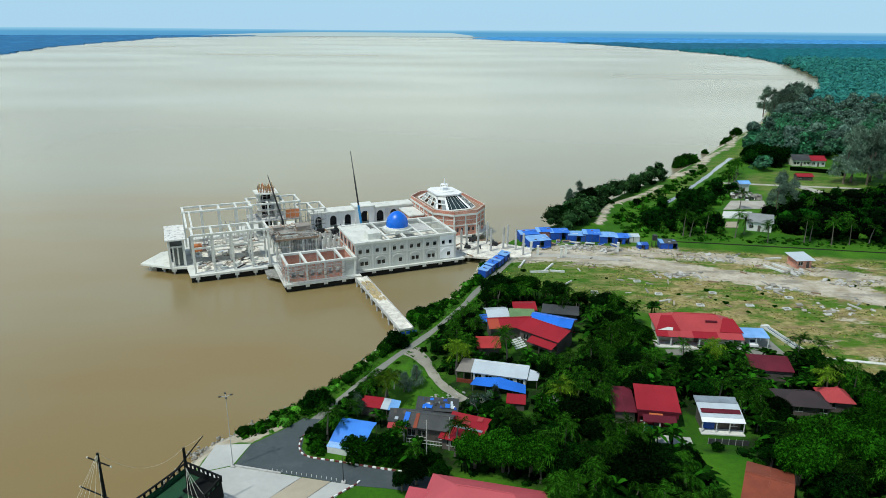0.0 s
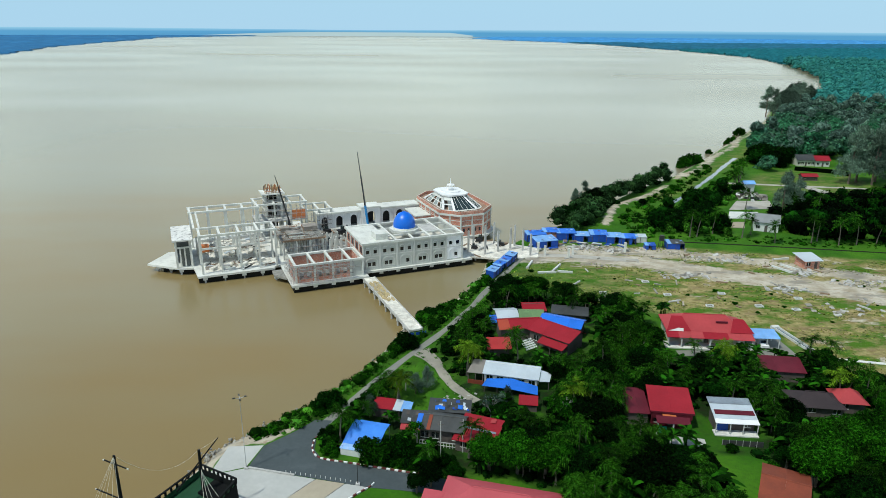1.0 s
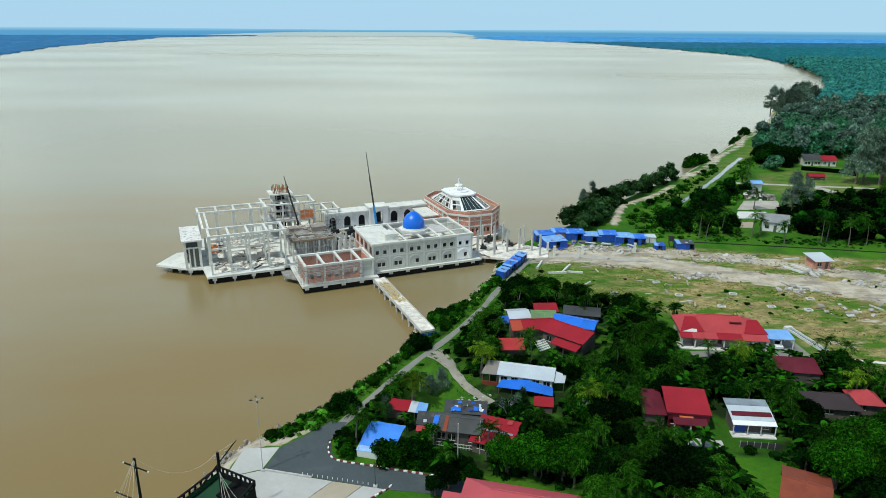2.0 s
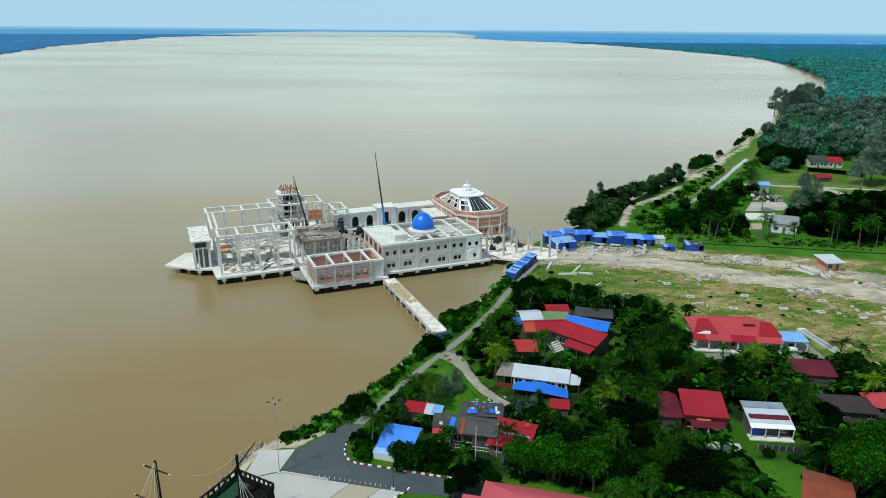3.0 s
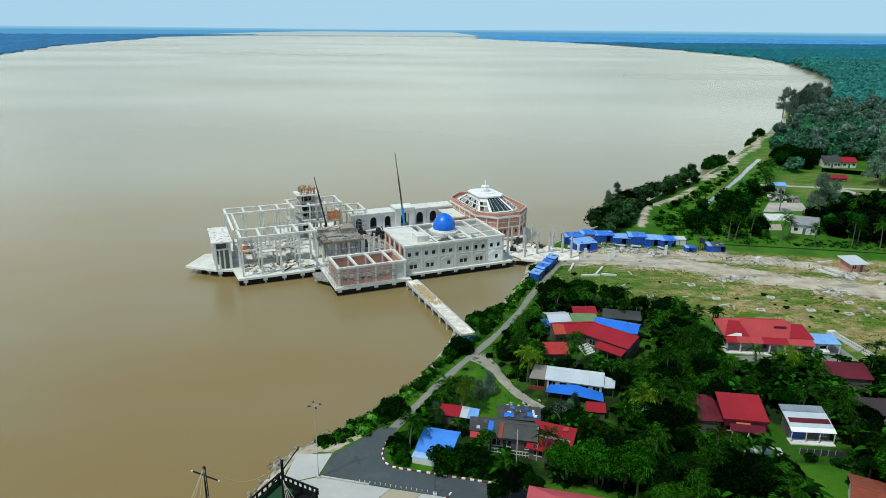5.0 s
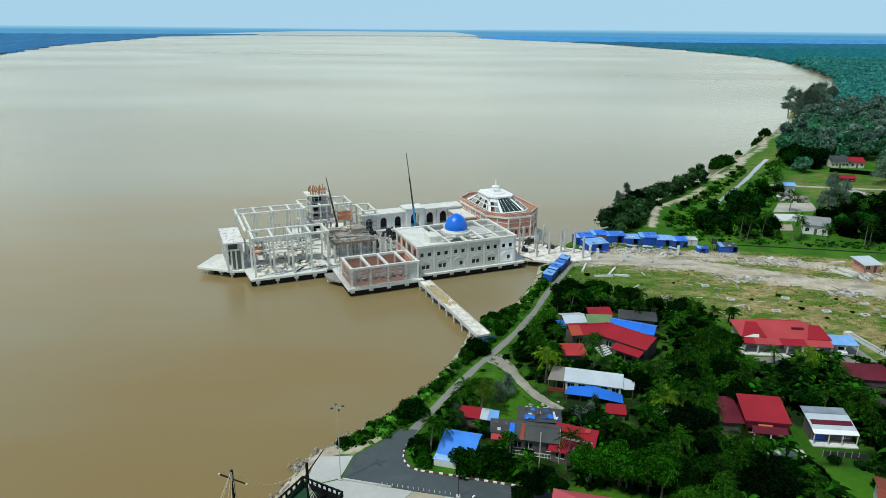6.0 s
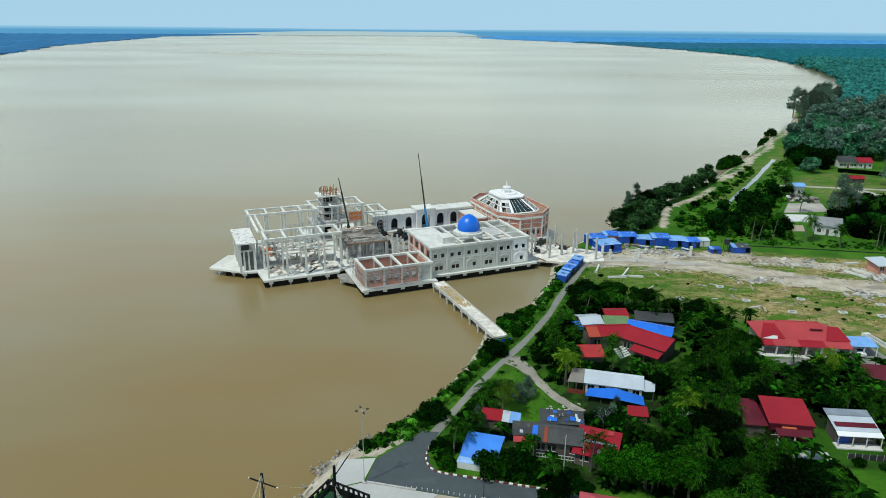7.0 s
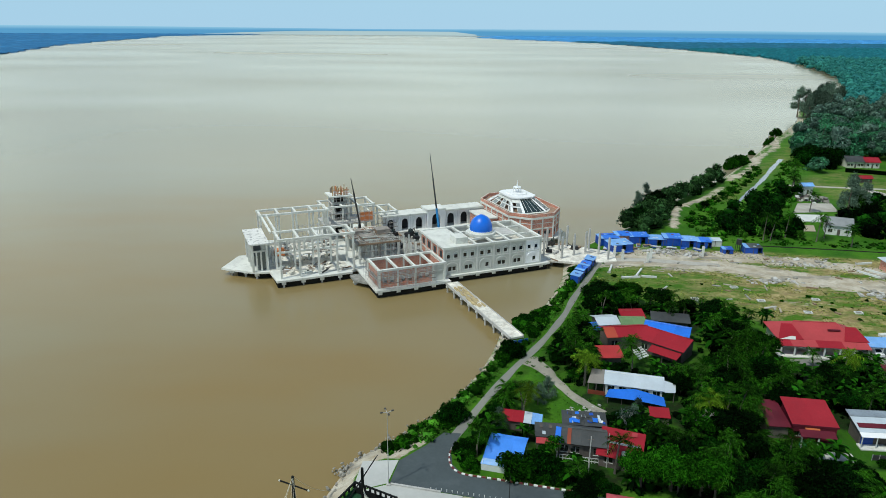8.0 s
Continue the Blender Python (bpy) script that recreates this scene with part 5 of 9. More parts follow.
def crane(base, tip, label):
    t = thing("tower_crane", MO @ Matrix.Translation(base), label, "crane", "cranes on the deck")
    d = Vector(tip) - Vector(base)
    if "slim" in label:
        part("foot", tube(bmesh.new(), (0, 0, 0), (0, 0, 1.2), 0.45, 0.35, 8), BLACKM, t)
    else:
        part("turntable", tube(bmesh.new(), (0, 0, 0), (0, 0, 1.0), 0.9, 0.8, 10), BLACKM, t)
        part("cab", boxes((-1.4, -0.2, -1.0, 0.4, 1.0, 2.8)), CRANEB, t)
        part("counterweight", boxes((-0.8, 1.2, 0.5, 2.2, 1.0, 2.0)), BLACKM, t)
    p0 = Vector((0, 0, 1.2))
    a, b4, c = (p0 + (d - p0) * s for s in (0.38, 0.72, 1.0))
    part("lower_boom", tube(bmesh.new(), p0, a, *((0.42, 0.36) if "blue" in label else (0.26, 0.24)), 4), CRANEB if "blue" in label else BLACKM, t)
    part("middle_boom", tube(bmesh.new(), a, b4, 0.26, 0.22, 4), BLACKM, t)
    part("upper_boom", tube(bmesh.new(), b4, c, 0.15, 0.09, 4), BLACKM, t)
    return t


crane((28.6, 29.0, DECK), (26.3, 32.1, 29.8), "black telescopic crane with a blue lower boom")
crane((5.4, 36.0, 8.06), (0.6, 26.3, 25.6), "slim black crane boom over the timber staging")

# octagonal hall
octh = thing("octagonal_hall", MO, "brick octagonal hall with white bands and a glazed pyramid roof", "building")


def octagon(u0, u1, v0, v1, c):
    return [(u0 + c, v0), (u1 - c, v0), (u1, v0 + c), (u1, v1 - c), (u1 - c, v1), (u0 + c, v1), (u0, v1 - c), (u0, v0 + c)]


OC = (51.8, 70.0, 23.6, 54.0, 5.2)
ring = octagon(*OC)
for i in range(8):
    (ua, va), (ub, vb) = ring[i], ring[(i + 1) % 8]
    d = Vector((ub - ua, vb - va))
    L = d.length
    ang = math.degrees(math.atan2(d.y, d.x))
    m = pose(ua, va, 0, 0, 0, ang)
    part("brick_wall", box(bmesh.new(), 0, L, 0, 0.3, DECK, 9.2, m), BRICK, octh)
    part("parapet", box(bmesh.new(), 0, L, -0.25, 0.1, 9.2, 10.2, m), BRICK, octh)
    for z0, z1, d0 in ((8.55, 9.15, 0.4), (5.2, 5.6, 0.12), (7.0, 7.18, 0.08)):
        part("band", box(bmesh.new(), -0.1, L + 0.1, -d0, -0.004, z0, z1, m), CONC, octh)
    k = max(1, int(round(L / 4.2)))
    for j in range(k + 1):
        part("pier", box(bmesh.new(), L * j / k - 0.2, L * j / k + 0.2, -0.22, -0.003, DECK, 8.5, m), CONC, octh)
    for j in range(k):
        for s in (0.3, 0.7):
            x = L * (j + s) / k
            part("window", box(bmesh.new(), x - 0.35, x + 0.35, -0.02, 0.02, 3.4, 4.6, m), DARK, octh)
part("roof_slab", prism(bmesh.new(), octagon(OC[0] + 0.4, OC[1] - 0.4, OC[2] + 0.4, OC[3] - 0.4, 5.0), 8.9, 9.3), mat("brown_roof_edge", (0.3, 0.19, 0.13), 0.9, vary=0.35, stain=0.5), octh)
ro, ri = octagon(53.6, 67.4, 27.2, 51.0, 2.6), octagon(55.9, 64.1, 33.6, 44.6, 1.8)
for i in range(8):
    a, b2 = ro[i], ro[(i + 1) % 8]
    c, d = ri[(i + 1) % 8], ri[i]
    if i in (0, 1, 2, 3):
        part("glazed_slope", slab(bmesh.new(), [(*a, 9.4), (*b2, 9.4), (*c, 12.7), (*d, 12.7)], 0.06), GLASSD, octh, "dark green glazing")
    pa, pb, pc, pd = (Vector(p) for p in ((*a, 9.45), (*b2, 9.45), (*c, 12.78), (*d, 12.78)))
    for f in (0.0, 0.92):
        q = [pa.lerp(pb, f), pa.lerp(pb, f + 0.08), pd.lerp(pc, f + 0.08), pd.lerp(pc, f)]
        part("hip_band", slab(bmesh.new(), q, 0.2), WHITE, octh, "broad white hip band")
    part("ring_beam", slab(bmesh.new(), [pa, pb, pb.lerp(pc, 0.07), pa.lerp(pd, 0.07)], 0.3), CONC, octh)
    if i in (4, 5, 6, 7):
        for f0, f1 in ((0.40, 0.48), (0.72, 1.0)):
            part("white_panel", slab(bmesh.new(), [pa.lerp(pd, f0), pb.lerp(pc, f0), pb.lerp(pc, f1), pa.lerp(pd, f1)], 0.1), MOULD, octh, "white roof panel on the open slope")
        k = 6 if i == 6 else 2
        for j in range(1, k):
            q = [pa.lerp(pb, j / k - 0.015), pa.lerp(pb, j / k + 0.015), pd.lerp(pc, j / k + 0.015), pd.lerp(pc, j / k - 0.015)]
            part("rafter", slab(bmesh.new(), q, 0.16), MOULD, octh)
            if j % 2:
                q = [pa.lerp(pb, j / k), pa.lerp(pb, (j + 1) / k), pd.lerp(pc, (j + 1) / k), pd.lerp(pc, j / k)]
                part("pale_sheet", slab(bmesh.new(), [v - Vector((0, 0, 0.05)) for v in q], 0.04), GLASSP, octh)
    else:
        for j in range(1, 4 if i == 1 else 5):
            f = j / (4 if i == 1 else 5)
            part("glazing_bar", tube(bmesh.new(), pa.lerp(pb, f), pd.lerp(pc, f), 0.05, k=4), MOULD, octh)
part("lantern_slab", prism(bmesh.new(), octagon(55.4, 64.6, 33.0, 45.2, 2.0), 12.85, 13.3), WHITE, octh)
part("lantern_step", prism(bmesh.new(), octagon(57.2, 62.8, 36.0, 42.2, 1.4), 13.3, 13.7), WHITE, octh)
for i in range(8):
    a = i * math.pi / 4
    part("lantern_post", tube(bmesh.new(), (60.0 + 1.5 * math.cos(a), 39.1 + 1.5 * math.sin(a), 13.7), (60.0 + 1.2 * math.cos(a), 39.1 + 1.2 * math.sin(a), 15.4), 0.11, k=5), WHITE, octh)
part("lantern_ring", tube(bmesh.new(), (60.0, 39.1, 15.4), (60.0, 39.1, 15.6), 1.35, 1.25, 12), WHITE, octh)
part("finial", tube(bmesh.new(), (60.0, 39.1, 15.6), (60.0, 39.1, 17.6), 0.3, 0.06, 8), WHITE, octh)
anx = thing("annex", MO, "low brick link block with a white flat roof", "building")
part("wall", boxes((46.5, 51.5, 36, 46.5, DECK, 6.4)), BRICK, anx)
part("roof", boxes((46.2, 51.55, 35.7, 46.8, 6.41, 6.8)), CONC, anx)
deck("deck", octagon(50.0, 71.6, 22.6, 51, 5.6), [(57, 24.2), (64, 24.2), (70, 30)], "concrete deck slab under the octagonal hall", top=DECK - 0.02)

# landing deck and standing columns towards the shore
deck("deck", [(51.55, 5), (60, -1), (70, -3), (74, 4), (66, 14), (57, 22.5), (51.55, 22)], [(54, 6), (60, 2), (66, 0), (55, 18)], "broad concrete landing deck joining the shore", top=DECK - 0.03, material=SLABC)
for u, v in ((53.0, 9.0), (56.5, 4.8), (61.2, 5.8), (65.9, 6.8), (68.4, 8.8), (68.6, 4.0), (68.4, -1.0), (60, 12), (64, 14), (57, 14)):
    c = tagged(part("concrete_column", boxes((-0.24, 0.24, -0.24, 0.24, 0, 6.3), (-0.16, 0.16, -0.16, 0.16, 6.3, 6.6))
, CONC2), "bare concrete column standing on the landing deck", "column", "standing columns")
    c.matrix_world = MO @ pose(u, v, DECK - 0.03)

# footbridge
fb0, fb1 = Vector((-24.2, 168.6)), Vector((-10.5, 136.6))
FD = (fb1 - fb0).normalized()
FN = Vector((-FD.y, FD.x))
bridge = thing("footbridge", Matrix(), "narrow white concrete footbridge on paired piles", "bridge")
FL = (fb1 - fb0).length


def bx(s0, s1, w0, w1, z0, z1):
    m = Matrix(((FD.x, FN.x, 0, fb0.x), (FD.y, FN.y, 0, fb0.y), (0, 0, 1, 0), (0, 0, 0, 1)))
    return box(bmesh.new(), s0, s1, w0, w1, z0, z1, m)


for i in range(8):
    a, b2 = FL * i / 8, FL * (i + 1) / 8
    part("deck_span", bx(a + 0.01, b2 - 0.01, -1.45, 1.45, 2.0, 2.45), SLABC if i not in (1, 2) else TRACK, bridge)
    part("edge_beam", bx(a + 0.01, b2 - 0.01, -1.65, -1.46, 1.9, 2.6), CONC2, bridge)
    part("edge_beam", bx(a + 0.01, b2 - 0.01, 1.46, 1.65, 1.9, 2.6), CONC2, bridge)
    part("crosshead", bx(a + 0.1, a + 0.8, -1.62, 1.62, 1.3, 1.99), CONC, bridge)
    for w in (-1.3, 1.3):
        p = fb0 + FD * (a + 0.45) + FN * w
        part("bridge_leg", tube(bmesh.new(), (p.x, p.y, -2), (p.x, p.y, 1.3), 0.25, k=8), CONC2, bridge)
rs = random.Random(5)
for i in range(95):
    s, w = rs.uniform(FL * 0.10, FL * 0.46), rs.uniform(-1.35, 1.05)
    tagged(part("timber_board", bx(s, s + rs.uniform(0.8, 1.8), w, w + 0.3, 2.46, 2.54 + 0.1 * rs.random()), mat("straw_timber", (0.42, 0.33, 0.17), 0.85, vary=0.35)), "loose yellowish boards stacked on the footbridge", "timber", "boards on the bridge")

# ---------------------------------------------------------------- houses
def roof_panel(t, pts, material, name="roof_sheet", thick=0.07, label=""):
    return part(name, slab(bmesh.new(), pts, thick), material, t, label)


def house(name, label, cx, cy, w, d, rot, eave, ridge, roof, wall, style="gable", over=0.5, category="house", floor=LAND, windows=3, ridge_off=0.0, fascia=None, apron=0.0):
    """A house in its own frame: width along x, front towards -y. Heights are above sea level."""
    t = thing(name, pose(cx, cy, floor, 0, 0, rot), label, category)
    e, r = eave - floor, ridge - floor
    hw, hd = w / 2, d / 2
    ow, od = hw + over, hd + over
    th = 0.15
    holes, doors = [], []
    for i in range(windows):
        x = -hw + w * (i + 0.5) / windows
        if i == windows // 2:
            doors.append((x - 0.45, x + 0.45, 0.0, min(2.05, e - 0.3)))
        else:
            holes.append((x - 0.6, x + 0.6, 0.9, min(2.0, e - 0.35)))
    part("wall", wall_with_holes(-hw, hw, 0, e, -hd, -hd + th, holes + doors), wall, t)
    part("wall", boxes((-hw, hw, hd - th, hd, 0, e)), wall, t)
    for s in (-1, 1):
        x0, x1 = (s * hw, s * (hw - th))
        part("wall", boxes((min(x0, x1), max(x0, x1), -hd + th, hd - th, 0, e)), wall, t)
    for u0, u1, z0, z1 in holes:
        wd = part("window", boxes((u0 - 0.08, u1 + 0.08, -hd - 0.05, -hd - 0.003, z0 - 0.1, z0)), WALLW, t)
        part("pane", boxes((u0, u1, -hd + 0.08, -hd + 0.1, z0, z1)), WINDOW, wd)
        part("mullion", boxes(((u0 + u1) / 2 - 0.03, (u0 + u1) / 2 + 0.03, -hd + 0.03, -hd + 0.08, z0, z1)), WALLW, wd)
    for u0, u1, z0, z1 in doors:
        part("door", boxes((u0, u1, -hd + 0.06, -hd + 0.11, z0, z1)), BOARDS, t)
    if style == "gable":
        y0 = ridge_off
        k = max(2, int(w / 2.4))
        for i in range(k):
            a, b2 = -ow + 2 * ow * i / k, -ow + 2 * ow * (i + 1) / k - 0.01
            roof_panel(t, [(a, -od, e), (b2, -od, e), (b2, y0, r), (a, y0, r)], roof)
            roof_panel(t, [(a, y0, r), (b2, y0, r), (b2, od, e), (a, od, e)], roof)
        part("ridge_cap", tube(bmesh.new(), (-ow, y0, r + 0.02), (ow, y0, r + 0.02), 0.12, k=5), roof, t)
        for s in (-1, 1):
            bm = bmesh.new()
            x = s * (hw - 0.02)
            f = bmesh.ops.extrude_face_region(bm, geom=[bm.faces.new([bm.verts.new(p) for p in ((x, -hd, e - 0.05), (x, hd, e - 0.05), (x, y0, r - 0.15))])])
            for v in f["geom"]:
                if isinstance(v, bmesh.types.BMVert):
                    v.co.x -= s * 0.1
            part("gable_end", bm, wall, t)
    elif style == "hip":
        q = min(ow, od) * 0.95
        roof_panel(t, [(-ow, -od, e), (ow, -od, e), (ow - q, 0, r), (-ow + q, 0, r)], roof)
        roof_panel(t, [(ow, od, e), (-ow, od, e), (-ow + q, 0, r), (ow - q, 0, r)], roof)
        for s in (-1, 1):
            bm = bmesh.new()
            tri3 = [Vector(p) for p in ((s * ow, -od, e), (s * ow, od, e), (s * (ow - q), 0, r))]
            vs = [bm.verts.new(p) for p in tri3] + [bm.verts.new(p - Vector((0, 0, 0.07))) for p in tri3]
            bm.faces.new(vs[:3])
            bm.faces.new(list(reversed(vs[3:])))
            for i in range(3):
                bm.faces.new((vs[i], vs[3 + i], vs[3 + (i + 1) % 3], vs[(i + 1) % 3]))
            part("roof_sheet", bm, roof, t)
        part("ridge_cap", tube(bmesh.new(), (-ow + q, 0, r + 0.02), (ow - q, 0, r + 0.02), 0.12, k=5), roof, t)
    else:  # one slope, high at the back
        k = max(2, int(w / 2.4))
        for i in range(k):
            a, b2 = -ow + 2 * ow * i / k, -ow + 2 * ow * (i + 1) / k - 0.01
            roof_panel(t, [(a, -od, e), (b2, -od, e), (b2, od, r), (a, od, r)], roof)
        part("wall", boxes((-hw, hw, hd - th, hd, e, r - 0.1)), wall, t)
    if fascia:
        part("fascia", boxes((-ow, ow, -od - 0.05, -od, e - 0.3, e + 0.03)), fascia, t)
    if apron:
        part("floor_slab", boxes((-hw - 0.4, hw + 0.4, -hd - apron, -hd - 0.01, 0, 0.18)), CONC2, t)
    return t


def posts(t, xs, y, z1, material, r=0.08):
    for x in xs:
        part("post", boxes((x - r, x + r, y - r, y + r, 0, z1)), material, t)


# red bungalow with a veranda, carport and car
h = house("bungalow", "long red-roofed cream bungalow with a columned front veranda", 52.0, 135.6, 15.8, 7.6, -6, 4.5, 6.9, RED2, CREAM, "hip", windows=7, over=0.7)
k = 7
for i in range(k):
    a, b2 = -8.9 + 17.8 * i / k, -8.9 + 17.8 * (i + 1) / k - 0.01
    roof_panel(h, [(a, -6.9, 2.45), (b2, -6.9, 2.45), (b2, -4.6, 2.95), (a, -4.6, 2.95)], (RED, RED2, RED2, RED, RED, RED2, RED2)[i], "veranda_sheet")
posts(h, [-8.5, -5.8, -3.0, 0, 3.0, 5.8, 8.5], -6.6, 2.45, WALLW, 0.13)
part("veranda_floor", boxes((-9, 9, -7.2, -4.11, 0, 0.22)), CONC, h)
for x0, x1, y, rr in ((-8.6, -3.6, -1.2, 4.95), (4.4, 9.3, -1.0, 4.7)):
    roof_panel(h, [(x0, -4.7, 3.05), (x1, -4.7, 3.05), (x1 - 1.4, y, rr), (x0 + 1.4, y, rr)], RED, "roof_panel")
part("gablet", tube(bmesh.new(), (2.0, -2.1, 4.3), (4.4, -2.1, 4.3), 0.22, k=8), MAROON, h, "dark curved gablet")
part("pale_gable", slab(bmesh.new(), [(-8.3, -4.85, 3.0), (-5.2, -4.85, 3.0), (-5.2, -4.4, 3.5), (-6.2, -4.4, 3.55)], 0.08), WALLW, h)
cp = thing("carport", pose(63.4, 131.3, LAND + 0.07, 0, 0, -4), "open carport with a pale blue flat roof on posts", "carport")
roof_panel(cp, [(-2.7, -2.3, 2.4), (2.7, -2.3, 2.4), (2.7, 2.0, 2.75), (-2.7, 2.0, 2.75)], BLUEFADE)
posts(cp, [-2.5, 0, 2.5], -2.1, 2.36, WALLW)
posts(cp, [-2.5, 2.5], 1.8, 2.6, WALLW)


def car(m, col, label):
    t = thing("parked_car", m, label, "car")
    bm = bmesh.new()
    prof = [(-2.1, 0.35), (-2.1, 0.8), (-1.2, 0.95), (-0.6, 1.42), (0.9, 1.45), (1.75, 0.98), (2.1, 0.9), (2.1, 0.35)]
    vs = [[bm.verts.new((y * (0.86 if z > 1.2 else 1), x, z)) for x, z in prof] for y in (-0.82, 0.82)]
    n = len(prof)
    bm.faces.new(vs[0])
    bm.faces.new(list(reversed(vs[1])))
    for i in range(n):
        bm.faces.new((vs[0][i], vs[1][i], vs[1][(i + 1) % n], vs[0][(i + 1) % n]))
    bmesh.ops.recalc_face_normals(bm, faces=bm.faces)
    bmesh.ops.bevel(bm, geom=list(bm.edges), offset=0.06, segments=1)
    part("body", bm, col, t)
    part("windscreen", slab(bmesh.new(), [(-0.66, -1.17, 1.0), (0.66, -1.17, 1.0), (0.58, -0.66, 1.4), (-0.58, -0.66, 1.4)], 0.01), WINDOW, t)
    for x in (-0.78, 0.78):
        for y in (-1.35, 1.35):
            wh = part("wheel", tube(bmesh.new(), (x - 0.09, y, 0.32), (x + 0.09, y, 0.32), 0.32, k=12), BLACKM, t)
            part("rim", tube(bmesh.new(), (x - 0.1, y, 0.32), (x + 0.1, y, 0.32), 0.19, k=8), LAMPM, wh)
    for x in (-0.6, 0.6):
        part("headlight", boxes((x - 0.15, x + 0.15, -2.12, -2.08, 0.65, 0.78)), WHITE, t)
    return t


car(pose(62.9, 130.9, LAND + 0.08), WHITE, "small white car parked under the carport")

# red house cluster
h = house("red_house", "red-roofed wooden house with an orange-red end bay", 11.9, 134.9, 8.8, 4.8, 7, 4.8, 5.9, RED, BOARDS, "gable", windows=3)
roof_panel(h, [(-4.95, -2.98, 3.04), (-2.5, -2.98, 3.04), (-2.5, 0.0, 4.16), (-4.95, 0.0, 4.16)], mat("orange_red_roof", (0.34, 0.05, 0.024), 0.6, vary=0.2, ribs=0.8), "roof_sheet")
h = house("red_house", "long red sheet-roofed house wing sloping to the garden", 19.3, 130.9, 9.4, 5.6, -42, 4.8, 5.9, RED, BOARDS, "gable", windows=3, ridge_off=1.2)
roof_panel(h, [(-1.5, -4.9, 1.75), (4.6, -4.9, 1.75), (4.8, -3.0, 2.5), (-1.5, -3.0, 2.5)], RED, "lean_to_roof")
posts(h, [-1.3, 1.6, 4.4], -4.7, 1.75, BOARDS)
h = house("red_shed", "low shed with a bright red sheet roof", 6.9, 127.0, 4.0, 3.2, 2, 3.6, 4.3, mat("bright_red_sheet", (0.36, 0.024, 0.024), 0.55, vary=0.15, ribs=0.8), BOARDS, "lean", windows=1, category="shed")
lat = thing("breeze_block_screen", pose(13.4, 126.4, LAND, 0, 0, 35), "tilted white lattice screen of hollow blocks", "screen")
for i in range(6):
    for j in range(5):
        part("block", box(bmesh.new(), -1.5 + i * 0.5, -1.12 + i * 0.5, -0.06, 0.06, 0, 0.34, pose(0, j * 0.45 - 0.5, 1.4 + j * 0.26, -55)), WALLW, lat)
h = house("blue_roofed_shed", "shed under a bright blue tarpaulin roof", 21.8, 137.4, 8.6, 4.6, -25, 4.3, 5.2, BLUETARP, BOARDS, "gable", windows=2, category="shed")
h = house("green_roofed_shed", "small shed with a green sheet roof", 15.4, 140.6, 4.8, 3.8, -2, 3.8, 4.6, GREENSH, BOARDS, "lean", windows=1, category="shed")
h = house("grey_roofed_shed", "old shed with a pale grey sheet roof", 9.8, 143.2, 4.2, 4.6, 8, 3.6, 4.4, PALEZ, BOARDS, "gable", windows=1, category="shed")
h = house("maroon_shed", "small shed with a dark red roof", 16.6, 146.4, 4.6, 2.6, 3, 3.4, 4.2, RED, BOARDS, "lean", windows=1, category="shed")
h = house("zinc_shed", "long low shed with a grey zinc roof", 24.6, 144.2, 7.5, 3.0, -12, 3.6, 4.2, GREYSH, BOARDS, "lean", windows=2, category="shed")
h = house("blue_lean_to", "little lean-to under a blue sheet", 7.4, 140.6, 1.8, 2.0, 10, 3.0, 3.6, BLUETARP, BOARDS, "lean", windows=1, category="shed")

# white-roofed house
h = house("white_house", "long white house with pale sheet roof and blue tarpaulin lean-to", 8.3, 114.1, 9.9, 2.9, -14.5, 4.2, 5.2, PALEZ, WALLW, "lean", windows=5, over=0.35)
roof_panel(h, [(-8.2, -1.9, 2.3), (-5.32, -1.9, 2.4), (-5.32, 1.85, 3.38), (-7.6, 1.85, 3.3)], mat("taupe_sheet", (0.2, 0.18, 0.16), 0.6, vary=0.2, ribs=0.8), "side_roof")
posts(h, [-8.0, -6.6, -5.2], -1.7, 2.3, BOARDS)
part("low_wall", boxes((-8.0, -5.0, -1.8, -1.65, 0, 0.8)), RUST, h)
roof_panel(h, [(5.32, -1.6, 2.1), (7.2, -1.2, 2.1), (7.3, 0.9, 2.7), (5.32, 1.4, 2.9)], PALEZ, "side_roof")
posts(h, [7.0], -1.0, 2.05, BOARDS, 0.06)
roof_panel(h, [(-4.9, -4.3, 1.25), (0.4, -4.7, 1.55), (0.3, -1.9, 2.2), (-4.3, -2.0, 1.6)], BLUETARP, "tarpaulin", 0.03)
roof_panel(h, [(0.41, -4.7, 1.55), (5.5, -4.7, 1.1), (5.2, -2.3, 1.5), (0.31, -1.9, 2.2)], BLUETARP, "tarpaulin", 0.03)
posts(h, [-4.4, -2.0, 3.0, 5.0], -4.2, 1.2, BOARDS, 0.05)
posts(h, [0.4], -4.4, 1.5, BOARDS, 0.05)

# red and maroon house, and the stepped white house
h = house("red_block_house", "maroon-walled house under a large plain red sheet roof", 34.1, 102.7, 6.4, 6.2, -9, 5.0, 6.0, RED, MAROON, "lean", windows=3, over=0.4, fascia=MAROON)
part("front_panel", boxes((-3.3, 3.3, -3.46, -3.4, 1.9, 3.1)), MAROON, h, "deep maroon fascia panel")
part("awning", slab(bmesh.new(), [(-1.6, -4.9, 2.4), (0.6, -4.9, 2.4), (0.6, -3.6, 2.8), (-1.6, -3.6, 2.8)], 0.04), mat("orange_awning", (0.40, 0.10, 0.03), 0.7, vary=0.25), h, "faded orange awning")
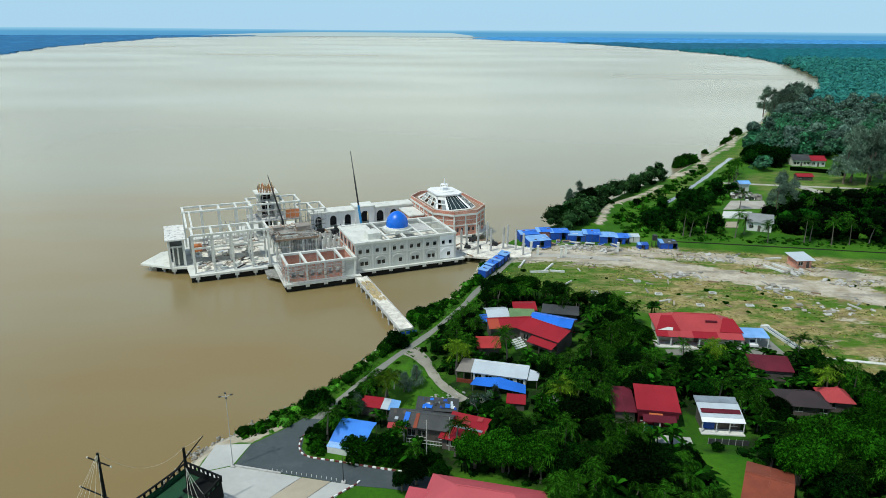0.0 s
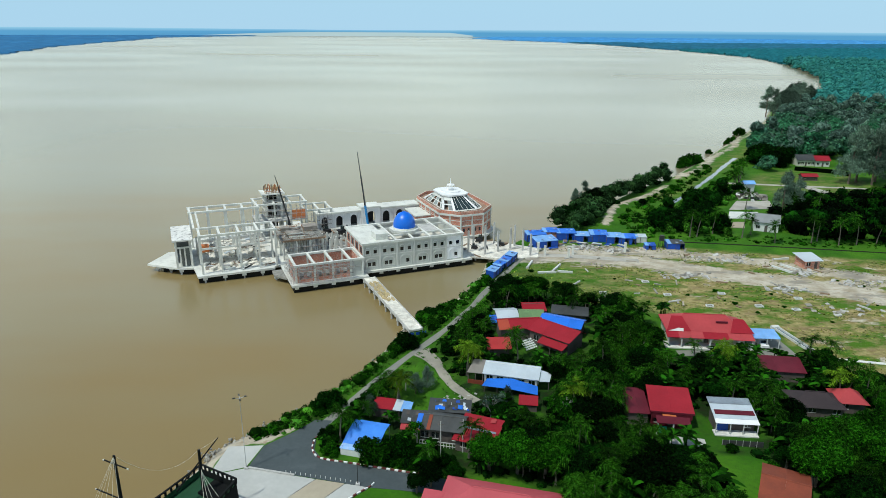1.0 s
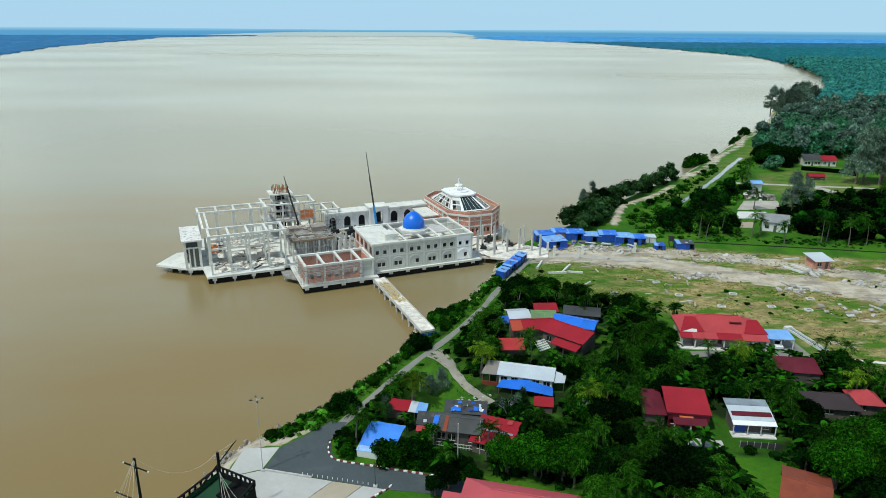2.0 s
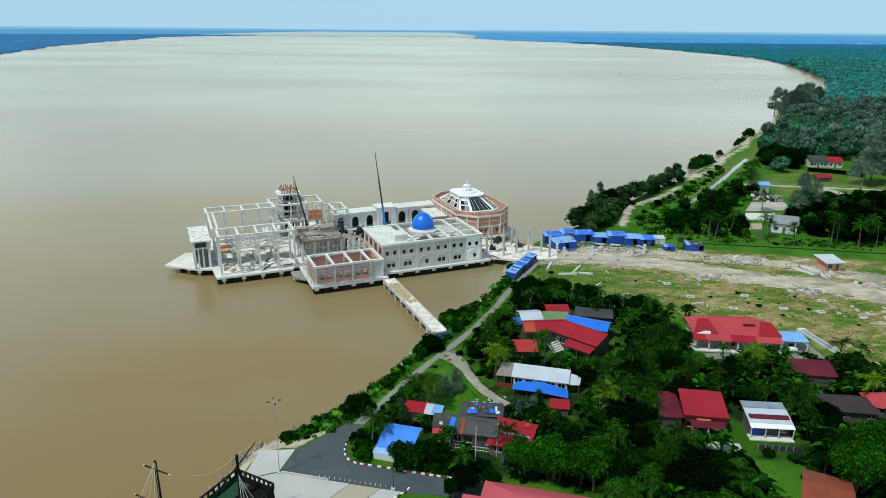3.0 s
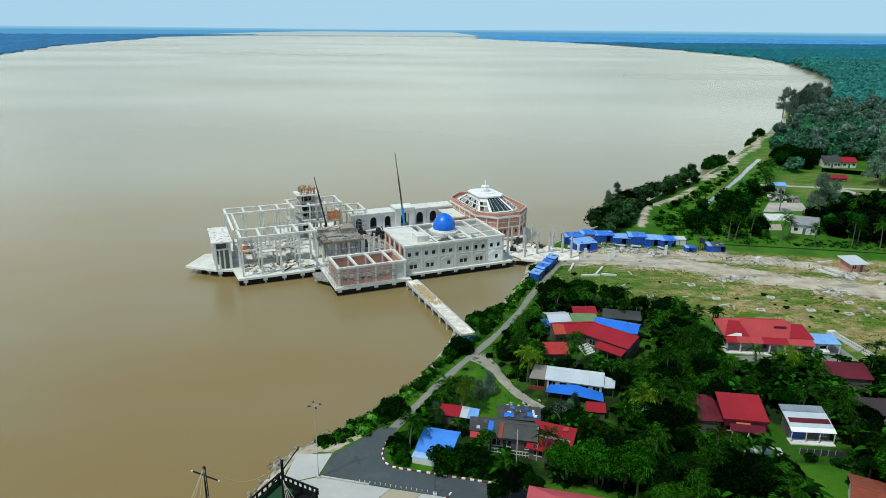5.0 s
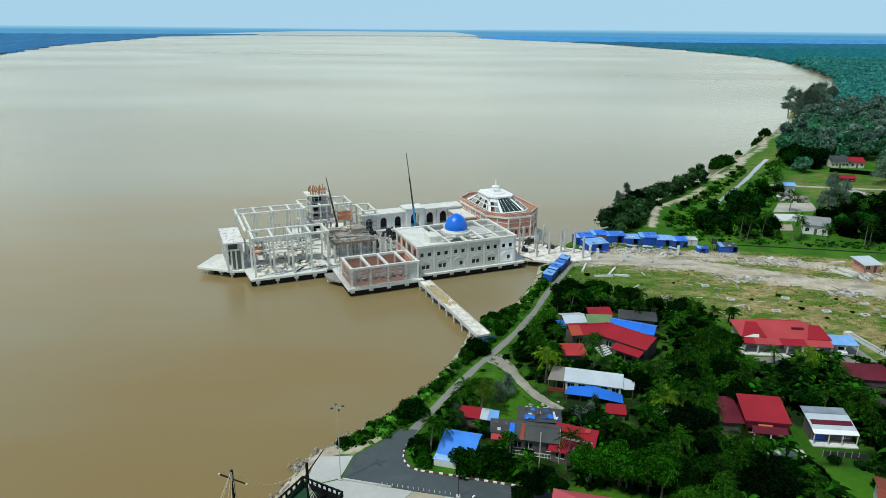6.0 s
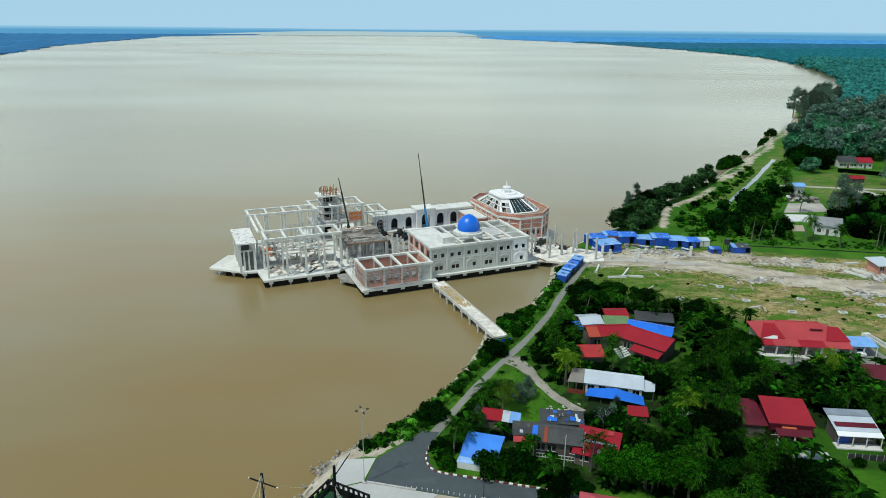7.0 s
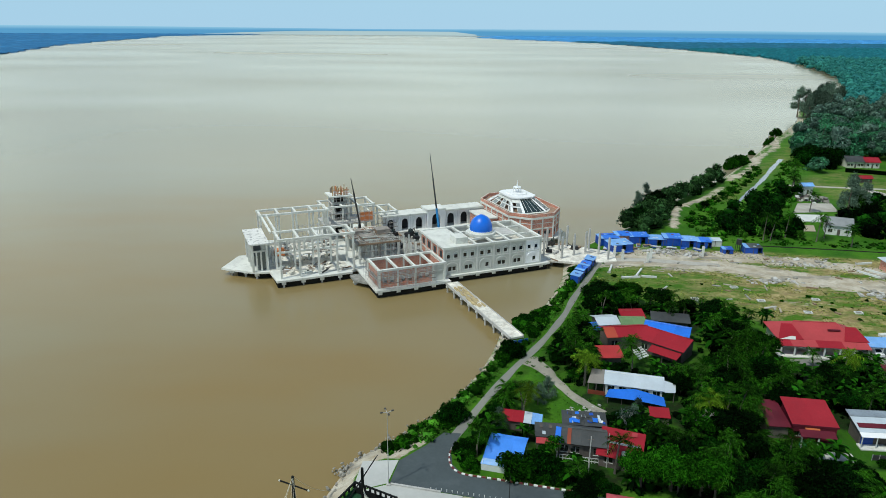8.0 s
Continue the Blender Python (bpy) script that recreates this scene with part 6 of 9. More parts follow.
part("porch_roof", slab(bmesh.new(), [(-2.7, -5.6, 2.3), (2.7, -5.6, 2.3), (2.7, -4.05, 2.75), (-2.7, -4.05, 2.75)], 0.08), MAROON, h)
posts(h, [-2.5, 0, 2.5], -5.4, 2.3, WALLW, 0.1)
part("counter", boxes((-2.4, -0.9, -4.9, -4.5, 0, 1.1)), mat("green_panel", (0.02, 0.25, 0.15), 0.6, vary=0.2), h, "green panel")
part("yard_slab", boxes((-1, 5, -8.0, -5.7, 0, 0.1)), CONC2, h)
h = house("maroon_house", "low house with a dark maroon sheet roof", 28.7, 103.9, 3.2, 6.8, -6, 4.2, 4.9, MAROON, BOARDS, "lean", windows=1, over=0.3)
# dark board walls instead of white ones paint the shade of the veranda
h = house("white_step_house", "white house with stepped white and maroon roof strips", 44.1, 100.4, 7.2, 5.0, -5, 4.4, 5.2, PALEZ, BOARDS, "lean", windows=3, over=0.4)
roof_panel(h, [(-4.1, 2.2, 3.4), (3.9, 2.2, 3.4), (3.9, 4.6, 3.7), (-4.1, 4.6, 3.7)], mat("blue_grey_zinc", (0.24, 0.28, 0.32), 0.5, 0.2, vary=0.3, ribs=0.9, stain=0.4, stain_col=(0.12, 0.10, 0.10)), "rear_roof")
roof_panel(h, [(-3.6, -1.6, 2.92), (3.7, -1.6, 2.92), (3.7, -0.1, 3.12), (-3.6, -0.1, 3.12)], MAROON, "maroon_strip")
roof_panel(h, [(-4.0, -4.4, 2.25), (4.0, -4.4, 2.25), (4.0, -2.92, 2.55), (-4.0, -2.92, 2.55)], WHITE, "porch_roof")
posts(h, [-3.8, -1.2, 1.2, 3.8], -4.2, 2.25, WALLW, 0.08)
part("blue_front", boxes((-3.4, -1.2, -2.7, -2.55, 0.2, 2.0)), BLUESH, h, "blue front panel")
part("porch_slab", boxes((-4, 4, -5.0, -2.51, 0, 0.2)), CONC, h)
h.scale = (0.88, 0.68, 0.97)
fence = thing("yard_fence", pose(43.6, 94.4, LAND, 0, 0, -6), "low grey-blue sheet fence before the white house", "fence")
for i in range(6):
    part("panel", boxes((-3.2 + i * 1.07, -2.17 + i * 1.07, -0.03, 0.03, 0.05, 1.0)), GREYSH, fence)
    part("post", boxes((-3.25 + i * 1.07, -3.17 + i * 1.07, -0.08, -0.031, 0, 1.15)), LAMPM, fence)

# shacks by the road end
h = house("red_blue_shed", "low shed roofed with red, grey and pale blue sheets", -14.8, 103.6, 3.4, 2.4, -12, 3.6, 4.1, RED, BOARDS, "lean", windows=1, over=0.2, category="shed")
roof_panel(h, [(1.92, -1.4, 1.8), (3.2, -1.4, 1.75), (3.2, 1.4, 2.2), (1.92, 1.4, 2.27)], PALEZ)
roof_panel(h, [(3.22, -1.4, 1.75), (5.0, -1.3, 1.7), (4.9, 1.3, 2.1), (3.22, 1.4, 2.2)], BLUEFADE)
posts(h, [3.0, 4.8], -1.2, 1.7, BOARDS, 0.06)
h = house("grey_shack", "weathered shack with patched grey zinc roof and blue strip", -4.6, 96.9, 6.8, 4.4, -12, 4.5, 5.6, GREYSH, BOARDS, "gable", windows=4)
roof_panel(h, [(-4.05, -2.85, 2.76), (-3.2, -2.85, 2.76), (-3.2, -0.1, 3.86), (-4.05, -0.1, 3.86)], BLUETARP, "blue_strip", 0.03)
roof_panel(h, [(-2.2, -2.85, 2.76), (-1.6, -2.85, 2.76), (-1.6, -0.1, 3.86), (-2.2, -0.1, 3.86)], RUST, "rusty_sheet", 0.03)
part("balcony_rail", boxes((-3.2, 3.2, -3.2, -3.14, 0.9, 1.0), (-3.2, 3.2, -3.2, -3.14, 0.3, 0.4)), WALLW, h)
for i in range(14):
    part("baluster", boxes((-3.2 + i * 0.49, -3.14 + i * 0.49, -3.19, -3.15, 0.0, 0.95)), WALLW, h)
h = house("grey_shack", "dark zinc shack roof littered with blue and white sheets", -3.4, 101.2, 6.6, 2.8, -6, 4.6, 5.2, GREYSH, BOARDS, "lean", windows=2, over=0.3)
for x, y, c in ((-2.6, 0.8, BLUESH), (-1.4, 0.9, BLUETARP), (-0.4, 0.2, PALEZ), (0.9, 0.8, BLUESH), (2.4, -0.9, WHITE), (-1.9, -0.3, PALEZ)):
    roof_panel(h, [(x, y, 3.12 + 0.17 * y), (x + 0.7, y, 3.12 + 0.17 * y), (x + 0.6, y + 0.6, 3.24 + 0.17 * y), (x, y + 0.5, 3.22 + 0.17 * y)], c, "loose_sheet", 0.03)
rs = random.Random(31)


def patch_roof(t, n, x0, x1, y0, y1, za, zb, mats):
    """Loose overlapping sheets lying on a sloping roof between its two edges."""
    for i in range(n):
        w, d = rs.uniform(0.35, 0.9), rs.uniform(0.4, 1.0)
        x, y = rs.uniform(x0, x1 - w), rs.uniform(y0, y1 - d)
        f = lambda yy: za + (zb - za) * (yy - y0) / (y1 - y0) + 0.05 + 0.012 * i
        k = rs.uniform(-0.15, 0.15)
        roof_panel(t, [(x, y, f(y)), (x + w, y + k, f(y + k)), (x + w, y + d + k, f(y + d + k)), (x, y + d, f(y + d))], rs.choice(mats), "loose_sheet", 0.025)


patch_roof(h, 16, -3.4, 3.4, -1.6, 1.6, 2.83, 3.4, (GREYSH, GREYSH, BLUESH, PALEZ, BLUETARP, BOARDS))
h = house("red_shack", "low shack with overlapping bright red sheets", 1.1, 94.7, 5.8, 5.8, -21, 4.0, 4.9, RED, BOARDS, "lean", windows=2, over=0.5, category="shack")
roof_panel(h, [(0.2, -3.2, 2.2), (2.2, -3.2, 2.2), (2.0, -2.2, 2.42), (0.3, -2.2, 2.42)], GREYSH, "grey_patch", 0.03)
roof_panel(h, [(2.2, -4.4, 1.3), (4.2, -4.4, 1.3), (4.2, -3.3, 1.5), (2.2, -3.3, 1.5)], BLUESH, "blue_sheet")
posts(h, [2.4, 4.0], -4.2, 1.3, BOARDS, 0.05)
patch_roof(h, 6, -3.4, 3.4, -3.2, 3.2, 2.15, 3.2, (RED, RED2, RED, RUST))
roof_panel(h, [(-3.0, -0.35, 2.72), (2.9, -0.35, 2.72), (2.9, 0.1, 2.8), (-3.0, 0.1, 2.8)], mat("blue_grey_zinc", (0.24, 0.28, 0.32), 0.5, 0.2, vary=0.3, ribs=0.9, stain=0.4, stain_col=(0.12, 0.10, 0.10)), "zinc_strip", 0.03)
dish = thing("satellite_dish", h.matrix_world @ pose(0.6, -2.6, 2.27), "small white satellite dish on the red shack roof", "dish")
part("mast", tube(bmesh.new(), (0, 0, 0), (0, 0, 0.5), 0.03, k=5), STEEL, dish)
part("bowl", tube(bmesh.new(), (0, 0, 0.5), (0.12, -0.22, 0.68), 0.12, 0.42, 12), WALLW, dish)
h = house("grey_lean_to", "low shed with a grey zinc roof and a red front sheet", -9.7, 99.6, 3.4, 3.0, -6, 3.5, 4.0, GREYSH, BOARDS, "lean", windows=1, over=0.2, category="shed")
roof_panel(h, [(-1.7, -2.9, 1.25), (1.9, -2.9, 1.25), (1.9, -1.75, 1.6), (-1.7, -1.75, 1.6)], RED2, "front_sheet", 0.04)
posts(h, [-1.5, 1.7], -2.7, 1.25, BOARDS, 0.05)
patch_roof(h, 4, -1.7, 1.7, -1.6, 1.6, 1.75, 2.2, (GREYSH, PALEZ, BOARDS))
h = house("low_red_roof", "small low red roof among the trees", 10.4, 105.4, 3.0, 2.0, -8, 3.2, 3.8, RED, BOARDS, "lean", windows=1, over=0.2, category="shed")
tent = thing("arched_shelter", pose(-20.4, 92.4, LAND, 0, 0, -15), "curved shelter covered with a bright blue tarpaulin", "shelter")
k = 10
LTARP = mat("light_blue_tarp", (0.05, 0.21, 0.68), 0.5, vary=0.15, bump=0.4)
for j in range(3):
    bm = bmesh.new()
    rows = []
    for i in range(k + 1):
        y = 5.0 * i / k
        z = 1.75 + 1.3 * math.sin(math.pi * 0.56 * i / k)
        rows.append([bm.verts.new((0.35 * i / k + 1.95 * (j + s) - (0.01 if s else 0), y, z - dz - 0.12 * math.sin(i * 1.3 + j) * 0.3)) for s, dz in ((0, 0), (1, 0), (1, 0.06), (0, 0.06))])
    for a, b2 in zip(rows, rows[1:]):
        for q in range(4):
            bm.faces.new((a[q], a[(q + 1) % 4], b2[(q + 1) % 4], b2[q]))
    bmesh.ops.recalc_face_normals(bm, faces=bm.faces)
    part("tarpaulin", bm, LTARP, tent)
for x in (0.1, 2.0, 3.9, 5.7):
    for y, z in ((0.1, 1.7), (4.9, 2.9)):
        part("post", tube(bmesh.new(), (x + 0.07 * y, y, 0), (x + 0.07 * y, y, z), 0.05, k=5), STEEL, tent)
roof_panel(tent, [(-0.25, -0.75, 1.15), (5.7, -0.75, 1.15), (5.8, -0.01, 1.72), (0.0, -0.01, 1.72)], BLUEFADE, "front_sheet", 0.04)
part("front_wall", boxes((-0.1, 5.7, -0.7, -0.64, 0.0, 1.1)), WALLW, tent)
part("side_wall", boxes((0.05, 0.11, -0.6, 3.2, 0.0, 1.6)), WALLW, tent)

# roofs at the near edge and to the east
h = house("pink_roofed_house", "house with a broad faded pink-red hipped sheet roof", 3.0, 76.6, 15.5, 8.0, -14, 4.6, 6.9, PINK, WALLW, "hip", windows=5)
h = house("pink_roofed_wing", "lower wing with a faded pink-red roof", -5.2, 76.0, 4.6, 5.0, -14, 4.2, 5.0, PINK, WALLW, "lean", windows=1)
h = house("rust_roofed_house", "house with a rust-orange sheet roof", 43.2, 80.4, 5.4, 9.0, -28, 4.6, 6.0, RUST, WALLW, "gable", windows=2)
roof_panel(h, [(-3.0, -8.2, 2.2), (2.6, -8.2, 2.2), (2.6, -5.2, 2.7), (-3.0, -5.2, 2.7)], RUST, "porch_roof")
posts(h, [-2.8, 2.4], -8.0, 2.2, WALLW)
h = house("maroon_shed", "long low shed with a dark maroon roof", 60.6, 117.6, 7.2, 4.4, -8, 4.0, 4.9, MAROON, BOARDS, "lean", windows=2, over=0.3, category="shed")
h = house("dark_roofed_house", "dark house with a brown-black sheet roof", 60.6, 105.6, 8.0, 5.0, -8, 3.8, 5.4, mat("black_brown_roof", (0.030, 0.020, 0.022), 0.7, vary=0.3, ribs=0.8), BOARDS, "hip", windows=4)
h = house("red_hip_house", "small house with a faded red hipped roof", 67.0, 106.4, 4.4, 4.2, -8, 3.9, 5.6, RED2, BOARDS, "hip", windows=2)

# building-site sheds: low sheet cabins with an open bay, patched roofs and a bench of stores in front
def site_shed(cx, cy, w, d, rot, eave, ridge, roof, label, wall=None, open_bay=0):
    wall = wall or BLUESH
    t = thing("site_shed", pose(cx, cy, LAND, 0, 0, rot), label, "shed", "site sheds")
    e, r, hw, hd = eave - LAND - 0.25, eave - LAND + (0.12 if ridge - eave > 0.6 else 0.0), w / 2, d * 0.42
    k = max(2, int(round(w / 1.25)))
    for i in range(k):
        a, b2 = -hw + w * i / k, -hw + w * (i + 1) / k - 0.01
        if open_bay and i % open_bay == open_bay - 1:
            # black sheet across the open bay paints the shade inside
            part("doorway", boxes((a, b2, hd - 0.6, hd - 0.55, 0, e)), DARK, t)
        else:
            part("wall_sheet", boxes((a, b2, -hd - 0.02 * (i % 2), -hd + 0.04, 0.05, e - 0.12 * ((i * 5) % 3 == 0))), wall, t)
        part("wall_sheet", boxes((a, b2, hd - 0.05, hd, 0.05, r - 0.05)), wall, t)
        f = rs.uniform(0.1, 0.35)
        roof_panel(t, [(a - 0.02, -hd - f, e), (b2 + 0.02, -hd - f, e), (b2 + 0.02, hd + 0.25, r + 0.02 * (i % 3)), (a - 0.02, hd + 0.25, r + 0.02 * (i % 3))], roof if (i * 7) % 5 else BLUEFADE, "roof_sheet")
    for s2 in (-1, 1):
        part("end_wall", boxes((s2 * hw - 0.03, s2 * hw + 0.03, -hd + 0.05, hd - 0.06, 0.05, e)), wall, t)
    for x in (-hw, 0, hw):
        part("post", boxes((x - 0.06, x + 0.06, -hd - 0.12, -hd - 0.03, 0, e)), BOARDS, t)
    for i in range(int(w / 1.6)):
        x, y = rs.uniform(-hw + 0.4, hw - 0.9), rs.uniform(-hd + 0.2, hd - 0.8)
        z = e + (r - e) * (y + hd) / (2 * hd) + 0.1
        part("loose_sheet", slab(bmesh.new(), [(x, y, z), (x + rs.uniform(0.5, 1.0), y, z), (x + 0.6, y + rs.uniform(0.4, 0.9), z + 0.05), (x, y + 0.5, z + 0.06)], 0.03), rs.choice((PALEZ, BLUEFADE, BLUESH, GREYSH, RUST)), t)
    return t


for q in range(4):
    site_shed(8.9 + 2.05 * q, 172.2 + 4.15 * q, 4.0, 2.6, 63.5, 4.0 + 0.12 * (q % 2), 4.5, (BLUEFADE, BLUETARP, BLUETARP, BLUEFADE)[q], "small blue sheet cabin in a row by the lane", open_bay=3 if q % 2 else 0)
site_shed(26.6, 198.8, 7.2, 5.4, 16, 4.3, 5.3, BLUEFADE, "blue site cabin with a pale faded roof", open_bay=4)
site_shed(24.6, 204.6, 6.4, 4.4, 10, 4.4, 5.2, BLUETARP, "blue site shed with a tarpaulin roof")
site_shed(29.6, 206.8, 5.0, 4.2, 4, 4.6, 5.4, BLUETARP, "narrow blue store with a tarpaulin roof", BRICK)
site_shed(34.4, 206.2, 6.2, 4.4, 2, 4.5, 5.3, BLUETARP, "long blue site shed with patched roof", open_bay=4)
site_shed(39.6, 204.6, 5.4, 4.2, -3, 4.1, 4.8, BLUEFADE, "low blue site shed with faded roof", open_bay=3)
site_shed(44.4, 204.6, 5.6, 4.8, -4, 4.6, 5.4, BLUETARP, "blue site shed with overlapping roof sheets")
site_shed(49.0, 203.0, 5.0, 4.6, -5, 4.3, 5.2, BLUEFADE, "blue site shed with pale roof sheets", open_bay=3)
site_shed(53.2, 202.2, 4.4, 4.4, -5, 4.2, 5.0, BLUETARP, "blue site shed open at the front", open_bay=2)
site_shed(57.2, 203.4, 4.0, 3.0, -4, 4.0, 4.5, PALEZ, "small store with a pale sheet roof", WALLW)
site_shed(58.4, 196.4, 3.2, 2.4, -3, 3.5, 3.9, BLUESH, "small plain blue site shed", open_bay=2)
site_shed(66.2, 197.4, 5.2, 4.0, -3, 4.0, 4.5, GREYSH, "blue site shed with a dark roof", open_bay=4)
for i, (x, y) in enumerate(((29, 195.4), (31.5, 199.6), (38.5, 200.6), (43, 200), (46.4, 199.2), (36, 202), (50.5, 198.4), (22.6, 199), (24.0, 195.6), (33.6, 202.2))):
    t = thing("material_stack", pose(x, y, LAND, 0, 0, rs.uniform(0, 180)), "stack of boards and sheets beside the site sheds", "building material", "stacks by the sheds")
    for j in range(4):
        ln = rs.uniform(0.8, 1.6)
        part("board", box(bmesh.new(), -ln, ln, -0.5, 0.5, 0.16 * j, 0.16 * j + 0.14, pose(rs.uniform(-0.2, 0.2), rs.uniform(-0.2, 0.2), 0, 0, 0, rs.uniform(-15, 15))), (TIMBER, CONC2, PALEZ, BLUESH)[(i + j) % 4], t)
tk = thing("water_tank_tower", pose(62.2, 197.4, LAND), "black water tank on a small steel stand", "tank")
posts(tk, [-0.6, 0.6], -0.6, 2.4, BLACKM, 0.06)
posts(tk, [-0.6, 0.6], 0.6, 2.4, BLACKM, 0.06)
part("tank", tube(bmesh.new(), (0, 0, 2.4), (0, 0, 4.0), 0.8, 0.75, 12), BLACKM, tk)
h = house("brick_hut", "brick hut with a white flat sheet roof", 98.6, 181.4, 4.4, 4.6, 6, 4.3, 5.0, PALEZ, BRICK, "lean", over=0.7, windows=2, category="hut")

# far houses
h = house("white_cottage", "white cottage with a grey gabled roof", 103.6, 218.4, 7.4, 7.0, -22, 5.0, 7.0, mat("pale_grey_roof", (0.21, 0.22, 0.225), 0.7, vary=0.2, ribs=0.8), WALLW, "gable", windows=3)
tagged(part("yard", prism(bmesh.new(), [(100.5, 240.2), (110.9, 239.8), (105.2, 230.4), (96.3, 231.4)], LAND - 0.1, LAND + 0.25), WALLW), "pale concrete yard slab beside the cottage", "pavement", kind="structure")
tagged(part("yard", prism(bmesh.new(), [(96.0, 226.3), (100.2, 226.4), (97.2, 219.2), (92.8, 219.6)], LAND - 0.1, LAND + 0.2), PLAZATAN), "tan concrete yard slab beside the cottage", "pavement", kind="structure")
tagged(part("yard", prism(bmesh.new(), [(110, 257), (123, 257), (119, 245), (101.5, 243)], LAND - 0.1, LAND + 0.1), TRACK), "bare gravel yard in front of the scrap heap", "pavement", kind="structure")
h = house("yellow_house", "long cream house with a grey and red roof", 173.6, 331.5, 8, 7, -3, 4.8, 7.0, GREYSH, CREAM, "gable", windows=5)
h = house("red_roofed_annex", "annex with a red sheet roof", 181.4, 330.4, 6.6, 6.4, -3, 4.7, 6.6, RED, WALLW, "gable", windows=3)
# closed dark board walls added in place of the shade between open posts
h = house("roadside_shelter", "open shelter with a red roof", 158.5, 297, 6.4, 4, -3, 3.6, 4.6, RED, BOARDS, "gable", windows=3, category="shelter")
h = house("small_blue_hut", "small hut with a pale blue roof", 121, 273, 4, 3.4, 4, 5.4, 6.4, BLUEFADE, WALLW, "gable", windows=1, category="hut")

# drain wall in the field, street lamps, poles
dw = thing("drain_channel", pose(71.3, 132.6, LAND, 0, 0, 0), "open white concrete drain channel with blue water stains", "drain")
for s in (-0.65, 0.5):
    part("side_wall", box(bmesh.new(), s, s + 0.15, -6.6, 6.6, 0, 0.55, pose(0, 0, 0, 0, 0, 11)), WALLW, dw)
part("channel_floor", box(bmesh.new(), -0.5, 0.5, -6.6, 6.6, 0.02, 0.12, pose(0, 0, 0, 0, 0, 11)), CANALW, dw)
part("end_block", box(bmesh.new(), -0.9, 0.9, 6.6, 7.4, 0, 0.6, pose(0, 0, 0, 0, 0, 11)), WALLW, dw)
part("end_block", box(bmesh.new(), -0.9, 0.9, -7.4, -6.6, 0, 0.6, pose(0, 0, 0, 0, 0, 11)), WALLW, dw)
tagged(part("trim", strip(bmesh.new(), [(71, 125.6), (87, 122.2), (110, 117)], 0.9, LAND + 0.12, 0.2), CONC), "pale concrete drain edge across the field", "drain", kind="structure")


def street_lamp(x, y, h, label, arms=4):
    t = thing("street_lamp", pose(x, y, LAND), label, "street lamp", "street lamps")
    part("base", boxes((-0.3, 0.3, -0.3, 0.3, 0, 0.3)), CONC2, t)
    part("pole", tube(bmesh.new(), (0, 0, 0.3), (0, 0, h), 0.065, 0.035, 8), LAMPM if arms else BLACKM, t)
    for i in range(arms):
        a = i * 2 * math.pi / arms + 0.4
        c, s = math.cos(a), math.sin(a)
        ar = part("arm", tube(bmesh.new(), (0, 0, h - 0.1), (0.75 * c, 0.75 * s, h + 0.12), 0.04, k=5), LAMPM, t)
        part("lamp_head", box(bmesh.new(), 0.6, 1.0, -0.12, 0.12, 0.05, 0.17, pose(0, 0, h, 0, 0, math.degrees(a))), BLACKM, ar)
    return t


street_lamp(-34.4, 88.0, 12.2, "tall grey street lamp with four lamp heads")
street_lamp(-17.1, 84.4, 4.4, "short dark lamp post at the plaza edge", 0)
for x, y, hh in ((-5.0, 89.4, 7.5), (-1.5, 92.5, 6.0), (86, 120.5, 7)):
    t = thing("utility_pole", pose(x, y, LAND), "slim grey utility pole", "pole", "utility poles")
    part("pole", tube(bmesh.new(), (0, 0, 0), (0, 0, hh), 0.1, 0.07, 7), CONC2, t)
    part("crossarm", boxes((-0.5, 0.5, -0.04, 0.04, hh - 0.5, hh - 0.42)), BOARDS, t)

# ---------------------------------------------------------------- the ship replica
SD = Vector((0.47, 0.88, 0)).normalized()
SM = Matrix(((SD.x, -SD.y, 0, -39.3), (SD.y, SD.x, 0, 71.8), (0, 0, 1, LAND), (0, 0, 0, 1)))
ship = thing("sailing_ship", SM, "black and green wooden sailing ship replica moored on the bank", "ship")


def hull_half(s):
    """Half beam along the ship: s from -16 (bow) to 8.4 (square stern)."""
    return 3.95 * max(0.03, 1 - max(0.0, (-5.0 - s) / 11.2) ** 2.2) ** 0.75 * (1 - 0.14 * max(0.0, s / 8.4) ** 2)


secs = [-16, -14, -11, -8, -5, -2, 1, 3, 5, 6.8, 8.4]


def rail_z(s):
    return 4.5 + 0.011 * max(0.0, s) ** 2


bm = bmesh.new()
rows = []
for s in secs:
    hb = hull_half(s)
    rows.append([bm.verts.new((s, w * hb * f, z)) for w, f, z in ((1, 0.96, rail_z(s)), (1, 1.02, 3.0), (1, 0.8, 1.0), (1, 0.1, 0.0), (-1, 0.1, 0.0), (-1, 0.8, 1.0), (-1, 1.02, 3.0), (-1, 0.96, rail_z(s)))])
for a, b2 in zip(rows, rows[1:]):
    for i in range(7):
        bm.faces.new((a[i], a[i + 1], b2[i + 1], b2[i]))
bm.faces.new(rows[0])
bm.faces.new(list(reversed(rows[-1])))
part("hull", bm, SHIPB, ship, "black tarred hull")
bm = bmesh.new()
dr = [[bm.verts.new((s, w * (hull_half(s) * 0.96 - 0.08), rail_z(s) - 0.75)) for w in (1, -1)] for s in secs]
for a, b2 in zip(dr, dr[1:]):
    bm.faces.new((a[0], a[1], b2[1], b2[0]))
part("deck", bm, SHIPG, ship, "dark green painted deck")
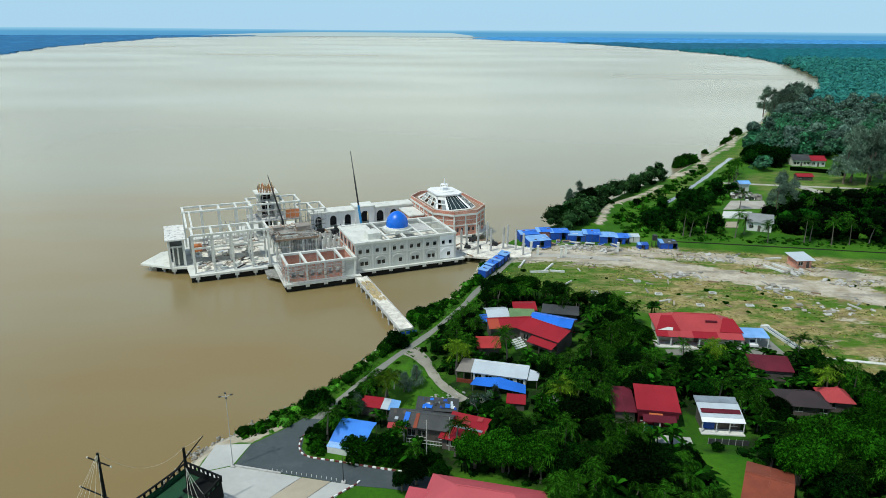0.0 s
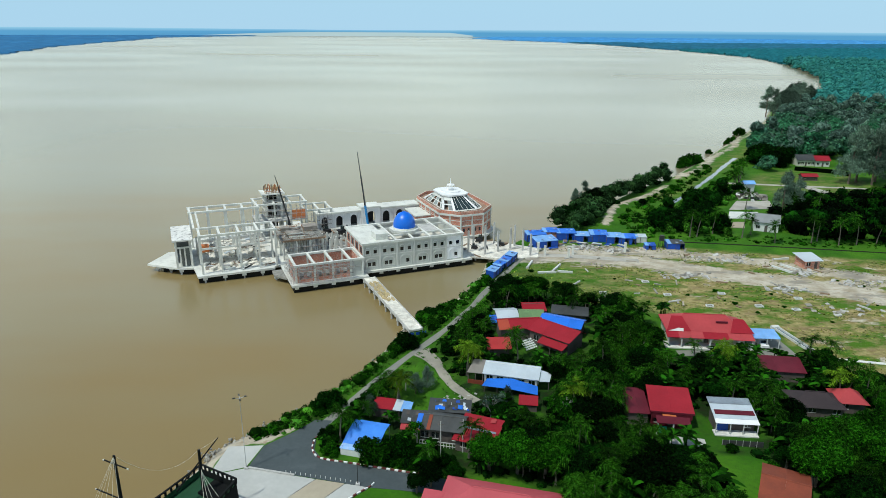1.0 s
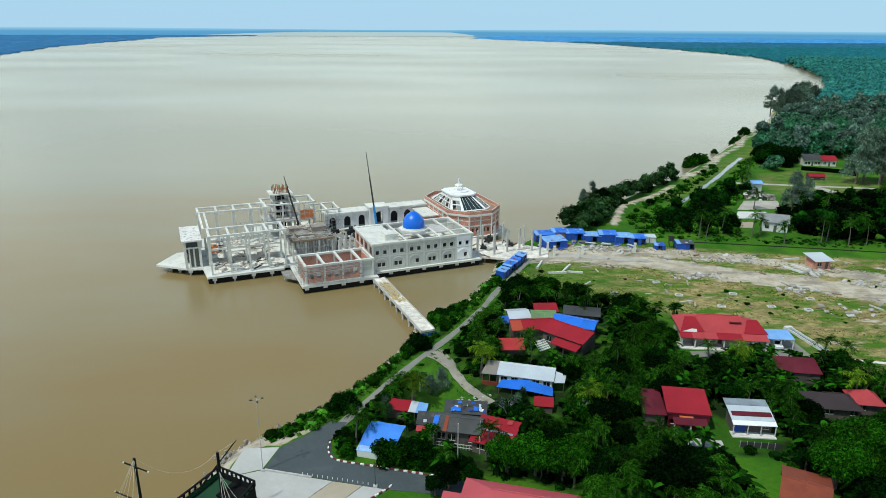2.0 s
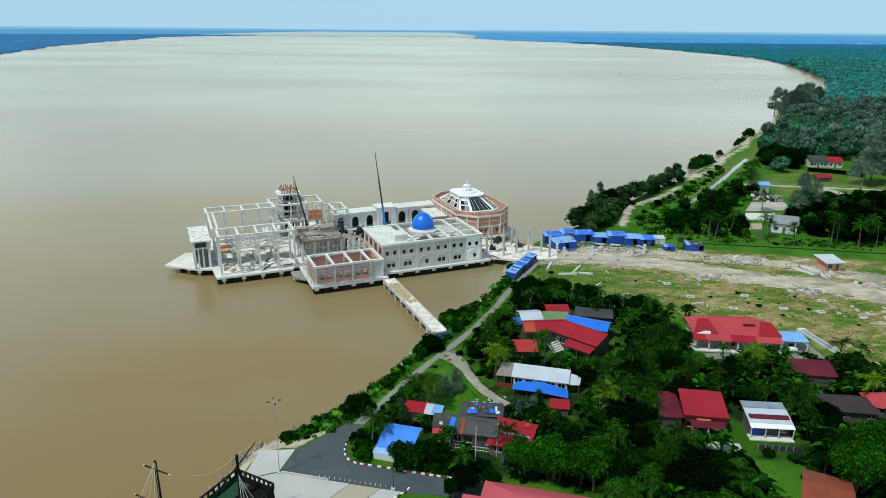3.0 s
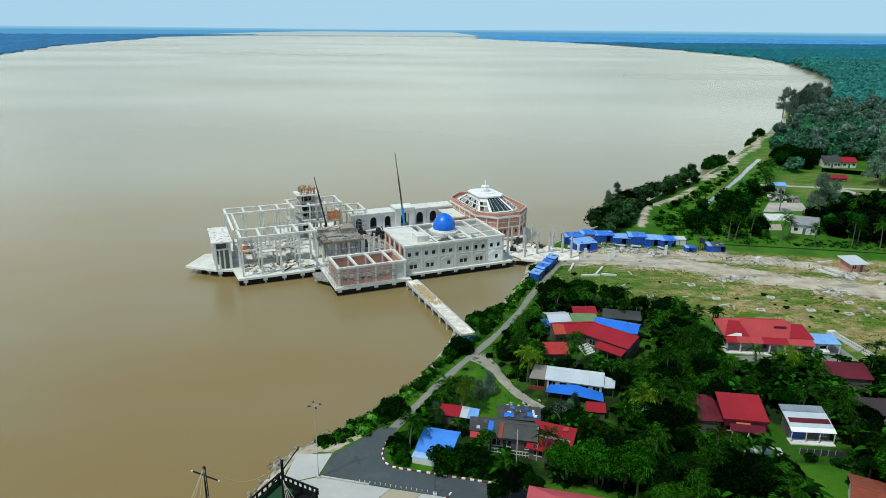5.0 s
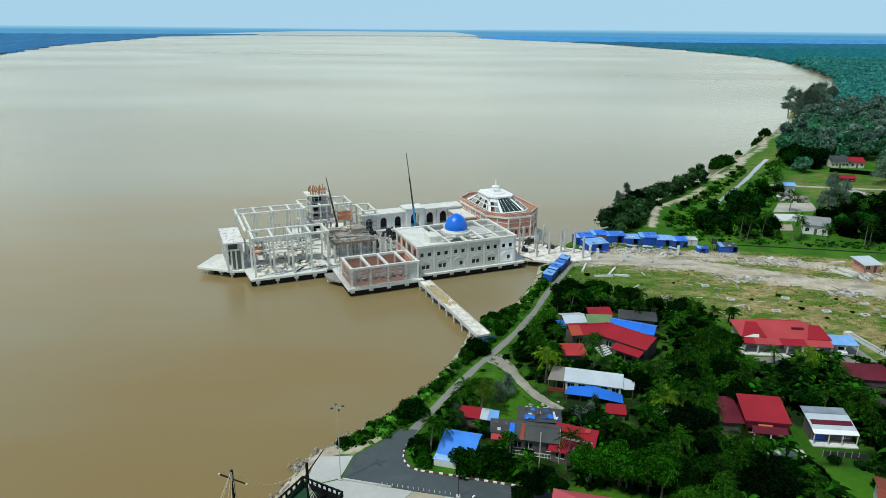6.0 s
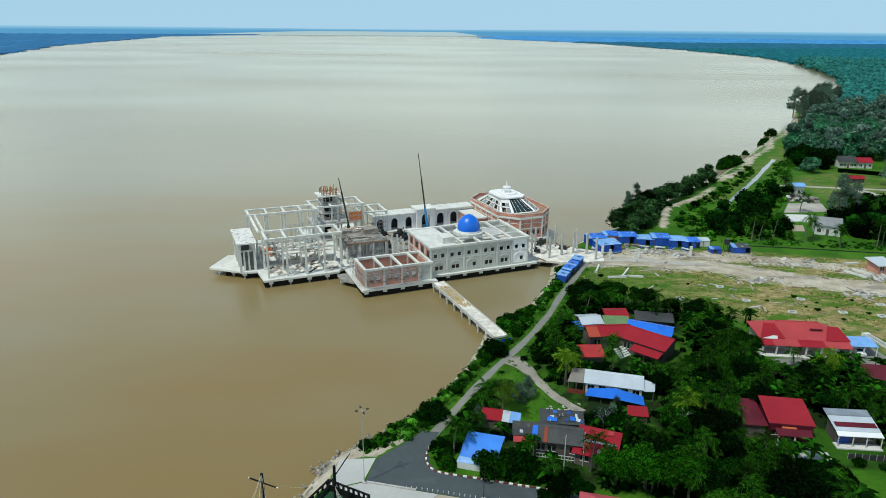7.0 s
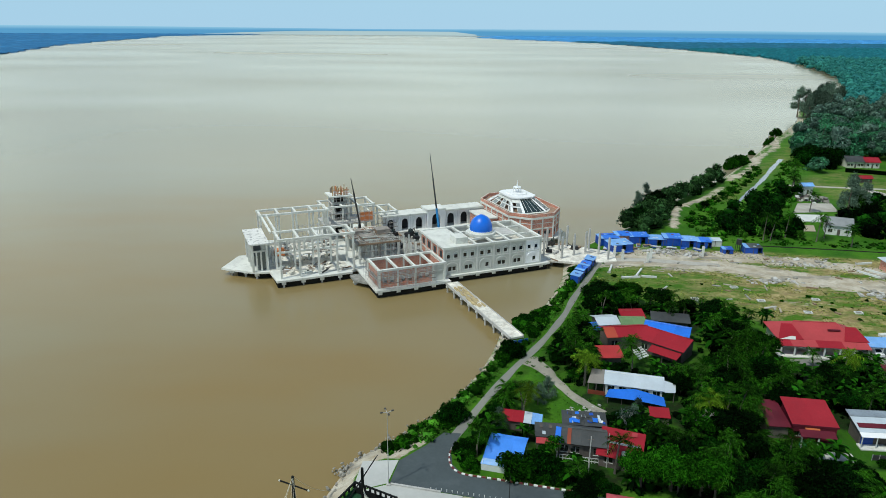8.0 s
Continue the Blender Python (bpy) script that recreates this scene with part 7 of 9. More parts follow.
for w in (1, -1):
    for a, b2 in zip(secs, secs[1:]):
        ya, yb = w * hull_half(a) * 0.96, w * hull_half(b2) * 0.96
        part("handrail", slab(bmesh.new(), [(a, ya - 0.14, rail_z(a) + 0.8), (b2, yb - 0.14, rail_z(b2) + 0.8), (b2, yb + 0.14, rail_z(b2) + 0.8), (a, ya + 0.14, rail_z(a) + 0.8)], 0.12), SHIPB, ship)
        part("inner_planking", slab(bmesh.new(), [(a, ya - w * 0.1, rail_z(a) + 0.1), (b2, yb - w * 0.1, rail_z(b2) + 0.1), (b2, yb - w * 0.13, rail_z(b2) - 0.7), (a, ya - w * 0.13, rail_z(a) - 0.7)], 0.04), SHIPG, ship, "green inner planking")
    for i in range(24):
        s = -13 + i * 0.92
        y = w * hull_half(s) * 0.96
        part("stanchion", boxes((s - 0.13, s + 0.13, y - 0.09, y + 0.09, rail_z(s) - 0.05, rail_z(s) + 0.7)), SHIPB, ship)
HB = hull_half(8.4) * 0.96
part("stern_rail", boxes((8.25, 8.5, -HB - 0.1, HB + 0.1, rail_z(8.4) + 0.72, rail_z(8.4) + 0.86)), SHIPB, ship)
for i in range(9):
    y = -HB + 2 * HB * i / 8
    part("stanchion", boxes((8.27, 8.47, y - 0.12, y + 0.12, rail_z(8.4) - 0.05, rail_z(8.4) + 0.71)), SHIPB, ship)
part("stern_planking", boxes((8.2, 8.26, -HB, HB, rail_z(8.4) - 0.7, rail_z(8.4) + 0.25)), SHIPB, ship)
part("quarterdeck", boxes((5.2, 8.18, -HB + 0.1, HB - 2.6, 4.3, 4.6)), SHIPB, ship, "raised black deck at the stern")
part("deckhouse", boxes((-4.2, 1.6, -2.0, 1.4, 3.75, 5.2)), SHIPB, ship)
part("deckhouse_roof", boxes((-4.4, 1.8, -2.2, 1.6, 5.2, 5.32)), SHIPB, ship)
part("hatch", boxes((2.8, 4.4, -1.6, 0.2, 3.75, 4.3)), SHIPB, ship)
part("gangway", boxes((3.2, 5.0, -3.5, -2.5, 3.75, 4.9)), SHIPB, ship)
SMI = SM.inverted()


def sl(x, y, z):
    return SMI @ Vector((x, y, z))


m1, m2 = sl(-43.45, 69.05, 17.5), sl(-36.7, 77.0, 12.8)
part("mast", tube(bmesh.new(), (m1.x, m1.y, 3.6), m1, 0.26, 0.16, 8), SHIPB, ship)
part("mast", tube(bmesh.new(), (m2.x, m2.y, 3.8), m2, 0.24, 0.18, 8), SHIPB, ship)
part("bowsprit", tube(bmesh.new(), sl(-39.2, 74.6, 8.2), sl(-35.0, 79.6, 12.9), 0.12, 0.07, 6), SHIPB, ship)
YD = (SMI.to_3x3() @ Vector((0.9, -0.43, 0))).normalized()
for zz, hl in ((16.35, 2.0), (11.4, 4.4)):
    c = sl(-43.35, 68.95, zz)
    yd = part("yard", tube(bmesh.new(), c - YD * hl, c + YD * hl, 0.1, 0.08, 6), SHIPB, ship)
    for e in (-1, 1):
        part("yard_tip", tube(bmesh.new(), c + YD * e * (hl - 0.08), c + YD * e * (hl + 0.1), 0.11, k=6), ROPE, yd)


def rope(p, q, sag=0.0, r=0.028):
    bm = bmesh.new()
    prev = Vector(p)
    for i in range(1, 9):
        t = i / 8
        c = Vector(p).lerp(Vector(q), t) - Vector((0, 0, sag * 4 * t * (1 - t)))
        tube(bm, prev, c, r, k=4)
        prev = c
    part("rope", bm, ROPE, ship)


rope(m1, m2, 2.6, 0.014)
rope(m2, sl(-35.0, 79.6, 12.9), 0.1, 0.014)
for s, k in ((1.4, 0.62), (2.4, 0.6), (3.4, 0.58), (4.6, 0.55)):
    p = Vector((s + 1.0, -hull_half(s) * 0.94, rail_z(s) - 0.3))
    q = Vector((m2.x, m2.y, 3.8)).lerp(m2, k)
    rope(q, p, 0.35, 0.022)
    part("deadeye", tube(bmesh.new(), p, p + Vector((0, 0, 0.22)), 0.1, k=6), ROPE, ship)
for s, w in ((-13, 1), (-11, 1), (-9.0, 1), (-13, -1), (-11, -1), (-9.0, -1)):
    rope(m1, (s, w * hull_half(s), rail_z(s) + 0.6), 0.1, 0.013)

# ---------------------------------------------------------------- plants
rng = np.random.default_rng(7)


def mesh_of(name, verts, faces, material):
    me = bpy.data.meshes.new(name)
    me.from_pydata(verts, [], faces)
    me.materials.append(material)
    return me


def leaves(lobes, count, size, rnd, droop=0.0, longish=1.6, spread=0.8, fill=(0.78, 1.06)):
    """Small folded leaf sprays over the skin of a group of lobes (x, y, z, rx, rz)."""
    lobes = np.array(lobes, float)
    area = lobes[:, 3] * lobes[:, 3] + lobes[:, 3] * lobes[:, 4]
    pick = rnd.choice(len(lobes), count, p=area / area.sum())
    d = rnd.normal(size=(count, 3))
    d /= np.linalg.norm(d, axis=1)[:, None]
    d[:, 2] = np.where(d[:, 2] < -0.35, -d[:, 2] * 0.6, d[:, 2])
    L = lobes[pick]
    rad = rnd.uniform(*fill, count)[:, None]
    lump = 1 + 0.16 * np.sin(d[:, :1] * 5 + pick[:, None]) * np.cos(d[:, 1:2] * 6 + 2 * pick[:, None])
    p = L[:, :3] + d * np.stack([L[:, 3], L[:, 3], L[:, 4]], 1) * rad * lump
    nrm = d + rnd.normal(size=(count, 3)) * spread
    nrm[:, 2] += 0.35
    nrm /= np.linalg.norm(nrm, axis=1)[:, None]
    a = np.cross(nrm, rnd.normal(size=(count, 3)))
    a[:, 2] -= droop
    a /= np.linalg.norm(a, axis=1)[:, None]
    b = np.cross(nrm, a)
    s = size * rnd.uniform(0.6, 1.35, count)[:, None]
    v = np.stack([p - a * s * longish * 0.5 - b * s * 0.45, p - a * s * longish * 0.4 + b * s * 0.45, p + a * s * longish * 0.6 + nrm * s * 0.15], 1).reshape(-1, 3)
    f = np.arange(count * 3).reshape(-1, 3)
    return v, f


def cores(lobes, shrink, rnd):
    """Rough inner masses that keep a crown from being seen through."""
    V, Fc, n0 = [], [], 0
    for x, y, z, rx, rz in lobes:
        bm = bmesh.new()
        bmesh.ops.create_icosphere(bm, subdivisions=1, radius=1)
        for v in bm.verts:
            k = shrink * (0.8 + 0.4 * rnd.random())
            V.append((x + v.co.x * rx * k, y + v.co.y * rx * k, z + v.co.z * rz * k))
        for f in bm.faces:
            Fc.append([n0 + v.index for v in f.verts])
        n0 += len(bm.verts)
        bm.free()
    return np.array(V), Fc


def trunk_mesh(name, path, radii, material, limbs=()):
    bm = bmesh.new()
    for (p, q), (r0, r1) in zip(zip(path, path[1:]), zip(radii, radii[1:])):
        tube(bm, p, q, r0, r1, 7)
    for p, q, r in limbs:
        tube(bm, p, q, r, r * 0.4, 5)
    me = bpy.data.meshes.new(name)
    bm.to_mesh(me)
    bm.free()
    me.materials.append(material)
    return me


def plant(parts, name, label, category, group):
    """A plant made of (part name, mesh) pairs, parked out of the way as the pattern for its copies."""
    t = thing(name, Matrix(), label, category, group)
    for nm, me in parts:
        o = new(nm, me)
        o.parent = t
    return t


def broadleaf(seed, r, h, material, count, size, name="tree", label="", lobes_n=9, flat=0.75):
    rnd = np.random.default_rng(seed)
    lobes = [(0, 0, h - r * flat * 0.9, r * 0.62, r * 0.6 * flat)]
    for i in range(lobes_n):
        a = 2 * math.pi * i / lobes_n + rnd.uniform(-0.3, 0.3)
        q = r * rnd.uniform(0.45, 0.72)
        rr = r * rnd.uniform(0.32, 0.5)
        lobes.append((q * math.cos(a), q * math.sin(a), h - r * flat * rnd.uniform(0.7, 1.5), rr, rr * rnd.uniform(0.7, 1.0)))
    v, f = leaves(lobes, int(count * 2.1), size * 0.7, rnd)
    cv, cf = cores(lobes, 0.62, rnd)
    me = mesh_of("crown", v.tolist() + cv.tolist(), f.tolist() + [[len(v) + i for i in q] for q in cf], material)
    th = h - r * flat
    tm = trunk_mesh("trunk", [(0, 0, -0.3), (0.1, 0.05, th * 0.5), (0.0, 0.15, th)], [0.07 * r + 0.08, 0.055 * r + 0.06, 0.04 * r + 0.04], BARK,
                    [((0, 0.1, th * 0.75), (l[0] * 0.8, l[1] * 0.8, l[2]), 0.03 * r + 0.03) for l in lobes[1::2]])
    return plant([("trunk", tm), ("crown", me)], name, label, "tree" if name != "bush" else "bush", name + "s")


def palm(seed, h, label, fr=19, flen=3.6, material=None):
    rnd = np.random.default_rng(seed)
    lean = rnd.uniform(-0.9, 0.9, 2)
    path = [(lean[0] * t * t, lean[1] * t * t, h * t - (0.3 if t == 0 else 0)) for t in np.linspace(0, 1, 6)]
    tm = trunk_mesh("trunk", path, [0.24, 0.17, 0.15, 0.14, 0.13, 0.15], PALMBARK)
    top = np.array(path[-1])
    V, Fc = [], []
    for i in range(fr):
        az = 2.399 * i + rnd.uniform(-0.2, 0.2)
        el = rnd.uniform(-0.25, 1.15)
        L = flen * rnd.uniform(0.8, 1.1)
        dirv = np.array([math.cos(az), math.sin(az)])
        side = np.array([-dirv[1], dirv[0], 0])
        pts = []
        for s in np.linspace(0, 1, 12):
            x = L * s * math.cos(el) * (1 - 0.12 * s)
            z = L * s * math.sin(el) - s * s * L * 0.45
            pts.append(top + np.array([dirv[0] * x, dirv[1] * x, z]))
        for j in range(1, 11):
            p, q = pts[j], pts[j + 1]
            ln = 0.95 * math.sin(math.pi * (0.12 + 0.8 * j / 11)) * L / 3.6
            for sg in (-1, 1):
                tip = (p + q) / 2 + side * sg * ln + (q - p) * 0.9 + np.array([0, 0, -ln * rnd.uniform(0.25, 0.6)])
                n0 = len(V)
                V += [tuple(p), tuple(p + (q - p) * 0.65), tuple(tip)]
                Fc.append([n0, n0 + 1, n0 + 2])
        for j in range(11):
            n0 = len(V)
            w = 0.05
            V += [tuple(pts[j] - side * w), tuple(pts[j] + side * w), tuple(pts[j + 1] + side * w), tuple(pts[j + 1] - side * w)]
            Fc.append([n0, n0 + 1, n0 + 2, n0 + 3])
    for i in range(5):
        a = i * 1.3
        c = top + np.array([0.28 * math.cos(a), 0.28 * math.sin(a), -0.35])
        n0 = len(V)
        V += [tuple(c + np.array(o) * 0.17) for o in ((1, 0, 0), (-1, 0, 0), (0, 1, 0), (0, -1, 0), (0, 0, 1), (0, 0, -1))]
        Fc += [[n0 + x for x in q] for q in ((0, 2, 4), (2, 1, 4), (1, 3, 4), (3, 0, 4), (2, 0, 5), (1, 2, 5), (3, 1, 5), (0, 3, 5))]
    return plant([("trunk", tm), ("crown", mesh_of("crown", V, Fc, material or LEAF_P))], "palm_tree", label, "palm tree", "palms")


def banana(seed, label):
    rnd = np.random.default_rng(seed)
    V, Fc, stems = [], [], []
    for s in range(3):
        bx0 = rnd.uniform(-0.9, 0.9, 2)
        hh = rnd.uniform(1.8, 2.9)
        stems.append(((bx0[0], bx0[1], -0.2), (bx0[0], bx0[1], hh), 0.13))
        for i in range(8):
            az, el, L = 2.4 * i + s, rnd.uniform(0.35, 1.2), rnd.uniform(1.7, 2.6)
            d = np.array([math.cos(az), math.sin(az)])
            side = np.array([-d[1], d[0], 0])
            prev = None
            for t in np.linspace(0, 1, 6):
                x, z = L * t * math.cos(el), L * t * math.sin(el) - 1.0 * t * t * L * 0.55
                c = np.array([bx0[0] + d[0] * x, bx0[1] + d[1] * x, hh + z])
                w = 0.36 * math.sin(math.pi * (0.1 + 0.85 * t))
                n0 = len(V)
                V += [tuple(c - side * w - np.array([0, 0, 0.12 * w])), tuple(c), tuple(c + side * w - np.array([0, 0, 0.12 * w]))]
                if prev is not None:
                    Fc += [[prev, prev + 1, n0 + 1, n0], [prev + 1, prev + 2, n0 + 2, n0 + 1]]
                prev = n0
    tm = trunk_mesh("stem", [(0, 0, -0.2), (0, 0, 0.1)], [0.1, 0.1], LEAF_N, stems)
    return plant([("stem", tm), ("leaf_crown", mesh_of("leaf_crown", V, Fc, LEAF_N))], "banana_plant", label, "banana plant", "bananas")


def casuarina(seed, h, label):
    rnd = np.random.default_rng(seed)
    lobes = []
    for i in range(18):
        z = h * rnd.uniform(0.16, 0.98)
        q = (1 - z / h) * 2.6 + 0.5
        a = rnd.uniform(0, 6.28)
        lobes.append((q * math.cos(a), q * math.sin(a), z, rnd.uniform(1.0, 1.7) * (1.25 - 0.5 * z / h), rnd.uniform(1.2, 2.0)))
    v, f = leaves(lobes, 5200, 0.19, rnd, droop=0.8, longish=3.8, spread=1.1, fill=(0.2, 1.3))
    tm = trunk_mesh("trunk", [(0, 0, -0.3), (0.1, 0, h * 0.5), (0, 0.1, h * 0.95)], [0.28, 0.18, 0.05], BARK, [((0, 0, l[2] * 0.85), (l[0], l[1], l[2]), 0.06) for l in lobes[::2]])
    return plant([("trunk", tm), ("crown", mesh_of("crown", v.tolist(), f.tolist(), LEAF_G))], "casuarina_tree", label, "tree", "casuarinas")


PAT = {
    "broad": [broadleaf(1, 3.0, 6.2, LEAF_A, 2600, 0.34, label="leafy green garden tree with an uneven crown"), broadleaf(2, 3.6, 7.4, LEAF_B, 3000, 0.36, label="dark green spreading tree among the houses"),
              broadleaf(3, 2.6, 5.4, LEAF_A, 2200, 0.32, label="small leafy tree with a lumpy crown", lobes_n=7), broadleaf(4, 4.2, 7.8, LEAF_C, 3800, 0.34, label="wide bright green tree crown", lobes_n=12, flat=0.6),
              broadleaf(14, 3.1, 6.8, LEAF_B, 2600, 0.34, label="dense dark green tree in the village")],
    "bush": [broadleaf(5, 1.5, 2.0, LEAF_C, 900, 0.26, "bush", "low green bush on the bank", 6), broadleaf(6, 1.2, 1.6, LEAF_C, 700, 0.24, "bush", "bright green shrub in the grass", 5),
             broadleaf(7, 2.2, 3.2, LEAF_A, 1600, 0.27, "bush", "dense dark rounded shrub", 8, 0.9)],
    "palm": [palm(1, 6.2, "coconut palm with arching fronds and a pale trunk"), palm(2, 8.0, "tall coconut palm with drooping fronds"), palm(3, 4.6, "young coconut palm with drooping green fronds", 17, 3.2), palm(4, 5.4, "coconut palm with bright yellow-green fronds", 17, 3.3, LEAF_Y), palm(5, 7.6, "tall plantation palm in the far wood", 17, 3.6, LEAF_WT)],
    "banana": [banana(1, "clump of banana plants with broad torn leaves"), banana(2, "low banana clump beside the houses")],
    "casu": [casuarina(1, 13.0, "tall feathery grey-green casuarina tree"), casuarina(2, 9.5, "feathery grey-green casuarina tree")],
}
USED = set()


def put(kind, x, y, s=1.0, variant=None, z=LAND, squash=1.0):
    v = PAT[kind][int(rng.integers(len(PAT[kind]))) if variant is None else variant]
    m = pose(x, y, z, 0, 0, float(rng.uniform(0, 360))) @ Matrix.Diagonal((s, s, s * squash, 1))
    if v.name not in USED:
        USED.add(v.name)
        v.matrix_world = m
        return v
    c = copy_thing(v, m)
    c.scale = m.to_scale()
    return c


HOUSES = [o for o in scene.objects if o.type == "EMPTY" and o.parent is None and o.get("category") in ("house", "shed", "shack", "shelter", "carport", "hut", "outbuilding", "screen", "fence", "wall")]
FOOT = []
for o in HOUSES:
    cs = [o.matrix_world @ v.co for c in o.children if c.type == "MESH" for v in c.data.vertices]
    FOOT.append((min(c.x for c in cs), max(c.x for c in cs), min(c.y for c in cs), max(c.y for c in cs)))
KEEP = [(ROADL, 2.2), (PATHL, 1.8)]
PLANTAIN = [(37, 107), (66, 109), (68, 120.5), (60, 125), (47.5, 127), (47.5, 146), (40.5, 146), (37.5, 124)]
OPEN = [CLEARING, [(34.5, 84), (43, 84), (46, 92), (36.5, 92)], [(40.5, 122), (46, 122), (46, 146), (40.5, 146)], [(54, 97), (72, 97), (72, 104), (54, 104)]]


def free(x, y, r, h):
    """Away from roofs and lanes; ground on the camera's side of them stays open, the more so for tall trees."""
    # clearance towards the camera, fitted so crowns don't hide the roofs in view
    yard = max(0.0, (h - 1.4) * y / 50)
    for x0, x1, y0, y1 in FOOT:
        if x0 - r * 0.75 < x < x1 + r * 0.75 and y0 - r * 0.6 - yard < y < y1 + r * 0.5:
            return False
    if h > 3.6 and inside(PLANTAIN, np.array(x), np.array(y)):
        return False
    if h > 1.1 and any(inside(o, np.array(x), np.array(y)) or inside(o, np.array(x), np.array(y + h * 0.9)) for o in OPEN):
        return False
    for line, w in KEEP:
        if dist_line(line, np.array(x), np.array(y)) < w + r * 0.7 or dist_line(line, np.array(x), np.array(y + (h - 1) * 1.3)) < w + r * 0.3:
            return False
    return True


def scatter(poly, tries, choices, gap, z=LAND, check=True):
    """Plants over a stretch of land, no closer than gap; choices: (kind, variant, size, radius, height, share)."""
    xs, ys = [p[0] for p in poly], [p[1] for p in poly]
    share = np.array([c[5] for c in choices], float)
    done = []
    for _ in range(tries):
        x, y = rng.uniform(min(xs), max(xs)), rng.uniform(min(ys), max(ys))
        kind, var, size, r, h, _s = choices[rng.choice(len(choices), p=share / share.sum())]
        s = size * rng.uniform(0.8, 1.2)
        if not inside(poly, np.array(x), np.array(y)):
            continue
        if any((x - a) ** 2 + (y - b2) ** 2 < (gap * (r * s + c)) ** 2 for a, b2, c in done):
            continue
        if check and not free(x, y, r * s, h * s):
            continue
        done.append((x, y, r * s))
        put(kind, x, y, s, var, z, rng.uniform(0.85, 1.1))
    return done


# named trees first
for x, y, s, v in ((-21.2, 95.2, 0.9, 0), (-12.5, 108.8, 0.95, 2), (-15.0, 110.4, 0.8, 2), (1.2, 121.0, 0.95, 2), (10.4, 122.6, 1.0, 0), (-0.6, 91.0, 0.9, 0), (16.5, 103.5, 0.9, 0), (25.6, 114.8, 0.95, 1)):
    put("palm", x, y, s, v)
put("bush", -15.2, 90.9, 2.1, 0, LAND, 0.85)
for x, y, s, v in ((-19.0, 103.4, 0.5, 4), (-17.6, 105.6, 0.55, 0), (-15.9, 108.4, 0.45, 1), (-20.2, 101.2, 0.42, 0)):
    put("broad", x, y, s, v)
put("casu", -17.2, 102.2, 0.42, 1)
put("bush", -11.8, 92.2, 1.1, 2)
put("bush", -22.4, 91.9, 1.0, 0)
put("bush", -22.6, 94.5, 0.8, 0)
# a dense village garden of trees, palms, bananas and shrubs
scatter(VILLAGE, 2200, [("broad", 0, 0.85, 2.5, 5.2, 3), ("broad", 1, 0.85, 3.0, 6.2, 3), ("broad", 2, 0.9, 2.3, 4.8, 3), ("broad", 3, 0.8, 3.3, 6.2, 1.5), ("broad", 4, 0.85, 2.6, 5.8, 3),
                        ("palm", 0, 0.85, 1.5, 6.0, 4), ("palm", 2, 0.95, 1.4, 4.6, 5)], 0.62)
scatter(VILLAGE, 2200, [("banana", 0, 0.95, 1.3, 2.6, 4), ("banana", 1, 0.9, 1.3, 2.4, 4), ("bush", 0, 0.9, 1.4, 1.8, 2), ("bush", 1, 1.0, 1.2, 1.6, 2), ("bush", 2, 0.75, 1.6, 2.4, 2)], 0.75)
for x, y, s, v in ((2.4, 88.0, 0.72, 3), (6.6, 87.2, 0.8, 3), (10.6, 86.2, 0.85, 3), (15.0, 84.4, 0.8, 1), (19.5, 83.0, 0.85, 4), (24.5, 83.4, 0.9, 1), (30.5, 84.0, 0.85, 4), (-6.4, 84.0, 0.6, 4), (-3.0, 84.6, 0.62, 2), (-8.4, 82.6, 0.5, 4), (56.0, 90.5, 0.95, 3), (64.2, 93.5, 0.9, 3), (62.0, 87.0, 0.95, 3), (50.0, 84.6, 0.95, 3)):
    put("broad", x, y, s, v)
scatter(PLANTAIN, 260, [("banana", 0, 1.1, 1.2, 2.6, 4), ("banana", 1, 1.05, 1.2, 2.4, 4), ("palm", 2, 0.8, 1.2, 3.5, 2)], 0.8)
scatter(VILLAGE, 500, [("banana", 0, 1.25, 1.5, 3.0, 3), ("palm", 2, 0.8, 1.4, 3.6, 3), ("palm", 0, 0.72, 1.4, 4.4, 2)], 1.5)
put("broad", 44.6, 116.0, 0.72, 1)
for x, y in ((45.8, 117.5), (48.8, 115.3), (50.3, 123.6), (54.5, 122.8), (41.8, 109.5), (41.1, 113.0), (56.4, 113.8), (52.7, 113.2), (66.7, 113.6), (34.0, 94.0), (31.0, 93.4)):
    put("banana", x, y, 1.0)
for x, y in ((51.2, 97.0), (52.0, 94.8), (48.4, 93.6), (4.4, 122.4), (28.4, 126.6)):
    put("bush", x, y, 0.9, 1)
YARD = [(-24.3, 97), (-24.2, 92.6), (-22.4, 91.3), (-9.4, 88.3), (-6, 89), (-8, 95), (-22, 100)]
scatter(YARD, 400, [("bush", 0, 0.7, 1.1, 1.4, 3), ("bush", 1, 0.8, 1.0, 1.3, 3), ("bush", 2, 0.55, 1.2, 1.7, 2), ("banana", 0, 0.7, 1.0, 1.8, 1)], 0.75)
for x, y in ((-7.4, 112.6), (5.2, 103.4), (6.4, 105.6), (-9.6, 110.4)):
    put("casu", x, y, 0.42, 1)

for x, y in ((18.1, 103.3), (-0.0, 117.2), (49.5, 119.7), (67.2, 109.1), (-12.7, 106.3), (0.4, 118.2), (18.2, 103.0)):
    put("palm", x, y, 1.0, 3)

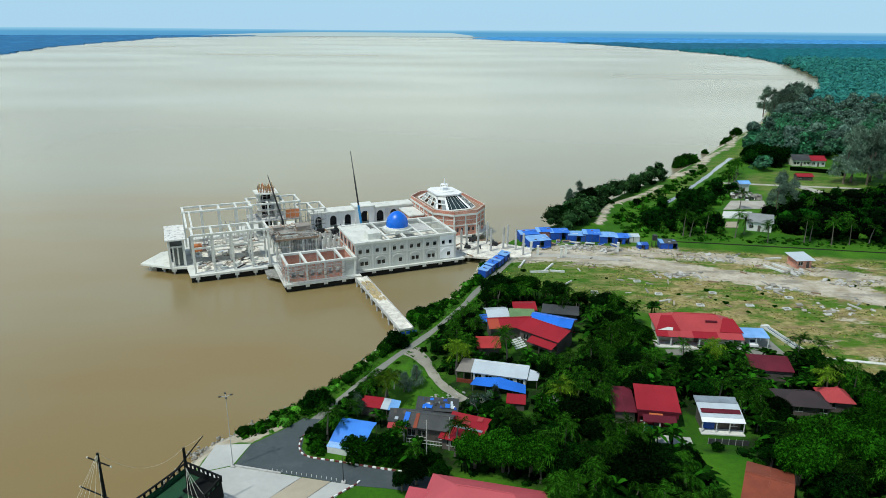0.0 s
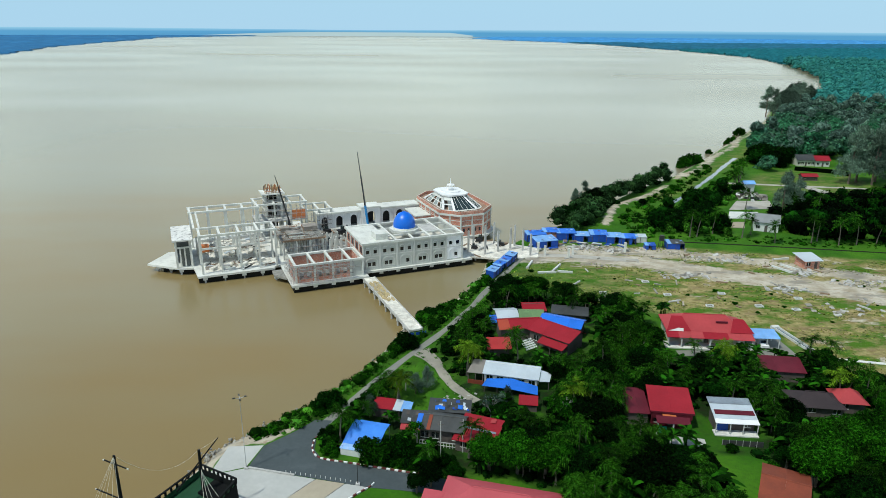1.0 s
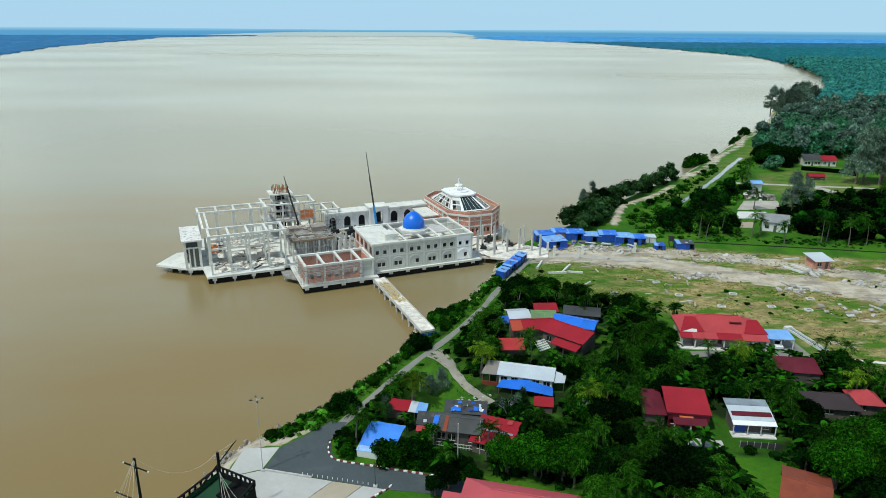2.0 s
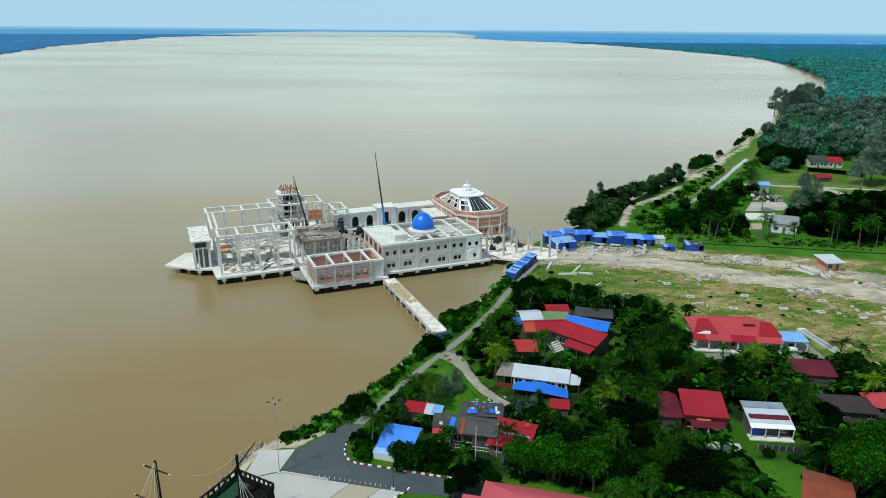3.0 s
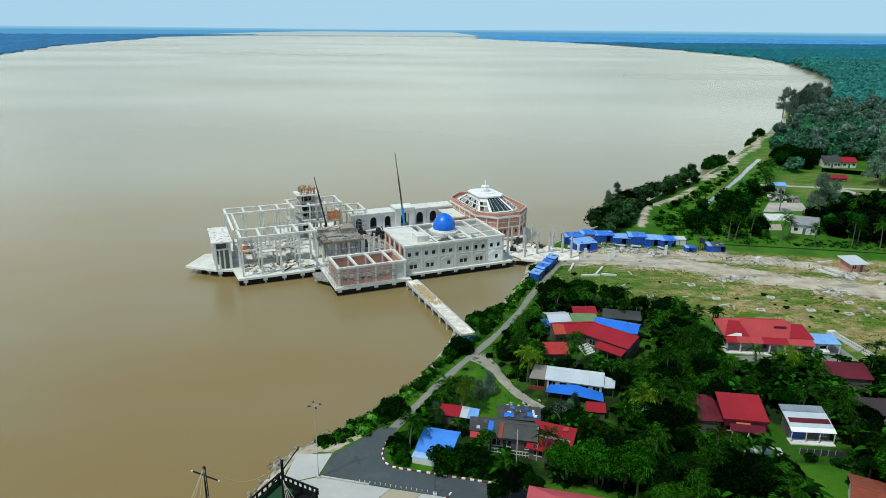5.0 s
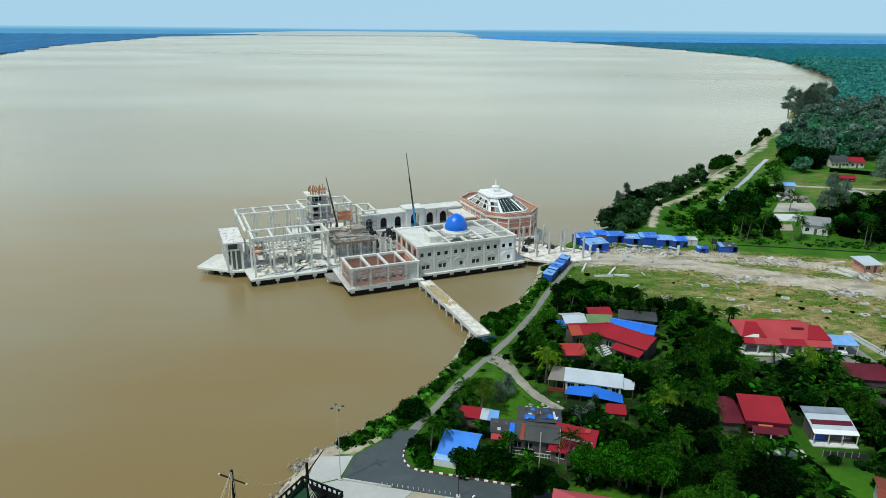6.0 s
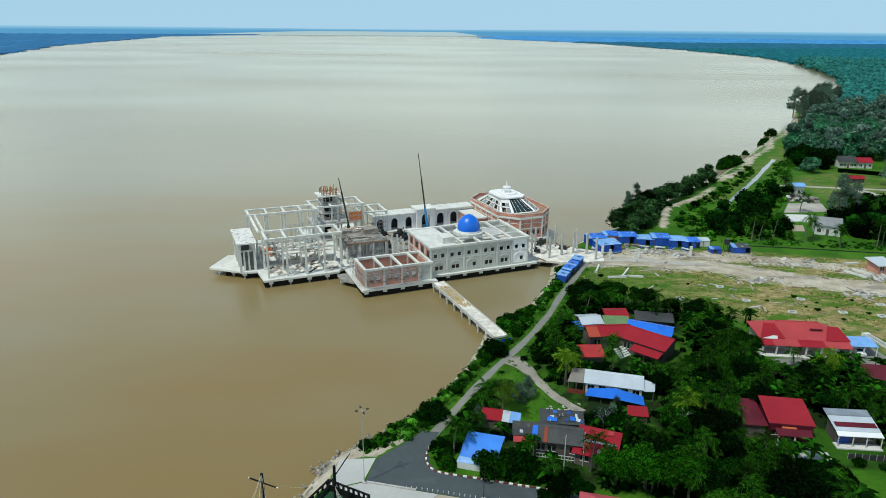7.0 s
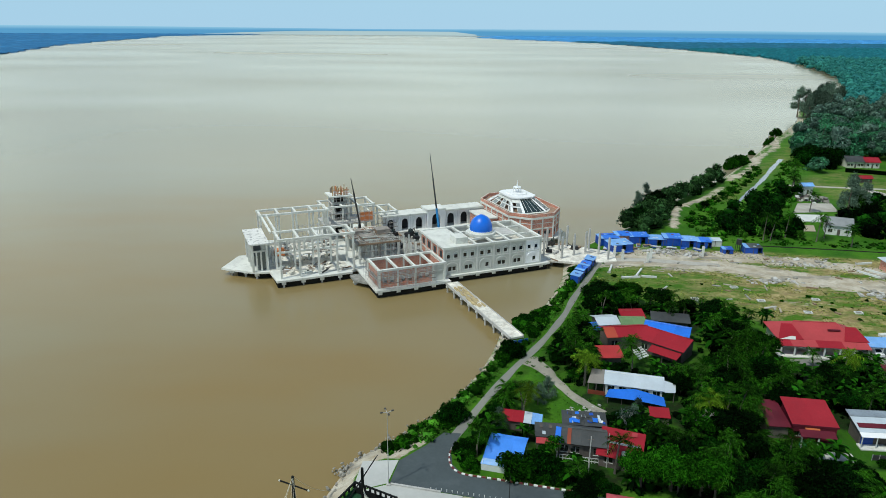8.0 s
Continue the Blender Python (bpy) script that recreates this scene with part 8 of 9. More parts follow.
# half-bare trees with pale branches
def bare_tree(x, y, h, seed, leafage, label, material=None):
    rnd = random.Random(seed)
    t = thing("bare_tree", pose(x, y, LAND), label, "tree", "half-bare trees")
    bm, tips = bmesh.new(), []

    def grow(p, d, ln, r, depth):
        q = p + d * ln
        tube(bm, p, q, r, r * 0.62, 5)
        if depth == 0:
            tips.append(q)
            return
        for _ in range(3 if depth > 1 else 4):
            e = (d + Vector((rnd.uniform(-0.9, 0.9), rnd.uniform(-0.9, 0.9), rnd.uniform(-0.15, 0.5)))).normalized()
            grow(q, e, ln * rnd.uniform(0.6, 0.85), r * 0.58, depth - 1)

    grow(Vector((0, 0, -0.1)), Vector((0.05, 0.02, 1)).normalized(), h * 0.36, 0.16, 3)
    part("trunk", bm, mat("pale_grey_bark", (0.30, 0.29, 0.27), 0.95, vary=0.3, size=0.4), t, "pale grey branches")
    if leafage:
        v, f = leaves([(q.x, q.y, q.z, 0.55, 0.45) for q in tips], leafage, 0.2, np.random.default_rng(seed))
        o = new("crown", mesh_of("crown", v.tolist(), f.tolist(), material or LEAF_C))
        o.parent = t
    return t


bare_tree(3.4, 100.6, 5.4, 3, 260, "half-bare grey tree with drooping pale branches", LEAF_WG)
bare_tree(-11.5, 111.5, 3.4, 5, 700, "grey-green open-branched small tree in the clearing", LEAF_MG)
bare_tree(15.5, 99.0, 6.2, 8, 900, "open-branched tree with pale limbs among the palms")
bare_tree(18.6, 97.2, 5.2, 9, 500, "open-branched tree with pale limbs and few leaves")
bare_tree(-8.8, 94.6, 3.8, 11, 700, "thin open-branched tree beside the shack")
bare_tree(50.2, 104.0, 3.2, 12, 0, "bare dry branches beside the white house")

# river bank: shrubs between lane and water, and a line of pale boulders
BANK = [(-41.6, 92.0), (-40.5, 96.0)] + [p for p in SHORE if 97 < p[1] < 190]
BANKPTS = []
for i, (p, q) in enumerate(zip(BANK, BANK[1:])):
    d = Vector((q[0] - p[0], q[1] - p[1]))
    k = max(1, int(d.length / 0.9))
    nrm = Vector((d.y, -d.x)).normalized()
    for j in range(k):
        for off in (2.7, 3.7, 4.8, 6.0, 7.2, 8.4):
            c = Vector(p) + d * ((j + rng.random()) / k) + nrm * (off + rng.uniform(-0.5, 0.5))
            w = float(dist_line(ROADL, np.array(c.x), np.array(c.y)))
            if w < 1.6 or (dist_line([(-38.8, 93.6), (-33.3, 94.0), (-29.2, 97.8), (-26.3, 101.4)], np.array(c.x), np.array(c.y)) < 0.6) or (c.y < 96.8) or inside([(-34, 90), (-34, 94.5), (-29.2, 98), (-26, 102), (-20, 100)], np.array(c.x), np.array(c.y)) or (dist_line([(-24.2, 168.6), (-10.5, 136.6)], np.array(c.x), np.array(c.y)) < 2.4):
                continue
            k2 = rng.uniform(0.6, 1.4) * (0.55 if w < 2.4 else 1.0)
            if rng.random() < 0.13 and w > 2.6:
                put("bush", c.x, c.y, k2, int(rng.choice([0, 1, 2])), 1.2)
            else:
                BANKPTS.append((c.x, c.y, k2))
rock_src = []
for sd_ in range(5):
    rr = random.Random(sd_)
    bm = bmesh.new()
    bmesh.ops.create_icosphere(bm, subdivisions=1, radius=0.5)
    for v in bm.verts:
        v.co = Vector((v.co.x * rr.uniform(0.8, 1.3), v.co.y * rr.uniform(0.7, 1.2), v.co.z * rr.uniform(0.5, 0.9)))
    me = bpy.data.meshes.new("rock")
    bm.to_mesh(me)
    bm.free()
    me.materials.append(ROCK)
    rock_src.append(me)
revet = thing("boulder_revetment", Matrix(), "line of pale boulders along the water's edge", "rocks")
nrock = 0
RB = smooth_line([(-44.2, 84), (-43.3, 88), (-40.3, 96)], 2.0)[:-1] + BANK
for i, (p, q) in enumerate(zip(RB, RB[1:])):
    d = Vector((q[0] - p[0], q[1] - p[1]))
    nrm = Vector((d.y, -d.x)).normalized()
    for j in range(int(d.length * (7 if p[1] < 104 else 2.0))):
        if nrock >= 295:
            break
        c = Vector(p) + d * rng.random() + nrm * rng.normal(0.9, 0.75)
        o = new("rock", rock_src[int(rng.integers(5))])
        o.parent = revet
        s = float(rng.uniform(0.25, 0.75))
        o.matrix_local = pose(c.x, c.y, 0.25 + 0.4 * float(rng.random()), *[float(a) for a in rng.uniform(0, 360, 3)]) @ Matrix.Diagonal((s, s, s, 1))
        nrock += 1

# mangroves beyond the site, trees and palms round the far lawns
MANG = [(31, 217), (42, 232), (58, 254), (79, 281), (95, 299), (97, 296), (77, 271), (62, 252), (52, 236), (47, 222), (40, 213)]
scatter(MANG, 70, [("broad", 1, 0.85, 3.0, 6.2, 3), ("broad", 4, 0.9, 2.7, 6, 3), ("broad", 0, 0.75, 2.3, 5, 2), ("bush", 2, 1.1, 2.3, 3.4, 2)], 0.72, 1.3, False)
for x, y, s, v in ( (47, 240, 0.9, 1), (52, 246, 1.1, 1)):
    put("broad", x, y, s, v, 1.5)
for x, y, s in ((116, 334, 2.0), (120, 337, 2.2), (125, 342, 1.8), (113, 331, 1.4), (142, 371, 1.3), (124, 328, 1.3), (99, 290, 1.5), (109, 305, 1.5), (104, 298, 1.2), (165, 404, 1.2), (170, 412, 1.5), (176, 420, 1.2), (188, 440, 1.8), (194, 449, 1.5)):
    put("bush", x, y, s * (1.9 if s > 1.7 else 1.4), 1, 0.3 - 0.75 * s, 1.3)
for x, y, s in ((153, 333, 2.3), (158, 329, 2.4), (163, 336, 2.6), (157, 342, 2.6)):
    put("broad", x, y, s, 0, -4.0)
for x, y, s in ((172, 289, 1.7), (177, 292, 1.9), (181, 287, 1.7), (186, 293, 1.9), (192, 288, 1.7)):
    put("casu", x, y, s, 0)
for i in range(26):
    x = rng.uniform(243, 300)
    put("casu", x, 478 + (x - 222) * 1.05 + rng.uniform(-4, 26), rng.uniform(1.2, 1.7), 0)
for x, y in ((45, 246), (49, 250), (43, 238)):
    put("casu", x, y, rng.uniform(0.5, 0.75))
GREEN1 = [(60, 214), (90, 212), (92, 236), (100, 246), (118, 272), (112, 276), (98, 262), (84, 246), (72, 232)]
scatter(GREEN1, 60, [("broad", 0, 0.7, 2.1, 4.3, 3), ("broad", 3, 0.6, 2.5, 4.7, 3), ("broad", 1, 0.75, 2.6, 5.2, 2), ("bush", 0, 1.3, 2.0, 2.6, 3), ("bush", 1, 1.5, 1.8, 2.4, 3), ("palm", 0, 0.9, 1.6, 6, 0.6)], 0.8)
for x, y, v in ((91.6, 208.3, 1), (99.6, 202.9, 0), (111.2, 203.1, 1), (114.0, 205, 0), (118.5, 200.8, 1), (124.5, 201.5, 1), (130.8, 201.7, 0), (77.3, 208.9, 0), (83.7, 212.5, 1), (138.9, 200.6, 1), (108.4, 244.9, 0), (113, 268, 1),
                (117, 276, 1), (121, 282, 0), (125, 290, 1), (129, 298, 1), (133, 306, 0), (75.1, 209.2, 1), (96, 212, 0), (146, 205, 1), (122, 207, 0), (127, 209, 1)):
    put("palm", x, y, rng.uniform(0.85, 1.1), v)
GROVE = [(104, 205), (150, 199), (215, 205), (215, 262), (170, 262), (150, 255), (128, 250), (118, 232), (108, 226)]
scatter(GROVE, 70, [("broad", 0, 0.9, 2.7, 5.6, 3), ("broad", 1, 0.95, 3.4, 7, 3), ("broad", 4, 0.95, 2.9, 6.4, 2), ("palm", 1, 0.9, 1.6, 7, 1.5), ("palm", 0, 1.0, 1.6, 6, 1), ("broad", 3, 0.8, 3.3, 6, 1.5)], 0.78)
BANKROW = [(62, 240), (72, 250), (90, 272), (104, 292), (122, 322), (138, 346), (136, 342), (120, 318), (105, 296), (91, 276), (74, 252), (66, 240)]
scatter(BANKROW, 260, [("bush", 0, 1.3, 2.0, 2.6, 3), ("bush", 2, 1.0, 2.2, 3, 2), ("broad", 0, 0.55, 1.7, 3.4, 1)], 1.0, LAND, False)
put("casu", 121, 243, 1.0, 0)
put("casu", 124, 247, 1.05, 0)
put("casu", 126, 242, 0.9, 0)
for x, y, s in ((256, 532, 1.3), (262, 536, 1.2), (270, 546, 1.3), (278, 558, 1.4), (250, 520, 1.2), (244, 510, 1.1), (286, 566, 1.3), (264, 524, 1.2)):
    put("casu", x, y, s, 0)


tagged(part("hedge", strip(bmesh.new(), [(163, 318), (171, 314.7), (178, 311), (182, 305)], 1.6, LAND + 1.7, 1.9), LEAF_B), "dark clipped hedge in front of the far house", "hedge")


# woods: joined low crowns, thinning in detail with distance
def woods(name, pts, material, per, size, r, h, label, ground_z=LAND, seed=1, solid=True):
    rnd = np.random.default_rng(seed)
    V, Fc, n0 = [], [], 0
    for x, y, k in pts:
        rr, hh = r * k * rnd.uniform(0.75, 1.25), h * k * rnd.uniform(0.7, 1.3)
        lobes = [(x, y, ground_z + hh - rr * 0.8, rr * 0.8, rr * 0.7)] + [(x + rr * 0.55 * math.cos(a), y + rr * 0.55 * math.sin(a), ground_z + hh - rr * rnd.uniform(0.8, 1.5), rr * 0.55, rr * 0.5) for a in rnd.uniform(0, 6.28, 3)]
        v, f = leaves(lobes, per, size * k, rnd)
        cv, cf = cores(lobes[:3], 0.85, rnd)
        V.append(v)
        Fc += (f + n0).tolist()
        n0 += len(v)
        if solid:
            V.append(cv)
            Fc += [[n0 + i for i in q] for q in cf]
            n0 += len(cv)
    return tagged(new(name, mesh_of(name, np.concatenate(V).tolist(), Fc, material)), label, "trees", kind="stuff")


def spots(poly, gap, rnd, grow=0.0, y_ref=300.0, avoid=()):
    """A jittered lattice inside a polygon; the gap widens with distance from the camera, to suit its view."""
    out = []
    ys = [p[1] for p in poly]
    y = min(ys)
    while y < max(ys):
        g = gap * (1 + grow * max(0, y - y_ref))
        xs = np.arange(min(p[0] for p in poly), max(p[0] for p in poly), g) + rnd.uniform(-0.4, 0.4) * g
        px, py = xs + rnd.uniform(-0.4, 0.4, len(xs)) * g, y + rnd.uniform(-0.4, 0.4, len(xs)) * g
        ok = inside(poly, px, py)
        for a in avoid:
            ok &= ~inside(a, px, py)
        out += [(float(a), float(b2), g / gap) for a, b2 in zip(px[ok], py[ok])]
        y += g
    return out


wr = np.random.default_rng(3)


def clear_of(pts, r, h):
    return [p for p in pts if free(p[0], p[1], r * p[2], h * p[2])]


woods("bank_shrubs", BANKPTS[::2], LEAF_C, 130, 0.26, 1.25, 1.7, "continuous low shrubs between the lane and the river", 1.1, 41)
woods("bank_shrubs", BANKPTS[1::2], LEAF_S, 120, 0.25, 1.1, 1.4, "bright low shrubs and weeds on the river bank", 1.1, 42)
under = spots(VILLAGE, 1.75, wr) + spots(YARD, 1.4, wr)
under = [(x, y, wr.uniform(0.5, 1.1)) for x, y, k in under if wr.random() < 0.8]
under = [p for p in under if all(not (x0 - 0.6 < p[0] < x1 + 0.6 and y0 - 1.2 < p[1] < y1 + 0.4) for x0, x1, y0, y1 in FOOT) and all(dist_line(l, np.array(p[0]), np.array(p[1])) > w for l, w in KEEP)
         and not any(inside(o, np.array(p[0]), np.array(p[1])) for o in OPEN)]
woods("undergrowth", under[::2], LEAF_B, 60, 0.3, 1.2, 1.4, "dark weeds and shrubs under the village trees", LAND - 0.3, 43)
woods("undergrowth", under[1::2], LEAF_A, 60, 0.3, 1.1, 1.3, "green weeds and shrubs between the houses", LAND - 0.3, 44)
verge = []
for line, hw in ((ROADL, 1.25), (PATHL, 1.1)):
    for p, q in zip(line, line[1:]):
        d = Vector((q[0] - p[0], q[1] - p[1]))
        nrm = Vector((d.y, -d.x)).normalized()
        for j in range(int(d.length * 2.2)):
            sgn = 1 if wr.random() < 0.5 else -1
            c = Vector(p) + d * wr.random() + nrm * sgn * (hw + wr.normal(0.12, 0.18))
            verge.append((c.x, c.y, wr.uniform(0.6, 1.7)))
woods("verge_grass", verge, LEAF_S, 30, 0.14, 0.4, 0.26, "ragged grass along the edges of the lane", LAND, 51, False)
tuss = [(x, y, wr.uniform(0.4, 1.4)) for x, y, k in spots(CLEARING, 0.8, wr) if wr.random() < 0.55 and dist_line(PATHL, np.array(x), np.array(y)) > 1.9 and dist_line(ROADL, np.array(x), np.array(y)) > 1.3]
woods("rank_grass", tuss, LEAF_S, 30, 0.15, 0.6, 0.3, "rank green grass and weeds in the clearing", LAND - 0.05, 54, False)
RIM = [(60, 207), (84, 204), (110, 199.5), (150, 192.5), (215, 184), (215, 206), (104, 209), (62, 214)]
rim = [(x, y, wr.uniform(0.4, 1.3)) for x, y, k in spots(RIM, 1.9, wr) if wr.random() < 0.85]
woods("ditch_scrub", rim[::2], LEAF_S, 44, 0.36, 1.2, 0.8, "rank bright weeds along the drainage ditch", LAND - 0.2, 56)
woods("ditch_scrub", rim[1::2], LEAF_C, 44, 0.36, 1.2, 1.0, "green weeds along the drainage ditch", LAND - 0.2, 57)
mg = spots(MANG, 2.6, wr)
woods("mangrove", mg[::2], LEAF_MG, 240, 0.42, 2.5, 7.2, "dense dark mangrove thicket at the water's edge", 1.2, 45)
woods("mangrove", mg[1::2], LEAF_MG, 220, 0.42, 2.3, 6.2, "green mangrove crowns at the water's edge", 1.2, 46)
GREEN0 = [(57, 212), (66, 213), (74, 226), (86, 240), (102, 262), (122, 294), (150, 340), (144, 346), (118, 314), (100, 288), (84, 268), (74, 256), (64, 244), (57, 230)]
low = [(x, y, wr.uniform(0.5, 1.6)) for x, y, k in spots(GREEN0, 1.9, wr) if wr.random() < 0.75 and dist_line(smooth_line([(79, 247), (98, 273.5), (121, 307.5), (148, 352)], 6), np.array(x), np.array(y)) > 3.6]
woods("low_scrub", low[::2], LEAF_S, 46, 0.4, 1.1, 0.9, "bright low scrub along the bund and canal", LAND - 0.2, 52)
woods("low_scrub", low[1::2], LEAF_C, 46, 0.4, 1.2, 1.2, "green scrub along the bund and canal", LAND - 0.2, 53)
g1 = clear_of(spots(GREEN1, 2.4, wr), 1.5, 2.4)
woods("thicket", g1[::2], LEAF_S, 160, 0.4, 1.8, 2.6, "bright green thicket beside the canal", seed=47)
woods("thicket", [(x, y, k * wr.uniform(0.8, 1.5)) for x, y, k in g1[1::3]], LEAF_A, 220, 0.42, 2.2, 4.4, "green trees in the thicket beside the canal", seed=48)
gv2 = clear_of(spots(GROVE, 4.4, wr), 2.4, 5.0)
woods("grove", gv2[::2], LEAF_B, 210, 0.58, 3.1, 6.4, "dark grove behind the drainage ditch", seed=49)
woods("grove", gv2[1::2], LEAF_A, 210, 0.58, 3.0, 5.8, "green grove of garden trees behind the ditch", seed=50)
CLEAR = [[(112, 262), (150, 255), (200, 262), (205, 304), (150, 306), (128, 296)], [(150, 296), (205, 296), (205, 345), (150, 346)], [(120, 232), (120, 200), (216, 200), (216, 262), (150, 256)],
         [(200, 365), (235, 365), (240, 385), (205, 385)]]
WOOD1 = [(146, 316), (160, 300), (205, 296), (205, 240), (300, 240), (420, 420), (420, 560), (330, 560), (283, 572), (262, 530), (230, 478), (190, 415), (165, 372)]
sp = [(x, y, wr.uniform(0.6, 1.35)) for x, y, k in spots(WOOD1, 5.0, wr, 0.0, 300, CLEAR)]
woods("near_woods", [s for s in sp if wr.random() < 0.62], LEAF_W, 115, 0.95, 3.6, 8.0, "dense dark green wood behind the lawns", seed=21)
woods("near_woods", [(x, y, k * 1.05) for x, y, k in sp if wr.random() < 0.25], LEAF_WG, 200, 0.8, 3.0, 11.0, "tall grey-green trees standing out of the wood", seed=22)
woods("near_woods", [(x, y, k) for x, y, k in sp if wr.random() < 0.3], LEAF_WT, 180, 0.75, 3.0, 6.5, "lighter green trees in the wood", seed=23)
for x, y in ((208, 292), (214, 300), (206, 306), (219, 312), (212, 318), (224, 300), (230, 318), (218, 286)):
    put("casu", x, y, wr.uniform(1.0, 1.25), 0)
for i in range(75):
    x, y = wr.uniform(190, 262), wr.uniform(345, 430)
    if inside(WOOD1, np.array(x), np.array(y)):
        put("palm", x, y, wr.uniform(1.2, 1.5), 4)
WOOD2 = [(280, 560), (420, 560), (420, 420), (560, 640), (900, 1060), (1000, 1300), (620, 1380), (520, 1120), (440, 912), (360, 757), (290, 620)]


def ashore(pts, d):
    x, y = np.array([p[0] for p in pts]), np.array([p[1] for p in pts])
    ok = (inside(EAST, x, y) & (dist_line(SHORE, x, y) > d)) | (inside(WEST, x, y) & (dist_line(FARSHORE, x, y) > d))
    return [p for p, o in zip(pts, ok) if o]


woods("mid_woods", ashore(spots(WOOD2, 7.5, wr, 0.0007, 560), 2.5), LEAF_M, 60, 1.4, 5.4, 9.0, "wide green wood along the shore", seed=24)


def canopy(name, poly, material, gap, grow, y_ref, h, label, seed):
    """Far woods as low uneven crowns over a closed leaf floor."""
    rnd = np.random.default_rng(seed)
    V, Fc = [], []
    ico = bmesh.new()
    bmesh.ops.create_icosphere(ico, subdivisions=1, radius=1)
    iv = np.array([v.co[:] for v in ico.verts])
    fi = [[v.index for v in f.verts] for f in ico.faces]
    ico.free()
    for x, y, k in ashore(spots(poly, gap, rnd, grow, y_ref), 1.0):
        s = gap * k * rnd.uniform(0.75, 1.05)
        hh = h * rnd.uniform(0.85, 1.15) + LAND
        v = iv * (1 + 0.12 * rnd.normal(size=(len(iv), 1))) * np.array([s, s, hh]) + np.array([x, y, 0.2])
        n0 = len(V)
        V += v.tolist()
        Fc += [[n0 + i for i in q] for q in fi]
    return tagged(new(name, mesh_of(name, V, Fc, material)), label, "trees", kind="stuff")


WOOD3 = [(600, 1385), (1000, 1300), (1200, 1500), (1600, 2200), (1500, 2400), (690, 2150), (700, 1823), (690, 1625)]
canopy("far_woods", WOOD3, LEAF_F, 10, 0.0008, 1300, 5, "far wood on the low shore, tinted blue-green by painted haze", 31)
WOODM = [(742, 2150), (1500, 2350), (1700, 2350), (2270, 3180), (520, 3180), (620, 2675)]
canopy("distant_woods", WOODM, LEAF_FM, 20, 0.0006, 2100, 3, "wood on the low distant shore, tinted blue by painted haze", 34)
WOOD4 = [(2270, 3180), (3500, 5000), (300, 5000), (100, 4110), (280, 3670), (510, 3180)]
canopy("remote_woods", WOOD4, LEAF_FF, 34, 0.0005, 3100, 3, "remote wood towards the river mouth, painted blue for haze", 32)
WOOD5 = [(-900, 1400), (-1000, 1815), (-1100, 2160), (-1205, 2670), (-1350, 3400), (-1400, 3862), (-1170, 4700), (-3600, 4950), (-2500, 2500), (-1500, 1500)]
canopy("remote_woods", WOOD5, LEAF_FF, 24, 0.0006, 1500, 2, "remote wood on the opposite shore, painted blue for haze", 33)

# ---------------------------------------------------------------- loose things on the site
rs = random.Random(9)
for i, (x, y) in enumerate(((36, 160), (52, 159), (60, 152), (49, 168), (66, 160), (72, 152), (80, 150), (55, 146), (84, 157))):
    t = thing("manhole_frame", pose(x, y, LAND, 0, 0, rs.uniform(-12, 8)), "white concrete inspection chamber frame in the grass", "manhole", "chamber frames")
    for a, b2, c, d in ((-0.9, 0.9, -0.6, -0.42), (-0.9, 0.9, 0.42, 0.6), (-0.9, -0.72, -0.42, 0.42), (0.72, 0.9, -0.42, 0.42)):
        part("side", boxes((a, b2, c, d, -0.1, 0.3)), WALLW, t)
    part("dark_floor", boxes((-0.72, 0.72, -0.42, 0.42, 0.02, 0.08)), BOARDS, t)
rub = [bpy.data.meshes.new("rubble_block") for _ in range(3)]
for k, me in enumerate(rub):
    bm = box(bmesh.new(), -0.5, 0.5, -0.3 - 0.1 * k, 0.3, 0, 0.35)
    bmesh.ops.bevel(bm, geom=list(bm.edges), offset=0.05)
    bm.to_mesh(me)
    bm.free()
    me.materials.append((CONC2, CONC2, ROCK)[k])
for cx, cy, n, sx, sy, lab in ((62, 173, 60, 6, 2.5, "heap of pale broken concrete in the sand"), (84, 163, 46, 5, 2.0, "grey rubble heap beside the sand track"), (39, 197, 60, 5, 3.0, "grey rubble by the blue sheds"), (48, 194, 40, 6, 2.0, "scattered pale rubble near the sheds"),
                               (95, 176, 40, 4, 3, "pale rubble beside the brick hut"), (-2.8, 108.4, 34, 3.2, 2.0, "pale broken stone and scrap at the end of the path"), (104, 168, 36, 7, 2.5, "pale stones along the sand track"), (76, 186, 50, 9, 3, "scattered broken concrete on bare ground"), (90, 150, 26, 9, 4, "scattered pale stones in dry grass")):
    t = thing("rubble_heap", pose(cx, cy, LAND), lab, "rubble", "rubble heaps")
    for i in range(n):
        o = new("block", rub[rs.randrange(3)])
        o.parent = t
        s = rs.uniform(0.35, 1.5) * (1 if cx > 0 else 0.45)
        o.matrix_local = pose(rs.gauss(0, sx * 0.5), rs.gauss(0, sy * 0.5), -0.05, rs.uniform(-25, 25), rs.uniform(-25, 25), rs.uniform(0, 360)) @ Matrix.Diagonal((s, s, s * rs.uniform(0.4, 1.2), 1))
for x, y, a, L in ((27, 178, 62, 7), (24, 174.5, 5, 5), (29, 175, -10, 4), (20, 181, 70, 6), (90, 178, -60, 6), (93, 180, -55, 5), (94, 187, 10, 5)):
    t = thing("concrete_beam", pose(x, y, LAND, 0, 0, a), "white precast concrete beam lying in the grass", "beam", "precast beams")
    part("web", boxes((-L / 2, L / 2, -0.22, 0.22, 0, 0.5)), WALLW, t)
    part("end_plate", boxes((-L / 2 - 0.12, -L / 2, -0.4, 0.4, 0, 0.6)), CONC2, t)
